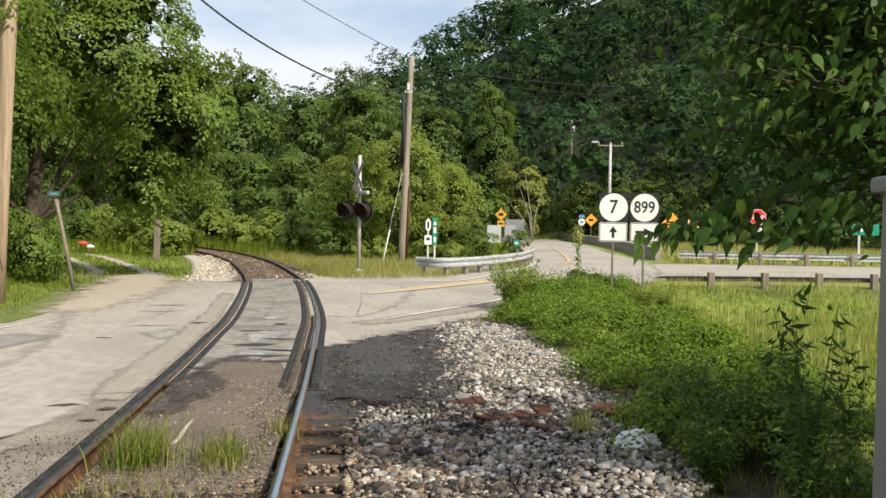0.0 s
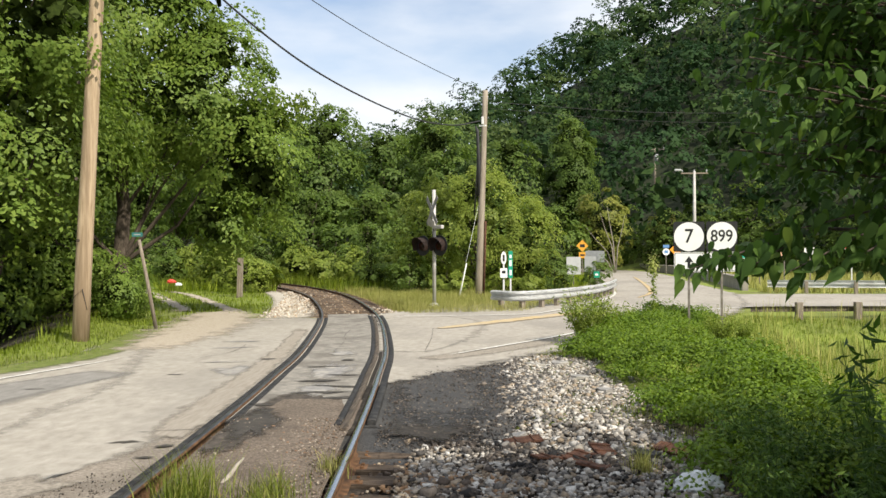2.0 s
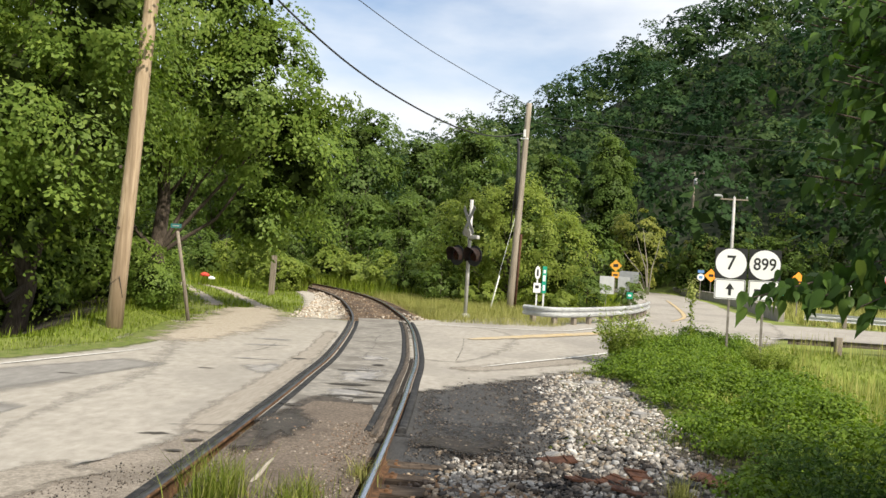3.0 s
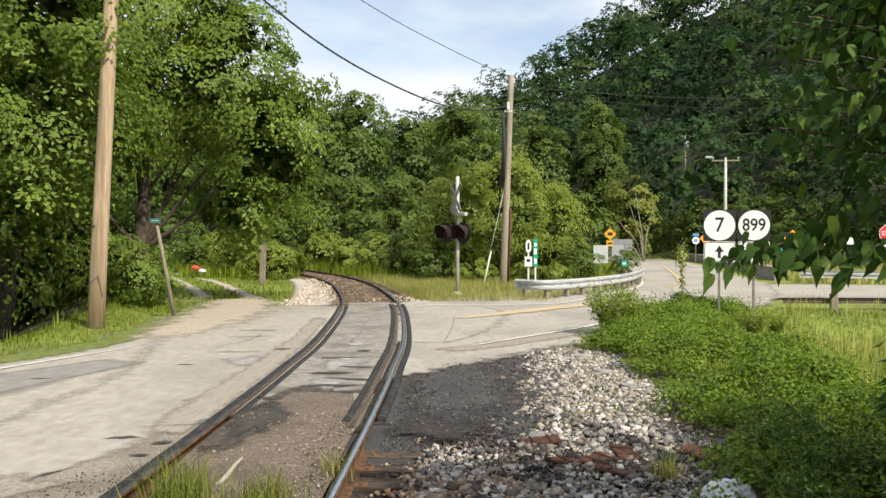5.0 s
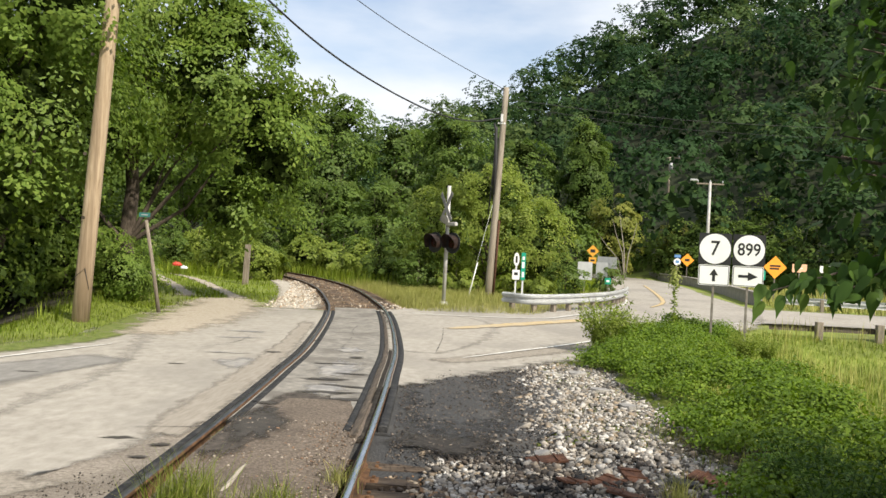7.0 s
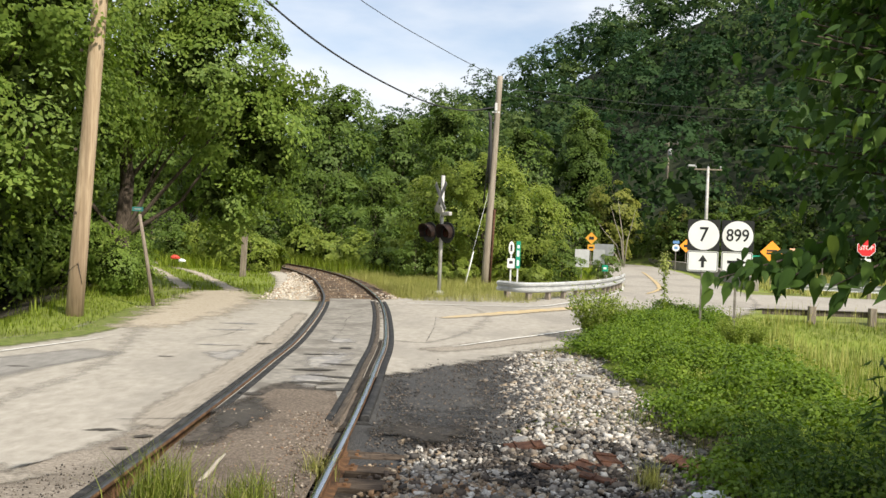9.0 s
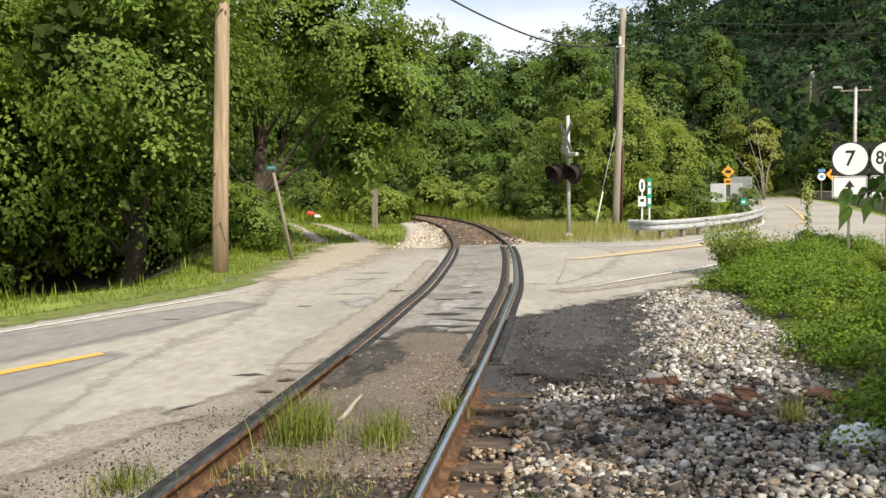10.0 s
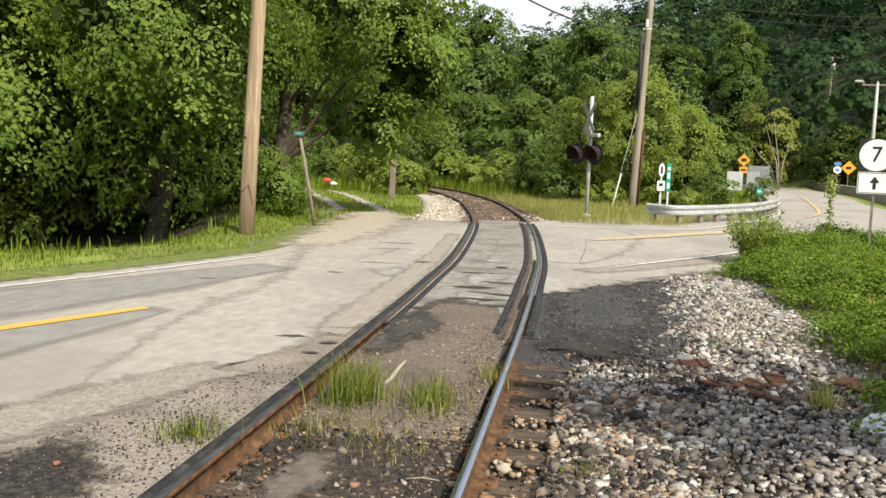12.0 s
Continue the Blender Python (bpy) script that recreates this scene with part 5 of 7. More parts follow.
place_tree("woodland_bush", C, -3.6, 36.6, "low leafy bush behind the signal", "bush", 30, 0.36, "low bushes")
place_tree("woodland_bush", C, -5.6, 39.5, "low leafy bush behind the signal", "bush", 130, 0.36, "low bushes")
place_tree("woodland_bush", C, 2.6, 36.2, "low leafy bush by the guardrail", "bush", 210, 0.34, "low bushes")
place_tree("woodland_bush", C, 5.1, 42.5, "low leafy bush by the guardrail", "bush", 250, 0.30, "low bushes")
T = tree_meshes("tall_tree", 14, 0.2, [(0, 0, 8.4, 2.1, 2.1, 3.6), (0.1, 0, 11.6, 1.9, 1.9, 2.0), (0.2, -0.2, 5.2, 2.0, 2.0, 2.2)], 120, 0.85, 100, 0.24, 122, L_MID, each=44)
place_tree("tall_tree", T, 7.0, 78, "tall columnar broadleaf tree at the foot of the hill", s=1.0)
T = tree_meshes("turning_tree", 7.5, 0.12, [(0, 0, 4.4, 1.9, 1.7, 2.3), (0.8, -0.3, 3.0, 1.4, 1.3, 1.4), (-0.7, -0.2, 2.4, 1.2, 1.1, 1.2), (0.3, 0, 1.5, 1.3, 1.1, 0.9)], 95, 0.6, 90, 0.18, 123, L_YELLOW, limbs=12)
place_tree("turning_tree", T, 8.6, 68.5, "tree with yellowing leaves at the foot of the hill", z=-0.1)
place_tree("turning_tree", T, 14.2, 74, "tree with pale yellowish crown at the foot of the hill", rot=100, s=0.8, z=-0.1)
bm = bmesh.new()
for e in ((-2.2, 0.4, 3.6), (-1.2, -0.5, 4.6), (0.7, 0, 4.4), (-2.6, 0, 2.2), (-0.6, 0.2, 5.2)):
    tube(bm, [(0, 0, -0.2), (e[0] * 0.25, e[1] * 0.3, e[2] * 0.45), (e[0] * 0.7, e[1] * 0.7, e[2] * 0.75), e], [0.05, 0.035, 0.02, 0.007], 6)
solo("dead_tree", bm, M_DEADWOOD, "bare dead tree with pale forked branches", "dead tree", m=pose(9.2, 65.5, -0.1))


# the wooded hill
def forest():
    r = np.random.default_rng(77)
    gx, gy = np.meshgrid(np.arange(-150, 190, 6.3), np.arange(20, 215, 6.3))
    x = (gx + 3.15 * (np.arange(gx.shape[0])[:, None] % 2) + r.uniform(-1.7, 1.7, gx.shape)).ravel()
    y = (gy + r.uniform(-1.7, 1.7, gy.shape)).ravel()
    a, d = np.arctan2(x, y), np.hypot(x, y)
    fo = np.interp(a, HILL_A, HILL_F)
    keep = (a > -0.62) & (a < 0.95) & (d > fo - 5) & (d < fo + 106)
    keep &= ~((a < -0.05) & (d < 92)) & ~((np.abs(x - 6) < 6) & (d < 90)) & (np.hypot(x - 17.1, y - 90) > 6.5) & (np.hypot(x - 14.3, y - 62) > 4)
    x, y, d = x[keep], y[keep], d[keep]
    z = ground_z(x, y)
    n = len(x)
    h, w = r.uniform(8.0, 15.5, n), r.uniform(3.0, 4.5, n)
    kind = r.uniform(0, 1, n)
    k, m = 38, 14
    u = unit(r.normal(size=(n, k, 3)))
    u[..., 2] = np.abs(u[..., 2]) * 1.75 - 0.75
    u = unit(u)
    peak = np.where(kind < 0.3, 0.55, 0.22)[:, None, None]
    taper = np.where(u[..., 2:3] > 0, 1 - peak * u[..., 2:3], 1.0)
    size = np.stack([w, w, h * 0.46], 1)[:, None]
    c = np.stack([x, y, z + h * 0.56], 1)[:, None] + u * taper * size * r.uniform(0.78, 1.06, (n, k, 1))
    c = c.reshape(-1, 3)
    out = np.repeat(u.reshape(-1, 3), m, 0)
    p, nr = spray_points(c, u.reshape(-1, 3), 1.25 * np.exp(r.normal(0, 0.3, len(c))), 1, m, r)
    co, f = leaf_quads(p, nr, 0.48, 0.8, r=r)
    sn = soft_normals(nr, out, r, 4, 0.1)
    # Inner leaves darker than the sprays, as painted shade between the hill crowns.
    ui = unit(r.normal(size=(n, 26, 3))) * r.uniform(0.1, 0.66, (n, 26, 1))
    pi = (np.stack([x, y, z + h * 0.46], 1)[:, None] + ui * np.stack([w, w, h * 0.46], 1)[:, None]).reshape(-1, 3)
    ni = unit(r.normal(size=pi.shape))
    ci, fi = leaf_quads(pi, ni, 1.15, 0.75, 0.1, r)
    # Hillside light painted into the tone: trees on the left lighter, the rest darker.
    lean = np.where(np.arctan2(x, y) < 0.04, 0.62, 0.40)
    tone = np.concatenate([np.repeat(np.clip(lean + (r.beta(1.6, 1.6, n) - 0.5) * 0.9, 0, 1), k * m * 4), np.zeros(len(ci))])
    me = second_material(mesh_np("hill_forest", np.concatenate([co, ci]), np.concatenate([f, fi + len(co)]), L_FAR, normals=np.concatenate([sn, np.repeat(ni, 4, 0)]), tone=tone), len(f), M_HILLSHADE)
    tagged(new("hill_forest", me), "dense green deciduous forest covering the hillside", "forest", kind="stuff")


forest()


# ---- poles and cables ----
def utility_pole(x, y, top, r0, r1, label, z0=None, material=None):
    b = Vector((x, y, gz(x, y) if z0 is None else z0))
    t = thing("utility_pole", Matrix.Translation(b), label, "utility pole")
    bm = bmesh.new()
    e = Vector(top) - b
    n = 10
    tube(bm, [e * (i / n) - Vector((0, 0, 0.3 if i == 0 else 0)) for i in range(n + 1)], [r0 + (r1 - r0) * i / n for i in range(n + 1)], 16)
    part("shaft", bm, material or M_POLE, t)
    return t, e


POLE_L, E_L = utility_pole(-8.15, 17.0, (-7.75, 17.3, 10.2), 0.165, 0.125, "tall weathered wooden utility pole on the grassy verge", 0.02)
bm = bmesh.new()
tube(bm, [(0.17, -0.05, 0.6), (0.12, -0.14, 1.02), (-0.05, -0.17, 0.85), (-0.18, -0.06, 0.7)], [0.008] * 4, 6)
part("wire_wrap", bm, M_CABLE, POLE_L)
for z, a in ((1.98, 0.3), (3.2, -0.5), (5.1, 0.1)):
    bm = bmesh.new()
    disc(bm, (0.012 * z + 0.05 * a, -0.155 + 0.002 * z, z), 0.035, 0.02, 10)
    part("knot", bm, M_BARK, POLE_L)
POLE_C, E_C = utility_pole(-0.55, 34.0, (-0.26, 34.0, 8.05), 0.15, 0.105, "leaning grey wooden utility pole with cable risers", -0.1, M_POLEGREY)
bm = bmesh.new()
tube(bm, [(0.0, -0.15, 4.0), (0.03, -0.15, 5.2), (-0.02, -0.16, 6.5), (-0.1, -0.13, 6.75)], [0.05, 0.07, 0.06, 0.03], 8)
part("cable_riser", bm, M_CABLE, POLE_C)
bm = bmesh.new()
tube(bm, [(-0.16, -0.06, 3.2), (-0.04, -0.15, 5.0), (0.02, -0.16, 6.6)], [0.03, 0.035, 0.03], 6)
part("cable_riser", bm, M_CABLE, POLE_C)
bm = bmesh.new()
tube(bm, [(0.19, -0.06, 0.0), (0.24, -0.07, 1.5), (0.28, -0.07, 3.0)], [0.045] * 3, 8)
part("riser_conduit", bm, M_RUST, POLE_C)
bm = bmesh.new()
box(bm, (0.18, -0.12, 6.95), (0.1, 0.1, 0.3), bevel=0.02)
box(bm, (0.18, -0.05, 6.75), (0.3, 0.12, 0.06), bevel=0.01)
part("cable_clamp", bm, M_GALV, POLE_C)
bm = bmesh.new()
tube(bm, [(-0.75, -0.9, 0.1), (0.0, -0.15, 3.6)], [0.006, 0.006], 5)
part("guy_wire", bm, M_GALV, POLE_C)
bm = bmesh.new()
tube(bm, [(-0.75, -0.92, -0.1), (-0.45, -0.6, 1.35)], [0.02, 0.018], 8)
part("guy_guard", bm, M_SIGNW, POLE_C, "pale plastic guy guard")


def cable(pts, r, label, n=40):
    bm = bmesh.new()
    tube(bm, [tuple(p) for p in spline(pts, n)], [r] * n, 6)
    solo("overhead_cable", bm, M_CABLE, label, "cable")


cable([(-7.8, 17.3, 9.15), (-6.15, 21.45, 7.62), (-4.7, 24.7, 6.74), (-2.86, 28.7, 6.26), (-1.5, 31.8, 6.38), (-0.42, 33.95, 6.85)], 0.026, "thick sagging black cable between two wooden poles")
cable([(-7.78, 17.3, 9.75), (-4.42, 25.1, 8.58), (-2.3, 29.6, 8.15), (-0.3, 33.95, 7.95)], 0.012, "thin overhead wire between two wooden poles")
cable([(-7.8, 17.3, 9.15), (-9.0, 10, 8.2), (-10.5, 2, 8.6), (-12, -8, 10)], 0.026, "thick black cable running on along the road")
cable([(-0.25, 34, 7.6), (8, 38, 7.7), (20, 43, 8.6), (36, 50, 11.0)], 0.009, "thin overhead wire crossing the valley")
cable([(-0.25, 34, 7.35), (8, 38, 7.3), (20, 43, 8.1), (36, 50, 10.4)], 0.007, "thin overhead wire crossing the valley")


def crossarm_pole(x, y, h, arm, lamp):
    t = thing("utility_pole", pose(x, y, gz(x, y)), "slim far utility pole with a crossarm", "utility pole")
    z = h - gz(x, y)
    bm = bmesh.new()
    tube(bm, [(0, 0, -0.3), (0, 0, z / 2), (0, 0, z)], [0.14, 0.12, 0.09], 10)
    part("shaft", bm, M_GREYWOOD if not lamp else M_SILVER, t)
    bm = bmesh.new()
    box(bm, (0, 0, z - 0.15), (arm, 0.1, 0.1), bevel=0.01)
    part("crossarm", bm, M_GREYWOOD, t)
    for sx in (-0.45, 0.0, 0.45):
        bm = bmesh.new()
        tube(bm, [(sx * arm, 0, z - 0.1), (sx * arm, 0, z + 0.02), (sx * arm, 0, z + 0.1)], [0.03, 0.05, 0.03], 8)
        part("insulator", bm, M_SIGNBACK, t)
    bm = bmesh.new()
    if lamp:
        box(bm, (-arm * 0.62, -0.1, z + 0.08), (0.5, 0.22, 0.14), bevel=0.05)
        part("lamp_head", bm, M_SIGNBACK, t)
    else:
        tube(bm, [(0.15, -0.1, z - 1.4), (0.15, -0.1, z - 0.7)], [0.18, 0.18], 10)
        part("transformer", bm, M_SIGNBACK, t)


crossarm_pole(14.3, 62, 7.3, 1.9, True)
crossarm_pole(17.1, 92, 12.5, 2.1, False)


# ---- crossing signal ----
M_CROSS = mat("weathered_crossbuck", [(0.16, 0.155, 0.15), (0.27, 0.26, 0.25), (0.36, 0.35, 0.34)], 5, 0.7)
sig = thing("crossing_signal", pose(-1.87, 28.0, -0.1, 0, 0, -42), "railway crossing signal with weathered crossbuck and two black lamps", "crossing signal")
bm = bmesh.new()
tube(bm, [(0, 0, -0.1), (0, 0, 2), (0, 0, 3.83)], [0.062, 0.06, 0.058], 14)
part("mast", bm, M_SILVER, sig)
bm = bmesh.new()
tube(bm, [(0, 0, -0.1), (0, 0, 0.12), (0, 0, 0.16)], [0.16, 0.16, 0.08], 14)
part("mast_base", bm, M_SILVER, sig)
for a in (47, -47):
    bm = bmesh.new()
    box(bm, (0, -0.085 - (0.012 if a > 0 else 0), 3.15), (1.2, 0.012, 0.16), Matrix.Rotation(radians(-20), 3, "Z") @ Matrix.Rotation(radians(a), 3, "Y"), 0.003)
    part("crossbuck_blade", bm, M_CROSS, sig, "weathered grey crossbuck blade")
bm = bmesh.new()
tube(bm, [(-0.62, -0.06, 2.02), (0, -0.06, 2.02), (0.62, -0.06, 2.02)], [0.04] * 3, 10)
box(bm, (0, -0.05, 2.02), (0.2, 0.16, 0.18), bevel=0.02)
part("lamp_arm", bm, M_RUSTBLACK, sig)
for sx in (-0.40, 0.40):
    bm = bmesh.new()
    disc(bm, (sx, -0.13, 2.02), 0.33, 0.02, 32)
    lamp = part("lamp_background", bm, M_BLACK, sig)
    bm = bmesh.new()
    n = 26
    ring = []
    for k in range(n + 1):
        a = radians(-35 + 250 * k / n)
        d = 0.34 * (0.55 + 0.45 * math.sin(max(0.0, min(math.pi, a))))
        ring.append([(sx + 0.26 * math.cos(a), -0.14, 2.02 + 0.26 * math.sin(a)), (sx + 0.285 * math.cos(a), -0.14 - d, 2.02 + 0.285 * math.sin(a) - 0.02)])
    vs = [[bm.verts.new(p) for p in q] for q in ring]
    for q0, q1 in zip(vs, vs[1:]):
        bm.faces.new((q0[0], q0[1], q1[1], q1[0]))
    bmesh.ops.solidify(bm, geom=list(bm.faces), thickness=0.006)
    part("hood", bm, M_RUSTBLACK, lamp)
    bm = bmesh.new()
    disc(bm, (sx, -0.15, 2.02), 0.15, 0.03, 28)
    part("lens", bm, M_LENS, lamp, "dark red unlit lens")
    bm = bmesh.new()
    tube(bm, [(sx, -0.12, 2.02), (sx, 0.02, 2.02), (sx, 0.06, 2.02)], [0.17, 0.15, 0.06], 16)
    part("lamp_housing", bm, M_BLACK, lamp)
bm = bmesh.new()
box(bm, (0.24, -0.05, 2.62), (0.42, 0.13, 0.12), bevel=0.03)
tube(bm, [(0, 0, 2.5), (0.18, -0.04, 2.6)], [0.03, 0.03], 8)
part("bell_bracket", bm, M_SILVER, sig)
bm = bmesh.new()
tube(bm, [(0.05, -0.1, 2.85), (0.05, -0.14, 2.78), (0.05, -0.2, 2.76)], [0.03, 0.13, 0.15], 18)
part("bell", bm, M_SILVER, sig, "grey cast bell")
bm = bmesh.new()
tube(bm, [(0.06, -0.06, 2.1), (0.1, -0.16, 2.35), (0.07, -0.08, 2.62)], [0.015] * 3, 6)
part("conduit", bm, M_BLACK, sig)


# ---- signs ----
def glyph_mesh(text, size):
    cu = bpy.data.curves.new("lettering", "FONT")
    cu.body, cu.size, cu.align_x, cu.align_y, cu.extrude, cu.offset = text, size, "CENTER", "CENTER", 0.002, 0.004
    ob = bpy.data.objects.new("lettering", cu)
    me = bpy.data.meshes.new_from_object(ob)
    bpy.data.objects.remove(ob)
    bpy.data.curves.remove(cu)
    me.transform(Matrix.Rotation(radians(90), 4, "X"))
    return me


def put_text(text, size, material, parent, at, sx=1.0):
    me = glyph_mesh(text, size)
    me.transform(Matrix.Translation(at) @ Matrix.Diagonal((sx, 1, 1, 1)))
    me.materials.clear()
    me.materials.append(material)
    return part("lettering", me, None, parent)


def post_part(t, h0, h1, material=None, w=0.045, x=0.0):
    bm = bmesh.new()
    box(bm, (x, 0.03, (h0 + h1) / 2), (w, 0.035, h1 - h0), bevel=0.006)
    return part("post", bm, material or M_GREYSTEEL, t)


M_GREYSTEEL = mat("rusting_post_steel", [(0.10, 0.085, 0.07), (0.19, 0.17, 0.145), (0.27, 0.25, 0.22)], 6, 0.7, 0.3)


def route_sign(x, y, zc, text, arrow, rot, label):
    g = gz(x, y)
    t = thing("route_sign", pose(x, y, g, 0, 0, rot), label, "road sign", "route signs")
    z = zc - g
    post_part(t, -0.2, z + 0.28)
    bm = bmesh.new()
    prism(bm, [(a, b + z) for a, b in rounded(0.61, 0.61, 0.03)], -0.004, 0.0)
    plate = part("route_panel", bm, M_SIGNB, t, "black square panel")
    bm = bmesh.new()
    disc(bm, (0, -0.006, z), 0.292, 0.004, 48)
    part("white_disc", bm, M_SIGNW, plate)
    put_text(text, 0.40 if len(text) == 1 else 0.34, M_SIGNB, plate, (0.0, -0.0095, z - 0.0), 0.9 if len(text) == 1 else 0.86)
    za = z - 0.515
    bm = bmesh.new()
    prism(bm, [(a, b + za) for a, b in rounded(0.58, 0.40, 0.03)], -0.004, 0.0)
    pl = part("arrow_panel", bm, M_SIGNW, t, "white arrow panel")
    bm = bmesh.new()
    o, q = rounded(0.56, 0.38, 0.025), rounded(0.535, 0.355, 0.02)
    vo = [bm.verts.new((a, -0.0055, b + za)) for a, b in o]
    vq = [bm.verts.new((a, -0.0055, b + za)) for a, b in q]
    for k in range(len(o)):
        bm.faces.new((vo[k], vo[(k + 1) % len(o)], vq[(k + 1) % len(o)], vq[k]))
    part("border", bm, M_SIGNB, pl)
    bm = bmesh.new()
    shape = [(-0.028, -0.12), (0.028, -0.12), (0.028, 0.0), (0.085, 0.0), (0, 0.125), (-0.085, 0.0), (-0.028, 0.0)]
    if arrow == "right":
        shape = [(b * 1.5, -a) for a, b in shape][::-1]
    prism(bm, [(a, b + za) for a, b in shape], -0.007, -0.0045)
    part("arrow", bm, M_SIGNB, pl)
    return t


route_sign(4.03, 18.05, 2.04, "7", "up", -8, "black and white route 7 sign with upward arrow, among weeds")
route_sign(4.71, 18.15, 2.045, "899", "right", -8, "black and white route 899 sign with a sideways arrow, among weeds")


def bars(parent, w, h, z, rows, material, x=0.0, y=-0.008):
    for k, (frac, dz, bh) in enumerate(rows):
        bm = bmesh.new()
        box(bm, (x - 0.03 * w * (k % 2), y, z + dz * h), (w * frac, 0.004, h * bh))
        part("text_bar", bm, material, parent)


def panel_sign(x, y, zc, outline, material, label, rot=0, post=True, name="road_sign", bar=None, bar_m=None, back=None):
    g = gz(x, y)
    t = thing(name, pose(x, y, g, 0, 0, rot), label, "road sign")
    z = zc - g
    low, high = min(b for _, b in outline), max(b for _, b in outline)
    if post:
        post_part(t, -0.2, z + high * 0.8, M_GALV if post == "bright" else None, 0.055)
    bm = bmesh.new()
    prism(bm, [(a, b + z) for a, b in outline], -0.006, 0.0)
    p = part("panel", bm, material, t)
    if bar:
        w = max(a for a, _ in outline) - min(a for a, _ in outline)
        bars(p, w, high - low, z, bar, bar_m)
    return t


def ngon(n, r, a0=0.0):
    return [(r * math.cos(a0 + 2 * math.pi * k / n), r * math.sin(a0 + 2 * math.pi * k / n)) for k in range(n)]


panel_sign(0.39, 29.0, 1.5, [(a * 0.42, b) for a, b in ngon(24, 0.22)], M_SIGNW, "white oval marker sign beside the guardrail", post="bright", bar=[(0.35, 0.0, 0.5)], bar_m=M_SIGNB)
panel_sign(0.39, 28.97, 1.0, rounded(0.24, 0.32, 0.02), M_SIGNW, "small white plate beside the guardrail", post=False, bar=[(0.5, 0.1, 0.3)], bar_m=M_SIGNB)
panel_sign(0.62, 29.1, 1.28, rounded(0.14, 0.9, 0.02), M_GREEN, "narrow green marker sign with white figures", post="bright", bar=[(0.55, 0.3, 0.12), (0.6, 0.05, 0.22), (0.55, -0.3, 0.2)], bar_m=M_SIGNW)
panel_sign(3.9, 42.0, 0.98, rounded(0.72, 0.85, 0.03), M_SIGNBACK, "bare metal back of a road sign", 12, name="sign_back")
panel_sign(4.95, 42.2, 1.42, rounded(0.95, 0.55, 0.03), M_SIGNBACK, "bare metal back of a road sign", -24, name="sign_back")
panel_sign(4.7, 42.0, 1.05, rounded(0.55, 0.75, 0.03), M_SIGNBACK, "bare metal back of a road sign", -10, name="sign_back")
panel_sign(4.98, 41.8, 0.55, rounded(0.28, 0.3, 0.02), M_GREEN, "small green marker sign by the guardrail", bar=[(0.5, 0, 0.3)], bar_m=M_SIGNW)
panel_sign(6.15, 60, 2.0, ngon(4, 0.42), M_AMBER, "amber diamond warning sign at the far roadside", bar=[(0.4, 0.0, 0.25)], bar_m=M_SIGNB)
panel_sign(6.15, 59.95, 1.35, rounded(0.5, 0.42, 0.02), M_AMBER, "amber warning plate at the far roadside", post=False, bar=[(0.6, 0.0, 0.3)], bar_m=M_SIGNB)
panel_sign(12.3, 62, 1.55, [(a, b) for a, b in ngon(24, 0.25)], M_SIGNW, "white and blue round route marker", bar=[(0.5, 0.0, 0.4)], bar_m=M_BLUE)
panel_sign(12.3, 61.97, 1.95, rounded(0.44, 0.2, 0.02), M_BLUE, "blue plate above a route marker", post=False)
panel_sign(13.85, 66, 1.7, ngon(4, 0.5), M_ORANGE, "orange diamond warning sign at the bridge", bar=[(0.35, 0.0, 0.2)], bar_m=M_SIGNB)
panel_sign(12.75, 42, 1.62, ngon(4, 0.54), M_ORANGE, "orange diamond warning sign at the side road", bar=[(0.45, 0.06, 0.08), (0.4, -0.06, 0.08)], bar_m=M_SIGNB)
panel_sign(14.9, 45, 1.62, rounded(0.72, 0.42, 0.03), M_PEACH, "faded orange rectangular sign at the side road", bar=[(0.4, 0.0, 0.12)], bar_m=M_SIGNW)
panel_sign(16.2, 45, 1.62, [(-0.32, -0.17), (0.4, -0.17), (0.4, 0.14), (0.2, 0.2), (-0.3, 0.17)], M_SIGNW, "small white sign at the side road")
panel_sign(11.4, 40, 1.25, rounded(0.62, 0.42, 0.03), M_GREEN, "small green sign behind the route signs", bar=[(0.7, 0.15, 0.14), (0.6, -0.2, 0.14)], bar_m=M_SIGNW)
st = panel_sign(16.22, 40, 1.98, ngon(8, 0.41, math.pi / 8), M_SIGNW, "red octagonal stop sign at the side road", -6, post="bright", name="stop_sign")
bm = bmesh.new()
prism(bm, [(a, b + 1.98 - gz(16.22, 40)) for a, b in ngon(8, 0.385, math.pi / 8)], -0.012, -0.008)
face = part("red_face", bm, M_RED, st)
put_text("STOP", 0.27, M_SIGNW, face, (0, -0.016, 1.98 - gz(16.22, 40)), 0.9)
panel_sign(16.22, 39.98, 1.4, rounded(0.4, 0.18, 0.02), M_SIGNW, "small white plate under a stop sign", -6, False)
panel_sign(20.1, 38, 1.62, rounded(1.6, 0.75, 0.05), M_GREEN, "green direction sign with two lines of white lettering", -12, "bright", bar=[(0.75, 0.2, 0.16), (0.7, -0.2, 0.16)], bar_m=M_SIGNW)
panel_sign(21.4, 40.5, 1.9, rounded(1.4, 0.7, 0.05), M_GREEN, "green direction sign behind another", -12, "bright", bar=[(0.7, 0.1, 0.16)], bar_m=M_SIGNW)


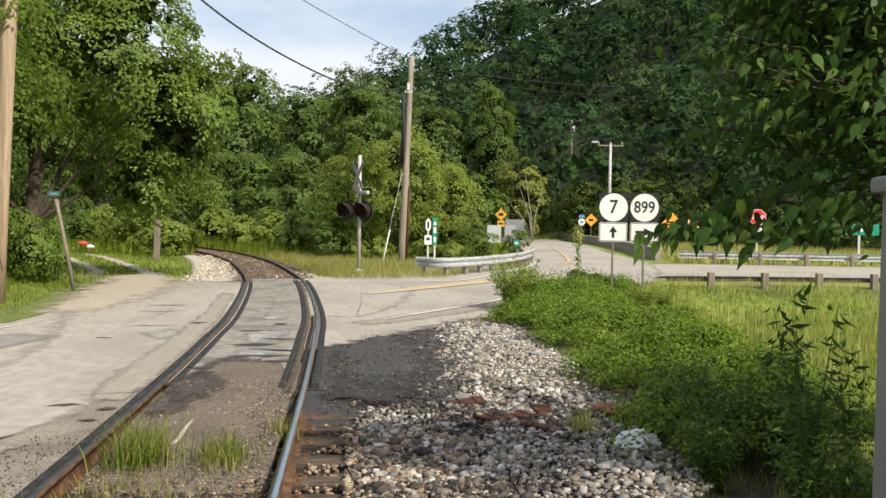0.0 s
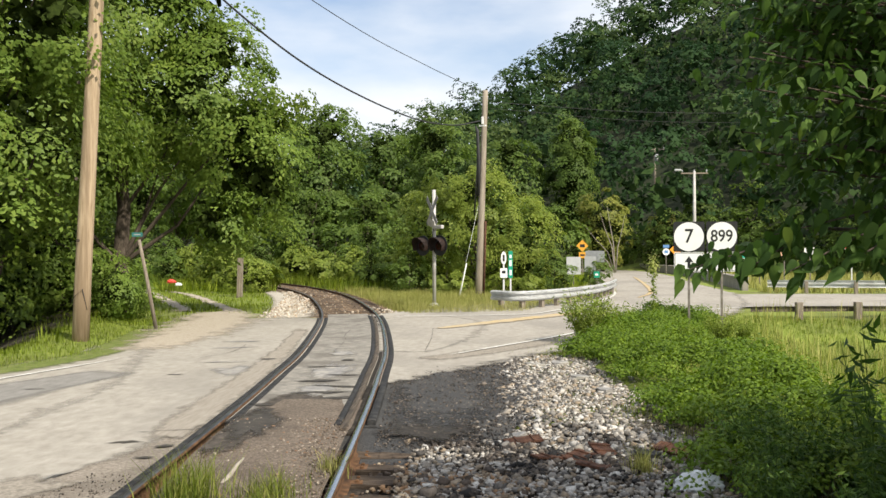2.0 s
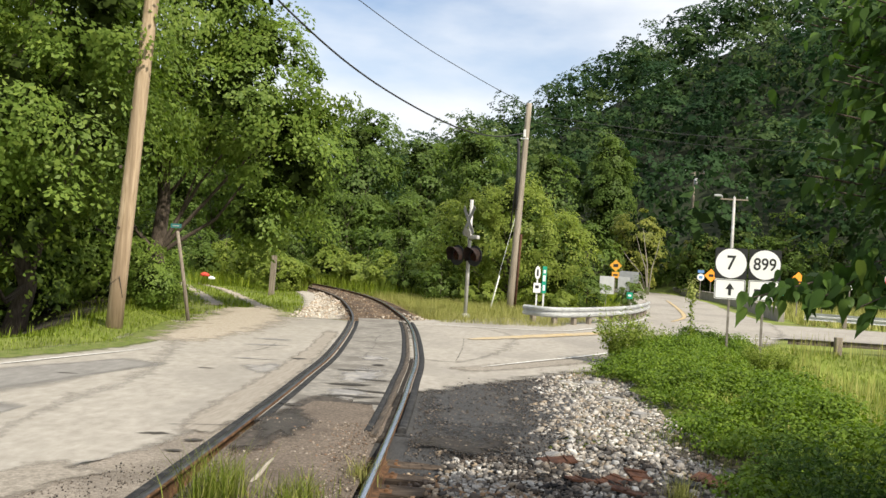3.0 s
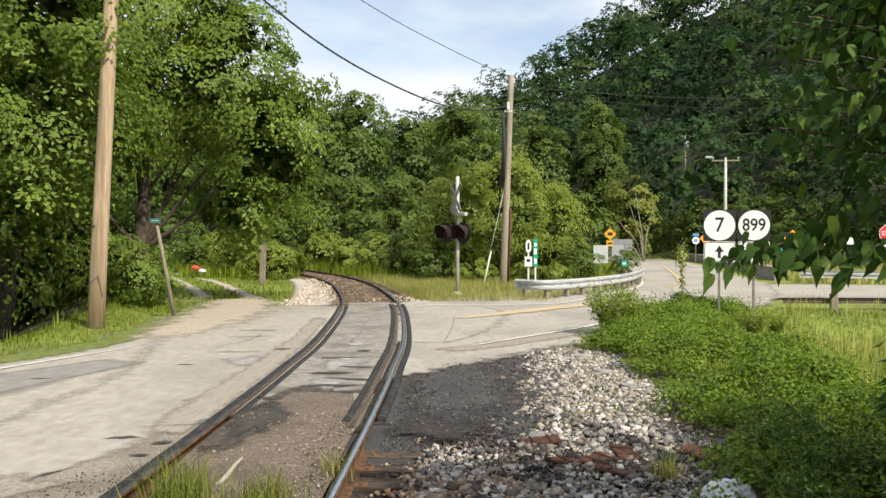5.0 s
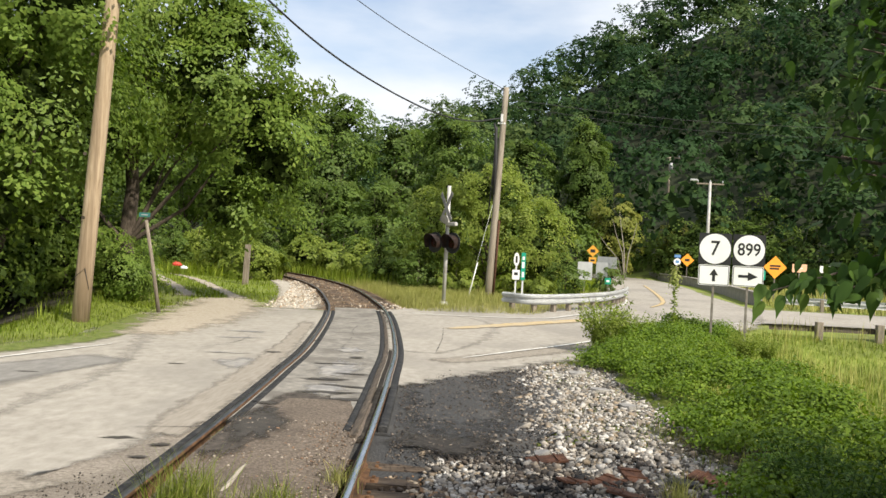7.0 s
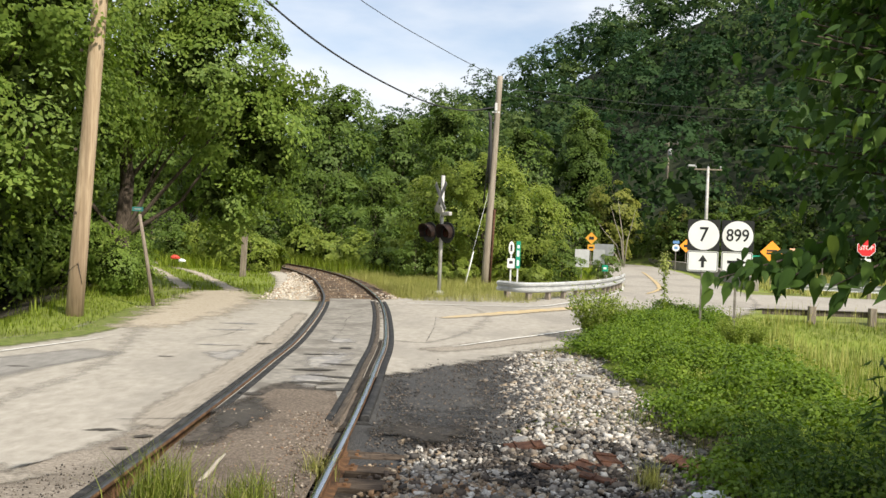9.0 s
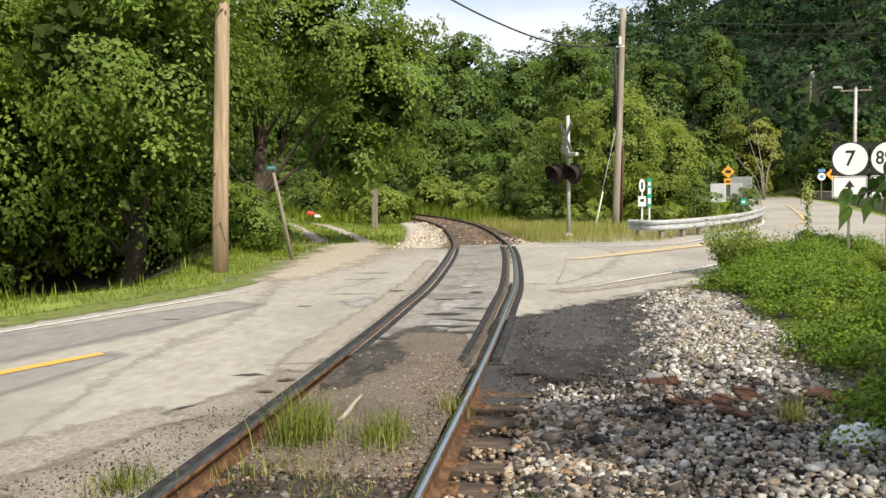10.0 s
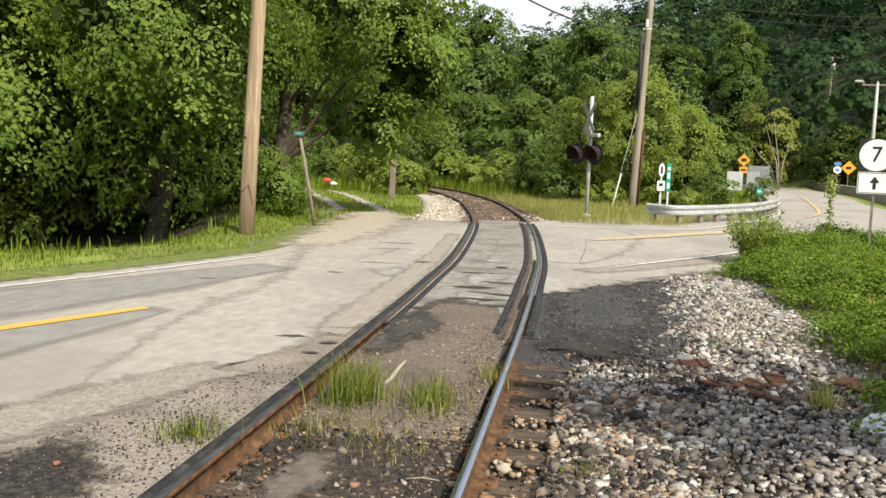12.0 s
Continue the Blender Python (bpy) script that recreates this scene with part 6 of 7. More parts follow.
# ---- guardrails, bridge wall ----
def guardrail(pts, z, label, spacing=1.9, n=60, post_m=None, wood=False):
    p = spline(pts, n)
    t = thing("guardrail", Matrix(), label, "guardrail", "guardrails")
    tn = np.gradient(p, axis=0)
    tn /= np.linalg.norm(tn, axis=1)[:, None]
    nr = np.stack([tn[:, 1], -tn[:, 0]], 1)
    sec = [(0.0, -0.155), (0.02, -0.15), (0.075, -0.11), (0.075, -0.06), (0.02, -0.02), (0.02, 0.02), (0.075, 0.06), (0.075, 0.11), (0.02, 0.15), (0.0, 0.155)]
    if wood:
        sec = [(0.0, -0.07), (0.06, -0.07), (0.06, 0.07), (0.0, 0.07)]
    bm = bmesh.new()
    rows = [[bm.verts.new((*(p[k] + nr[k] * u), z + v)) for u, v in sec] for k in range(n)]
    for a, b in zip(rows, rows[1:]):
        for k in range(len(sec) - 1):
            f = bm.faces.new((a[k], a[k + 1], b[k + 1], b[k]))
    bmesh.ops.solidify(bm, geom=list(bm.faces), thickness=0.005)
    part("beam", bm, M_GREYWOOD if wood else M_GALV, t)
    length = np.concatenate([[0], np.cumsum(np.linalg.norm(np.diff(p, axis=0), axis=1))])
    for s in np.arange(0.3, length[-1], spacing):
        x, y = np.interp(s, length, p[:, 0]), np.interp(s, length, p[:, 1])
        k = int(np.argmin(np.abs(length - s)))
        a = math.atan2(tn[k, 1], tn[k, 0])
        g = gz(x, y) - 0.15
        bm = bmesh.new()
        w = 0.17 if wood else 0.14
        box(bm, (0, -0.09, (z + (0.2 if wood else 0.12) + g) / 2), (w, w, z + (0.2 if wood else 0.12) - g), bevel=0.012)
        o = part("post", bm, post_m or M_GREYWOOD, t)
        o.matrix_basis = pose(x, y, 0, 0, 0, math.degrees(a) + (180 if not wood else 180))


guardrail([(0.0, 27.2), (0.9, 26.6), (2.2, 28.2), (3.7, 31.2), (4.75, 34.8), (5.2, 37)], 0.36, "galvanised steel guardrail on wooden posts by the bend", 0.95)
guardrail([(30, 22.5), (20, 24.6), (12, 24.9), (7.2, 24.6)], 0.10, "weathered wooden guardrail between meadow and side road", 1.65, wood=True)
guardrail([(34, 33.5), (24, 35.4), (16, 36.4), (11.6, 37.2)], 0.30, "galvanised guardrail on the far side of the side road", 1.9)
wall = thing("bridge_parapet", Matrix(), "stained concrete bridge parapet beside the far road", "parapet wall")
pw = spline([(11.2, 39.0), (12.0, 46), (12.9, 54), (13.4, 64), (12.6, 74)], 24)
for k in range(23):
    a, b = pw[k], pw[k + 1]
    d = b - a
    bm = bmesh.new()
    L = float(np.hypot(*d))
    box(bm, (0, 0, 0.15), (L - 0.03, 0.26, 0.56), bevel=0.02)
    box(bm, (0, 0, 0.46), (L - 0.02, 0.34, 0.08), bevel=0.015)
    o = part("wall_panel", bm, M_CONC, wall)
    o.matrix_basis = pose(*((a + b) / 2), 0, 0, 0, math.degrees(math.atan2(d[1], d[0])))

# ---- posts by the drive ----
bm = bmesh.new()
box(bm, (0, 0, 0.68), (0.2, 0.2, 1.75), bevel=0.02)
for v in bm.verts:
    v.co.x += 0.03 * (v.co.z - 0.5) + 0.012 * noise.noise(v.co * 4)
    if v.co.z > 1.4:
        v.co.z += 0.1 * v.co.x
solo("timber_post", bm, M_GREYWOOD, "short weathered timber post beside the track", "post", m=pose(-9.94, 33.4, -0.02))
sp = thing("street_name_sign", pose(-7.83, 20.0, 0.05), "leaning post with a small green street name blade", "street sign")
bm = bmesh.new()
tube(bm, [(0, 0, -0.1), (-0.2, 0, 1.0), (-0.4, 0, 2.0)], [0.05, 0.045, 0.04], 8)
part("post", bm, M_GREYWOOD, sp)
bm = bmesh.new()
prism(bm, [(a - 0.42, b + 2.12) for a, b in rounded(0.26, 0.10, 0.015)], -0.06, -0.055)
blade = part("blade", bm, M_TEAL, sp)
bm = bmesh.new()
box(bm, (-0.42, -0.063, 2.12), (0.16, 0.003, 0.022))
part("text_bar", bm, M_SIGNBACK, blade)

# ---- equipment cabinet ----
cabinet = thing("signal_cabinet", pose(1.68, 3.5, -0.22, 0, 0, -14), "tall grey painted steel railway equipment cabinet", "equipment cabinet")
bm = bmesh.new()
box(bm, (0.42, 0.3, 1.12), (0.84, 0.6, 2.04), bevel=0.012)
part("body", bm, M_CAB, cabinet)
bm = bmesh.new()
box(bm, (0.42, 0.3, 2.18), (0.92, 0.7, 0.07), bevel=0.02)
part("roof_cap", bm, M_CAB, cabinet)
bm = bmesh.new()
box(bm, (0.42, -0.012, 1.12), (0.74, 0.02, 1.9), bevel=0.008)
door = part("door", bm, M_CAB, cabinet)
for z in (0.95, 1.52, 2.08):
    bm = bmesh.new()
    box(bm, (0.03, -0.035, z), (0.045, 0.05, 0.10), bevel=0.008)
    box(bm, (0.005, -0.02, z - 0.05), (0.03, 0.04, 0.05), bevel=0.006)
    part("hinge", bm, M_GALV, door)
bm = bmesh.new()
box(bm, (0.7, -0.045, 1.1), (0.05, 0.05, 0.2), bevel=0.01)
part("handle", bm, M_GALV, door)
for x in (0.08, 0.76):
    for y in (0.08, 0.52):
        bm = bmesh.new()
        box(bm, (x, y, 0.03), (0.09, 0.09, 0.2), bevel=0.006)
        part("leg", bm, M_GALV, cabinet)


# ---- near maple branches ----
def lobed_leaves(p, nrm, tip, size, r):
    """Drooping pointed oval leaves as fans."""
    ang = np.radians([0, 12, 26, 44, 66, 95, 130, 180, 230, 265, 294, 316, 334, 348])
    rad = np.array([1.1, 0.74, 0.60, 0.55, 0.48, 0.42, 0.36, 0.25, 0.36, 0.42, 0.48, 0.55, 0.60, 0.74])
    n, k = len(p), len(ang)
    t = unit(tip)
    b = unit(np.cross(nrm, t))
    nn = np.cross(t, b)
    s = (size * r.uniform(0.6, 1.25, n))[:, None, None]
    u, v = rad * np.cos(ang), rad * np.sin(ang) * 0.66
    curl = r.uniform(0.05, 0.35, (n, 1, 1))
    co = p[:, None] + s * (u[None, :, None] * t[:, None] + v[None, :, None] * b[:, None] - nn[:, None] * ((u ** 2 * 0.5 + np.abs(v) * 0.6)[None, :, None] * curl))
    co = np.concatenate([p[:, None], co], 1)
    i = np.arange(n)[:, None, None] * (k + 1)
    f = np.stack([np.zeros(k, int), 1 + np.arange(k), 1 + (np.arange(k) + 1) % k], -1)[None]
    return co.reshape(-1, 3), (i + f).reshape(-1, 3)


def near_maple():
    r = np.random.default_rng(55)
    base = Vector((4.3, 5.6, gz(4.3, 5.6)))
    t = thing("maple_tree", Matrix.Translation(base), "overhanging maple with broad drooping leaves beside the cabinet", "tree")
    bm = bmesh.new()
    tube(bm, [(0, 0, -0.2), (-0.1, 0, 1.5), (-0.05, 0.1, 3.2), (0.1, 0.2, 5.2)], [0.13, 0.11, 0.08, 0.03], 10)
    pts, nrm, tips = [], [], []
    twigs = []
    ends = [(1.45, 5.4, 2.74), (1.52, 5.2, 2.9), (1.48, 5.4, 2.45), (1.9, 4.9, 2.6), (2.1, 4.8, 3.0), (2.4, 5.0, 2.2), (2.6, 5.5, 1.9), (2.5, 5.2, 3.3)]
    for _ in range(70):
        xe = r.uniform(1.55, 2.6)
        ends.append((xe, r.uniform(4.9 if xe < 1.9 else 4.4, 5.8), r.uniform(2.3 if xe < 2.3 else 1.8, 3.5)))
    for _ in range(26):
        ends.append((r.uniform(1.42, 1.95), r.uniform(5.0, 5.7), r.uniform(2.25, 3.3)))
    ends += [(1.4, 5.3, 3.35), (1.6, 5.1, 3.5), (1.35, 5.5, 3.2)]
    for _ in range(52):
        a = r.uniform(0, 6.28)
        ends.append((4.2 + 1.7 * math.cos(a) * r.uniform(0.3, 1), 5.6 + 1.8 * math.sin(a) * r.uniform(0.3, 1), r.uniform(1.9, 5.2)))
    for e in ends:
        e = np.array(e) - np.array(base)
        s = np.array([0, 0.05, np.clip(e[2] * 0.75, 0.9, 4.2)])
        m1 = s * 0.5 + e * 0.5 + np.array([0, 0, 0.22])
        tube(bm, [s, m1, e], [0.022, 0.012, 0.004], 5, False)
        k = int(r.integers(34, 50))
        q = r.uniform(0.0, 1.0, (k, 1)) ** 0.6
        along = m1 * (1 - q) + e * q if np.linalg.norm(e - m1) < 0.9 else e + (m1 - e) * (1 - q) * 0.9 / np.linalg.norm(e - m1)
        pp = along + r.normal(0, 0.10, (k, 3))
        pts.append(pp)
        nrm.append(unit(np.array([-0.1, -0.45, 1.0]) + r.normal(0, 0.35, (k, 3))))
        d = r.normal(0, 0.7, (k, 3)) + unit(e - s) * 0.5
        d[:, 2] -= 1.1
        tips.append(d)
    # the low twigs that hang in front of the road signs
    big = []
    low = np.array([0, 0, 0.1])
    for s, e, k in (((1.95, 5.6, 2.02), (1.19, 5.4, 1.79), 52), ((1.95, 5.6, 2.02), (1.45, 5.3, 1.78), 46), ((2.4, 5.5, 2.1), (1.68, 5.25, 1.78), 54), ((2.5, 5.4, 2.1), (1.9, 5.15, 1.80), 54), ((2.6, 5.5, 2.05), (2.15, 5.2, 1.82), 44), ((2.6, 5.6, 2.2), (1.65, 5.4, 1.98), 34)):
        s, e = np.array(s) - low - np.array(base), np.array(e) - low - np.array(base)
        tube(bm, [(-0.05, 0.05, float(s[2]) - 0.1), s, e], [0.02, 0.01, 0.003], 5, False)
        q = r.uniform(0.25, 1.0, (k, 1))
        big.append((s + (e - s) * q + r.normal(0, 1, (k, 3)) * np.array([0.05, 0.07, 0.03]), unit(np.array([-0.1, -0.75, 0.75]) + r.normal(0, 0.35, (k, 3))), np.array([-0.25, -0.15, -0.9]) + r.normal(0, 0.38, (k, 3))))
    bp, bn, bt = (np.concatenate(v) for v in zip(*big))
    p, nr, tp = np.concatenate(pts), np.concatenate(nrm), np.concatenate(tips)
    co, f = lobed_leaves(p, nr, tp, 0.074, r)
    co2, f2 = lobed_leaves(bp, bn, bt, 0.09, r)
    co, f = np.concatenate([co, co2]), np.concatenate([f, f2 + len(co)])
    part("trunk", bm, M_BARK, t)
    part("crown", mesh_np("crown", co, f, L_MAPLE), None, t)


near_maple()


# an unseen tree added behind the walker to shade the cabinet and the bank
T = tree_meshes("broadleaf_tree", 11, 0.2, [(0, 0, 7.2, 2.9, 2.6, 2.6), (0.8, 0.6, 9.2, 2.0, 2.0, 1.6), (-0.5, 0.4, 5.4, 2.0, 1.8, 1.4)], 200, 0.6, 60, 0.2, 131, L_NEAR)
place_tree("broadleaf_tree", T, 8.5, 0.9, "unseen leafy broadleaf tree added to shade the railway bank", s=0.85)


# ---- low plants and grass ----
def blades(name, xy, h, w, z, material, label, lean=0.35, far=False, kind="stuff", category="grass", seed=1):
    r = np.random.default_rng(seed)
    n = len(xy)
    a = r.uniform(0, 6.28, n)
    hh = h * r.uniform(0.45, 1.25, n)
    side = np.stack([np.cos(a), np.sin(a), np.zeros(n)], 1) * (w * r.uniform(0.7, 1.3, n))[:, None]
    bend = np.stack([-np.sin(a), np.cos(a), np.zeros(n)], 1) * (hh * lean * r.uniform(-1.2, 1.2, n))[:, None]
    b = np.column_stack([xy, z(xy[:, 0], xy[:, 1]) - 0.02])
    up = np.array([0, 0, 1.0])[None] * hh[:, None]
    mid, tip = b + up * 0.6 + bend * 0.35, b + up + bend
    if far:
        co = np.stack([b - side, b + side, tip], 1).reshape(-1, 3)
        f = np.arange(n)[:, None] * 3 + [[0, 1, 2]]
    else:
        co = np.stack([b - side, b + side, mid - side * 0.75, mid + side * 0.75, tip], 1).reshape(-1, 3)
        i = np.arange(n)[:, None] * 5
        f = np.concatenate([i + [[0, 1, 3]], i + [[0, 3, 2]], i + [[2, 3, 4]]])
    sn = np.repeat(unit(np.array([0, 0, 0.8]) + r.normal(size=(n, 3)) * 0.4), 3 if far else 5, 0)
    return tagged(new(name, mesh_np(name, co, f, material, normals=sn)), label, category, kind=kind)


def left_edge(y):
    return -np.interp(y, [-10, 0, 6.9, 11.3, 15, 19, 23, 30, 45], [15.6, 12.2, 9.35, 7.6, 6.35, 7.7, 8.8, 12.2, 19.5])


def gpatch(n, x0, x1, y0, y1, keep, s=0.7, o=0.0, cut=-0.25):
    p = scatter(n, x0, x1, y0, y1, keep)
    return p[clumpy(p[:, 0], p[:, 1], s, o) > cut]


blades("verge_grass", gpatch(190000, -26, -6, 3, 24, lambda x, y: (x < np.where(y < 15.5, np.interp(y, [-6, 6.94, 8.77, 11.27, 14.9], [-14.6, -9.07, -8.25, -7.29, -6.1]) - 0.42, left_edge(y) + 0.2) + 0.12 * np.sin(y * 2.1) + 0.08 * np.sin(y * 7.3)) & (x > left_edge(y) - np.interp(y, [11.5, 14, 16.5], [10.5, 6.0, 2.1]) - 0.3 * np.sin(y * 2.7)), 0.7, 1, -0.4), 0.10, 0.006, ground_z, L_GRASS, "mown bright green grass on the roadside verge", far=True, seed=3)
blades("verge_weeds", gpatch(9000, -22, -6, 6, 24, lambda x, y: (x < left_edge(y) - 1.5) & (x > left_edge(y) - np.interp(y, [11.5, 14.5], [5.5, 2.3])), 0.6, 5, 0.0), 0.30, 0.010, ground_z, L_GRASS, "taller weeds along the trees", seed=4)
blades("drive_grass", gpatch(42000, -24, -5.5, 21, 50, lambda x, y: (x < track_x(y) - 2.3) & (x > left_edge(y) - 4.0) & ~((np.abs(x + 7.0) < 1.3) & (y < 24.5)) & (np.abs(np.abs(x - np.interp(y, [26, 30, 35, 40, 46], [-8.6, -10.6, -13.2, -16.5, -21])) - 0.75) > 0.22), 0.5, 2, -0.5), 0.16, 0.014, ground_z, L_GRASS, "rough grass along the drive", far=True, seed=5)
blades("crossing_grass", gpatch(110000, -10, 5.2, 24.2, 40, lambda x, y: (x > track_x(y) + 1.35 + 0.5 * np.exp(-(y - 24) * 0.4)) & (y > np.interp(x, [-4, 0.9, 1.8, 3.4, 4.9], [24.2, 25.6, 28.2, 31.6, 36.5])), 0.6, 3, -0.5), 0.28, 0.006, ground_z, L_STRAW, "tall straw-green grass around the crossing signal", far=True, seed=6)
blades("curve_grass", gpatch(50000, -30, -3, 38, 62, lambda x, y: (np.abs(x - track_x(y)) > 1.5) & (np.abs(x - track_x(y)) < 7), 0.4, 3, -0.5), 0.6, 0.02, ground_z, L_GRASS, "tall weeds along the railway curve", far=True, seed=16)
blades("meadow_grass", gpatch(110000, 2.2, 19, 6.5, 24.6, lambda x, y: (x > bank_edge(y) + 1.0) & (x < 5 + 0.75 * y), 0.6, 4, -0.6), 0.16, 0.008, ground_z, L_MEADOW, "bright yellow-green meadow grass", far=True, seed=7)
blades("meadow_stalks", gpatch(9000, 3.5, 19, 14, 24.8, lambda x, y: (x > bank_edge(y) + 1.2) & (x < 5 + 0.75 * y), 0.5, 9, -0.1), 0.55, 0.006, ground_z, L_STRAW, "tall seeding grass by the guardrail", seed=8)
blades("far_verge_grass", gpatch(26000, 5, 34, 34, 62, lambda x, y: (y > 36.5 + 0.0 * x) & (x > np.interp(y, [34, 40, 64], [11, 11.8, 14])), 0.3, 3, -0.6), 0.4, 0.025, ground_z, L_STRAW, "rough grass beyond the side road", far=True, seed=9)
blades("bend_grass", gpatch(9000, -2, 7, 36, 58, lambda x, y: (x < np.interp(y, [36, 46, 58], [3.4, 5.0, 6.3])) & (x > -1), 0.4, 3, -0.6), 0.4, 0.02, ground_z, L_GRASS, "rough grass inside the bend", far=True, seed=10)


def tuft(x, y, n, h, spread, z, label, material=None, seed=0):
    r = np.random.default_rng(seed)
    n = int(n * 1.5)
    p = np.column_stack([x + r.normal(0, spread, n), y + r.normal(0, spread * 1.1, n)])
    return blades("grass_tuft", p, h, 0.003, lambda a, b: np.full(len(a), z), L_TUFT if material is not L_STRAW else L_STRAW, label, 0.85, kind="stuff", category="grass tuft", seed=seed)


for i, (x, y, n, h, s, z, m) in enumerate(((-2.24, 6.95, 420, 0.40, 0.12, -0.17, L_GRASS), (-1.62, 7.0, 320, 0.28, 0.13, -0.17, L_GRASS), (-1.95, 6.35, 200, 0.16, 0.2, -0.19, L_STRAW), (-2.35, 6.3, 140, 0.15, 0.12, -0.19, L_STRAW),
                                         (-2.85, 5.6, 190, 0.16, 0.12, -0.05, L_GRASS), (-1.35, 4.75, 150, 0.22, 0.07, -0.2, L_GRASS), (-1.75, 4.85, 130, 0.12, 0.12, -0.2, L_GRASS), (-1.28, 7.75, 110, 0.2, 0.06, -0.12, L_STRAW), (-0.35, 5.9, 90, 0.12, 0.08, -0.13, L_GRASS),
                                         (1.35, 7.9, 120, 0.26, 0.06, -0.12, L_STRAW), (-1.6, 6.0, 110, 0.13, 0.16, -0.19, L_STRAW), (-0.75, 5.0, 70, 0.12, 0.1, -0.18, L_GRASS), (1.75, 10.4, 260, 0.12, 0.22, -0.1, L_GRASS), (1.2, 15.6, 200, 0.12, 0.3, -0.08, L_GRASS))):
    tuft(x, y, n, h, s, z, "tuft of green and straw-coloured grass in the gravel", m, 60 + i)


def bank_height(x, y):
    q = (x - bank_edge(y)) / 1.9
    return (0.08 + 0.28 * np.clip(1 - (q - 0.55) ** 2 * 1.5, 0, 1)) * np.interp(y, [5, 8, 14, 17, 19, 21.5], [0.9, 0.8, 0.75, 0.7, 1.0, 0.35])


def bank_soil():
    xs, ys = np.linspace(1.15, 4.6, 30), np.linspace(2.6, 10.5, 60)
    X, Y = np.meshgrid(xs, ys)
    X = X + (bank_edge(Y) - 1.5) * 0.6
    Z = ground_z(X, Y) + 0.03 + 0.03 * np.sin(X * 5) * np.sin(Y * 4)
    i = np.arange(59)[:, None] * 30 + np.arange(29)[None, :]
    f = np.stack([i, i + 1, i + 31, i + 30], -1).reshape(-1, 4)
    rim = np.maximum(np.abs(np.linspace(-1, 1, 30))[None, :] ** 2, np.abs(np.linspace(-1, 1, 60))[:, None] ** 4)
    m = soft(mat("leafy_bank_soil", [(0.035, 0.03, 0.022), (0.065, 0.055, 0.038), (0.11, 0.095, 0.065)], 9, 0.95, bump=0.9, bump_scale=40, big=0.4, big_col=(0.06, 0.08, 0.025), big_scale=1.2), 4, 0.6)
    surface("bank_soil", set_rim(mesh_np("bank_soil", np.stack([X, Y, Z], -1).reshape(-1, 3), f, m, True), rim.ravel()), "dark leafy soil on the shaded bank", "soil")


bank_soil()
blades("bank_grass", gpatch(5200, 1.3, 4.4, 4.2, 9.5, lambda x, y: x > bank_edge(y) - 0.2, 1.6, 7, -0.05), 0.17, 0.004, lambda x, y: ground_z(x, y) + 0.03, L_TUFT, "thin grass and weeds on the shaded bank", 0.7, seed=31)


def shaded_hollow_soil():
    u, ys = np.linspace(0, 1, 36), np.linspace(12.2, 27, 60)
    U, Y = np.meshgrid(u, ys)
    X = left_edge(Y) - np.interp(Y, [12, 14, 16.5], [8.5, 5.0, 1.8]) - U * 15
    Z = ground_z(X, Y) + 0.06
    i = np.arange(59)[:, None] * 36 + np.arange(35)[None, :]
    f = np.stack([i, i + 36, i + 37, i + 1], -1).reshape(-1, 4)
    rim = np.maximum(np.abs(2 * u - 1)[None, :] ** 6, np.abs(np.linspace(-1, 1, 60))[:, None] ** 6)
    # Soil colour kept near black to paint in the shade under the crowns.
    m = soft(mat("shade_dark_soil", [(0.022, 0.019, 0.013), (0.042, 0.035, 0.023), (0.075, 0.062, 0.04)], 7, 0.95, bump=0.9, bump_scale=30, big=0.35, big_col=(0.03, 0.045, 0.014), big_scale=0.8), 1.5, 0.5)
    surface("shaded_hollow_soil", set_rim(mesh_np("shaded_hollow_soil", np.stack([X, Y, Z], -1).reshape(-1, 3), f, m, True), rim.ravel()), "bare soil in the hollow under the trees, coloured dark as shade", "soil")


shaded_hollow_soil()


def vines():
    r = np.random.default_rng(91)
    p = scatter(2850, 1.2, 6.6, 6.9, 21.0, lambda x, y: (x > bank_edge(y) + 0.25 * np.sin(y * 2.3)) & (x < bank_edge(y) + 1.9 + 0.5 * np.sin(y * 1.1)))
    x, y = p[:, 0], p[:, 1]
    bump = 1 + 1.0 * clumpy(x, y, 1.1, 6) + 0.6 * clumpy(x, y, 3.0, 2)
    z = ground_z(x, y) + 0.35 * np.clip((x - bank_edge(y)) / 1.5, 0, 1) + bank_height(x, y) * bump
    P, nr = clump_points(np.column_stack([x, y, z]), 0.19 * np.exp(r.normal(0, 0.35, len(x))), 96, r, 0.75)
    co, f = leaf_quads(P, nr, 0.042, 0.8, 0.1, r)
    tagged(new("bank_vines", mesh_np("bank_vines", co, f, L_VINE, normals=soft_normals(nr, nr, r))), "dense mat of bright leafy vines on the bank", "vines", kind="stuff")


vines()


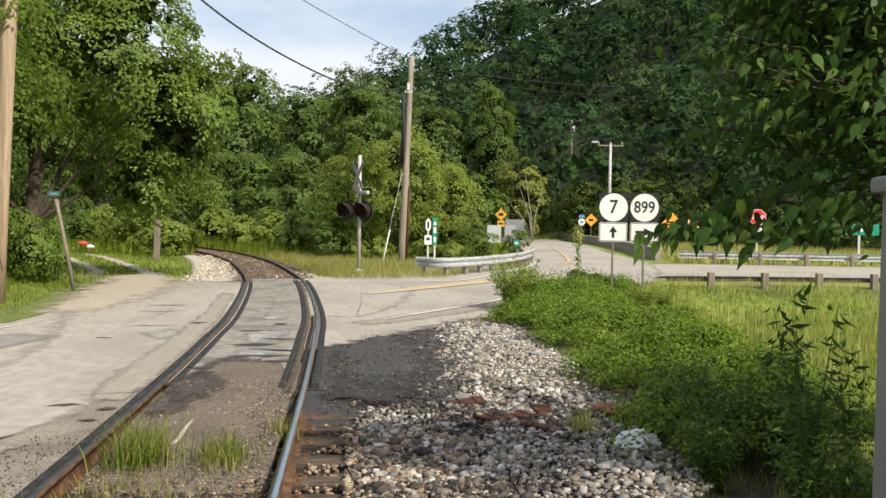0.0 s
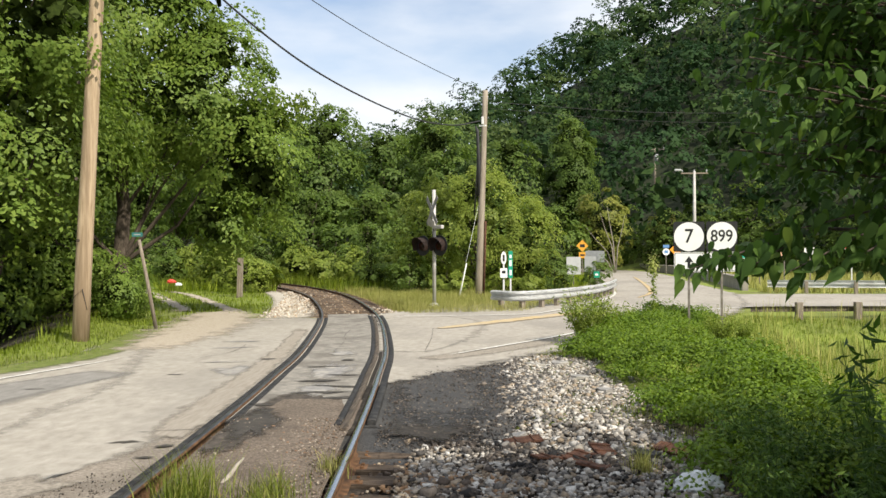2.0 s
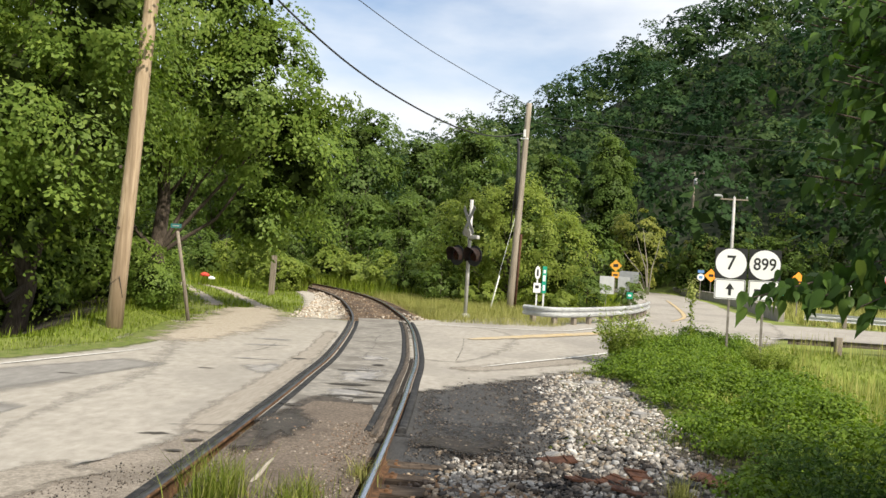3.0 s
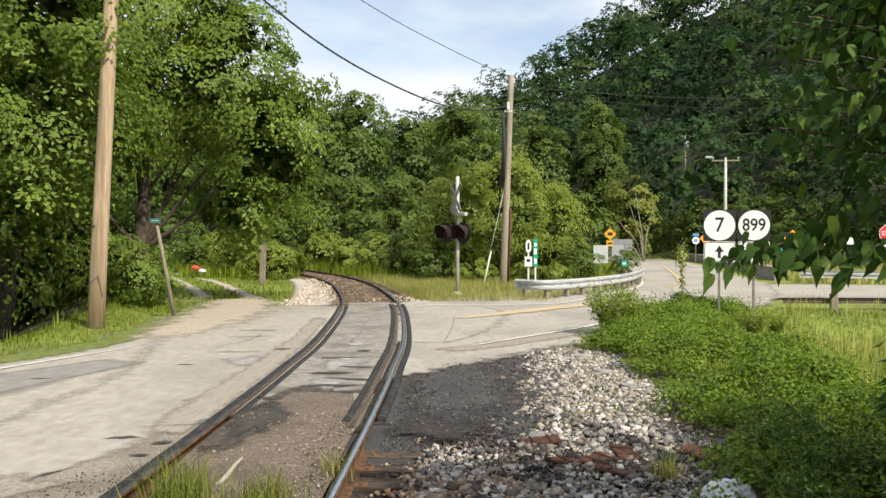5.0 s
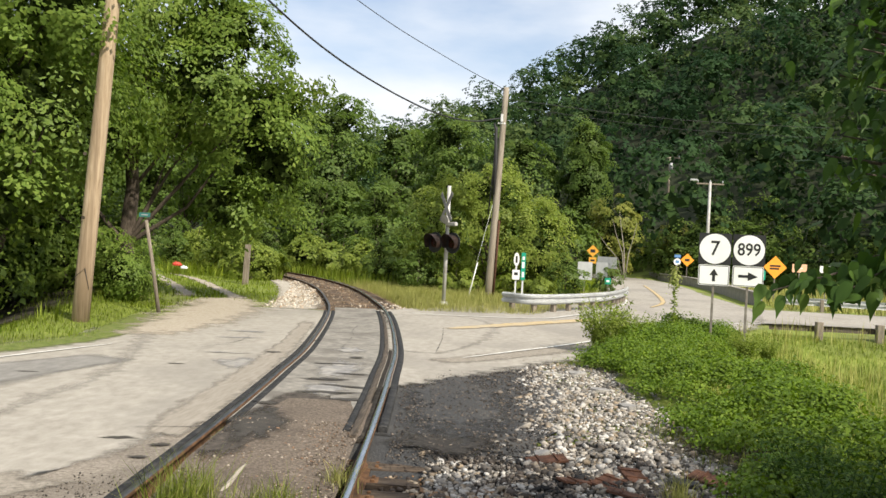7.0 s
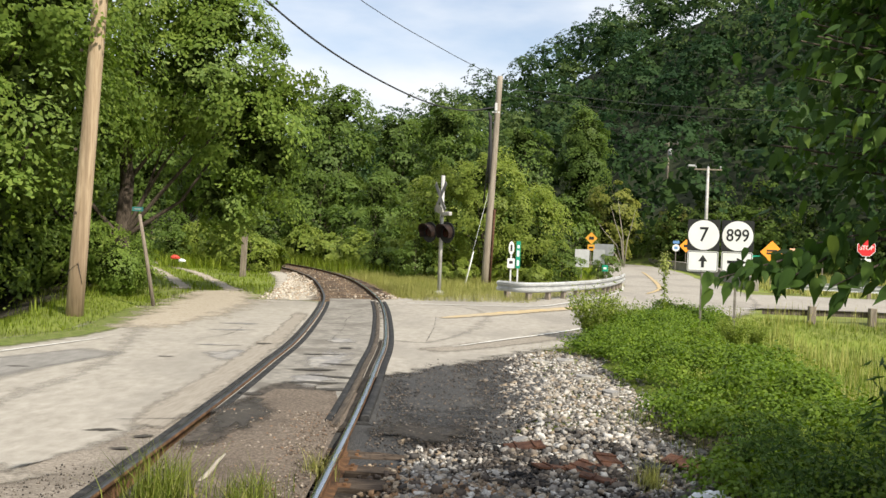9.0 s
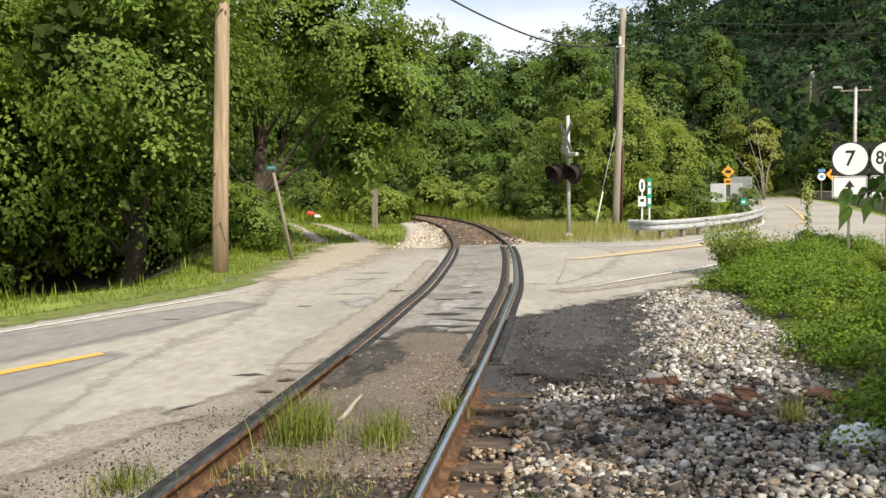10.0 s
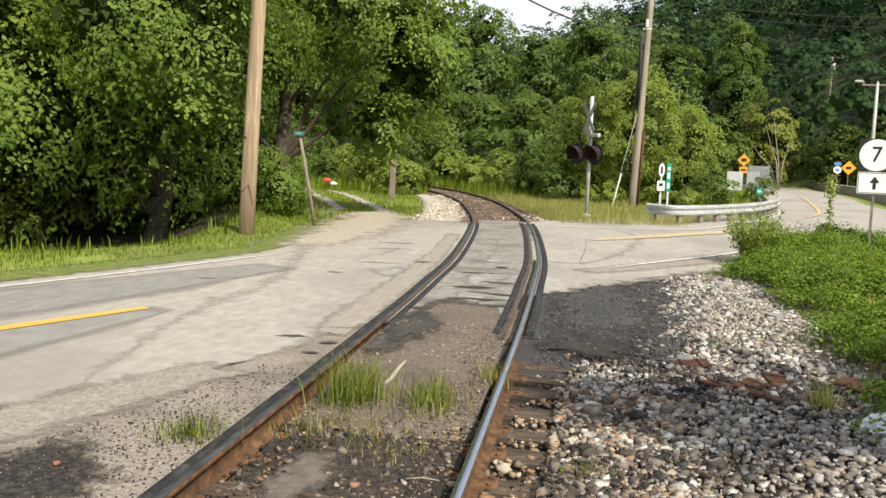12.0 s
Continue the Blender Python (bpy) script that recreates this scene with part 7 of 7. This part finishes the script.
def weed_meshes(h, stems, leaf, leaves, seed, material, spread=0.25, aspect=0.3, droop=0.3):
    r = np.random.default_rng(seed)
    bm = bmesh.new()
    pts, nr = [], []
    for k in range(stems):
        a = r.uniform(0, 6.28)
        e = np.array([math.cos(a) * spread * r.uniform(0.2, 1), math.sin(a) * spread * r.uniform(0.2, 1), h * r.uniform(0.65, 1.05)])
        tube(bm, [(0.1 * e[0], 0.1 * e[1], -0.05), tuple(e * [0.45, 0.45, 0.5]), tuple(e)], [0.008, 0.006, 0.002], 5, False)
        q = r.uniform(0.08, 1.0, (leaves, 1))
        c = e * np.concatenate([q ** 1.2, q ** 1.2, q], 1)
        pts.append(c + r.normal(0, 0.012 + 0.06 * spread, (leaves, 3)))
        nr.append(unit(r.normal(0, 0.5, (leaves, 3)) + [0, 0, 1.0]))
    co, f = leaf_quads(np.concatenate(pts), np.concatenate(nr), leaf, aspect, 0.1, r)
    crown = mesh_np("leaves", co, f, material)
    bmesh.ops.recalc_face_normals(bm, faces=bm.faces)
    me = bpy.data.meshes.new("stems")
    bm.to_mesh(me)
    bm.free()
    me.materials.append(material)
    return me, crown


def place_weed(name, meshes, x, y, label, rot=0.0, s=1.0, z=None, group="weeds"):
    t = thing(name, pose(x, y, gz(x, y) if z is None else z, 0, 0, rot), label, "weed", group)
    t.scale = (s, s, s)
    tagged(part("stem", meshes[0], None, t), kind="stuff")
    part("leaves", meshes[1], None, t)


W1 = weed_meshes(1.7, 4, 0.13, 62, 201, L_MAPLE, 0.32, 0.26)
place_weed("tall_weed", W1, 2.75, 6.6, "tall dark weed with narrow leaves on the bank", 0, 1.0, -0.3)
place_weed("tall_weed", W1, 3.25, 6.9, "tall dark weed with narrow leaves on the bank", 80, 0.8, -0.4)
place_weed("tall_weed", W1, 3.0, 7.6, "tall dark weed with narrow leaves on the bank", 160, 0.75, -0.4)
W2 = weed_meshes(0.75, 20, 0.065, 90, 202, L_MAPLE, 0.42, 0.3)
for x, y, a, s in ((2.05, 6.6, 0, 0.8), (2.3, 7.2, 60, 1.0), (2.5, 6.0, 200, 0.9), (2.35, 8.2, 250, 0.9), (2.9, 7.2, 20, 1.0), (2.6, 9.1, 90, 0.8), (3.4, 6.2, 170, 1.0), (3.0, 5.9, 300, 0.8), (3.3, 8.0, 140, 0.9), (2.7, 7.8, 310, 1.0)):
    place_weed("bushy_weed", W2, x, y, "dark bushy weed in the shade on the bank", a, s, -0.2 - 0.1 * max(0, x - 2))
W3 = weed_meshes(0.8, 34, 0.07, 70, 203, L_BRIGHT, 0.5, 0.32)
for x, y, a, s in ((1.85, 17.3, 0, 1.35), (2.35, 17.6, 90, 1.1), (2.2, 16.6, 200, 0.65), (3.0, 18.3, 40, 0.7), (4.4, 17.0, 120, 0.85), (4.9, 17.3, 10, 0.7), (3.7, 17.1, 60, 0.6)):
    place_weed("roadside_shrub", W3, x, y, "leafy roadside shrub at the road edge", a, s, -0.1)
L_PALE = leaf_mat("pale_flower_head", (0.24, 0.29, 0.07), (0.34, 0.38, 0.11), (0.44, 0.45, 0.17), 0.4, patch=0.3)
W4 = weed_meshes(1.75, 1, 0.085, 230, 204, L_BRIGHT, 0.05, 0.4)
flower_stalk = thing("flower_stalk", pose(3.52, 19.0, -0.15), "single tall weed stalk with a pale fluffy head", "weed")
tagged(part("stem", W4[0], None, flower_stalk), kind="stuff")
part("leaves", W4[1], None, flower_stalk)
r_head = np.random.default_rng(206)
stalk_top = np.array(max((v.co for v in W4[0].vertices), key=lambda c: c.z))
flower_stalk.scale = (1.0, 1.0, 1.62 / stalk_top[2])
head_p = stalk_top + np.array([0, 0, -0.03]) + r_head.normal(0, 1, (320, 3)) * np.array([0.065, 0.065, 0.10])
head_n = unit(head_p - stalk_top + np.array([0, 0, 0.1]))
tagged(part("flower_head", mesh_np("flower_head", *leaf_quads(head_p, head_n, 0.05, 0.5, 0.1, r_head), L_PALE), None, flower_stalk), kind="stuff")
W5 = weed_meshes(1.0, 7, 0.05, 30, 205, L_YELLOW, 0.5, 0.5)
for x, y, a, s in ((2.2, 17.6, 0, 1.0), (4.0, 19.0, 80, 0.9), (4.9, 18.9, 150, 0.9), (3.0, 19.2, 210, 0.8)):
    place_weed("seeding_weed", W5, x, y, "thin seeding weed at the road edge", a, s, -0.15)

# ---- litter and loose iron on the shoulder ----
bm = bmesh.new()
bmesh.ops.create_icosphere(bm, subdivisions=4, radius=1.0)
for v in bm.verts:
    d = v.co.normalized()
    k = 1 + 0.35 * noise.noise(d * 2.2) + 0.22 * abs(noise.noise(d * 5.5)) + 0.08 * noise.noise(d * 13)
    v.co = Vector((d.x * 0.20 * k, d.y * 0.14 * k, max(-0.02, d.z * 0.13 * k)))
solo("plastic_bag", bm, M_PLASTIC, "crumpled white plastic bag lying on the stones", "plastic bag", m=pose(1.72, 7.45, -0.1, 0, 0, 25))
plate = bmesh.new()
box(plate, (0, 0, 0), (0.36, 0.19, 0.022), bevel=0.005)
box(plate, (0.09, 0, 0.016), (0.02, 0.19, 0.016), bevel=0.003)
box(plate, (-0.07, 0, 0.016), (0.02, 0.19, 0.016), bevel=0.003)
for sx in (-0.13, 0.14):
    for sy in (-0.05, 0.05):
        box(plate, (sx, sy, 0.0125), (0.025, 0.025, 0.002))
loose = solo("loose_tie_plate", plate, M_RUST, "rusty loose tie plate lying on the ballast", "tie plate", "loose iron", m=pose(0.38, 8.85, -0.045, 4, -6, 12))
for x, y, a, b, c in ((0.86, 8.25, 60, 8, 0), (0.62, 8.2, 20, -5, 6), (1.75, 8.55, -40, 10, 4), (0.98, 7.9, -15, -6, 8), (1.1, 8.5, 100, 5, -5)):
    copy_thing(loose, pose(x, y, -0.045, b, c, a))
for i, (x, y, w, a) in enumerate(((1.48, 8.4, 0.26, 20), (0.75, 14.3, 0.42, 10), (1.15, 14.5, 0.34, 50), (0.3, 14.6, 0.3, 80), (1.35, 13.0, 0.3, 15), (0.35, 9.1, 0.2, 60), (1.55, 11.9, 0.25, 130))):
    bm = bmesh.new()
    r = random.Random(i)
    prism(bm, [(q * w * 0.5 * r.uniform(0.7, 1.2), p * w * 0.36 * r.uniform(0.7, 1.2)) for q, p in ngon(8, 1.0)], -0.02, 0.025)
    bm.transform(Matrix.Rotation(radians(-90), 4, "X"))
    solo("asphalt_chunk", bm, M_WET if i else M_APRON, "broken chunk of old asphalt on the stones", "asphalt chunk", "asphalt chunks", m=pose(x, y, -0.055, r.uniform(-6, 6), r.uniform(-6, 6), a))
bm = bmesh.new()
tube(bm, [(0, -0.18, 0.0), (0.01, -0.02, 0.05), (0.005, 0.14, 0.10), (0.015, 0.24, 0.13)], [0.02, 0.022, 0.016, 0.008], 7)
solo("wood_splinter", bm, M_DEADWOOD, "pale bare stick standing in the gravel", "stick", m=pose(-2.08, 7.5, -0.1, 0, 0, -8))
for i, (x, y, sx, m, lab) in enumerate(((-4.05, 4.42, 0.05, M_PLASTIC, "scrap of white paper on the shoulder"), (-2.72, 4.05, 0.07, M_PALE, "pale flat stone against the rail"), (-3.55, 3.75, 0.07, M_PALE, "pale lump of stone on the shoulder"), (-4.4, 3.85, 0.055, M_BRICK, "red brick fragment on the shoulder"), (-3.3, 4.9, 0.03, M_BRICK, "red scrap on the shoulder"))):
    bm = bmesh.new()
    bmesh.ops.create_icosphere(bm, subdivisions=2, radius=1.0)
    for v in bm.verts:
        v.co = Vector((v.co.x * sx, v.co.y * sx * 0.7, v.co.z * sx * 0.35)) * (1 + 0.35 * noise.noise(v.co * 2 + Vector((i, 0, 0))))
    solo("roadside_scrap", bm, m, lab, "scrap", m=pose(x, y, -0.015, 0, 0, 30 * i))
for x, y, z, sx, m, lab in ((-14.5, 38.0, 0.36, 0.2, M_REDPLASTIC, "red plastic heap beside the drive"), (-14.1, 37.8, 0.24, 0.15, M_PLASTIC, "white plastic heap beside the drive")):
    bm = bmesh.new()
    bmesh.ops.create_icosphere(bm, subdivisions=3, radius=1.0)
    for v in bm.verts:
        v.co = Vector((v.co.x * sx, v.co.y * sx * 0.7, max(-0.4, v.co.z) * sx * 0.6)) * (1 + 0.4 * noise.noise(v.co * 2.5))
    solo("plastic_heap", bm, m, lab, "plastic heap", m=pose(x, y, z))


# ---- fallen leaves, dark board and pale dirt among the ties ----
def fallen_leaves():
    r = np.random.default_rng(321)
    xy = np.concatenate([np.column_stack([r.normal(cx, sx, n), r.normal(cy, sy, n)]) for cx, cy, sx, sy, n in ((-2.15, 5.6, 0.12, 0.5, 120), (-1.7, 6.3, 0.35, 0.35, 90), (-2.2, 4.6, 0.12, 0.5, 90), (-0.5, 5.6, 0.25, 0.6, 50), (1.3, 8.2, 0.3, 0.4, 60), (0.3, 6.6, 0.4, 0.5, 40))])
    xy = xy[np.abs(np.abs(xy[:, 0] - track_x(xy[:, 1])) - 0.752) > 0.09]
    z = np.where(np.abs(xy[:, 0] - track_x(xy[:, 1])) < 0.7, np.interp(xy[:, 1], [6.0, 7.4], [-0.125, -0.06]), -0.06)
    p = np.column_stack([xy, z])
    nr = unit(r.normal(0, 0.4, p.shape) + np.array([0, 0, 1.0]))
    co, f = leaf_quads(p, nr, 0.045, 0.6, -0.15, r)
    m = stone_mat("dead_leaf", [(0.09, 0.055, 0.035), (0.14, 0.085, 0.05), (0.06, 0.04, 0.028), (0.19, 0.13, 0.08)])
    tagged(new("fallen_leaves", mesh_np("fallen_leaves", co, f, m)), "dry brown fallen leaves among ties and ballast", "fallen leaves", kind="stuff")


fallen_leaves()
bm = bmesh.new()
box(bm, (0, 0, 0.012), (0.34, 0.12, 0.022), bevel=0.005)
solo("board_scrap", bm, M_RUBBER, "flat black board scrap on the sooty shoulder", "board", m=pose(-3.42, 4.25, -0.028, 3, 0, -38))
surface("pale_dirt_patch", blob_mesh("pale_dirt_patch", (-2.02, 5.35), 0.22, 0.55, -0.128, soft(mat("dried_mud", [(0.075, 0.063, 0.052), (0.12, 0.103, 0.086), (0.175, 0.152, 0.128)], 9, 0.95, bump=0.6, bump_scale=50), 6, 1.2), 0.05, 0.3, 6, 40, 5.1, 0.012), "pale dried dirt beside the rail", "dirt")
for i, (x, y, a, n) in enumerate(((-3.62, 4.62, 30, 0.3), (-3.1, 4.35, -50, 0.22), (-3.9, 4.1, 75, 0.26), (-1.3, 5.55, 12, 0.2), (0.1, 7.6, 130, 0.24))):
    bm = bmesh.new()
    tube(bm, [(-n / 2, 0, 0.008), (0, 0.012, 0.014), (n / 2, -0.008, 0.008)], [0.004, 0.006, 0.003], 6)
    solo("twig", bm, M_DEADWOOD, "pale dry twig lying on the gravel", "twig", "dry twigs", m=pose(x, y, -0.026 if x < -2.6 else (-0.09 if x > 0 else -0.12), 0, 0, a))
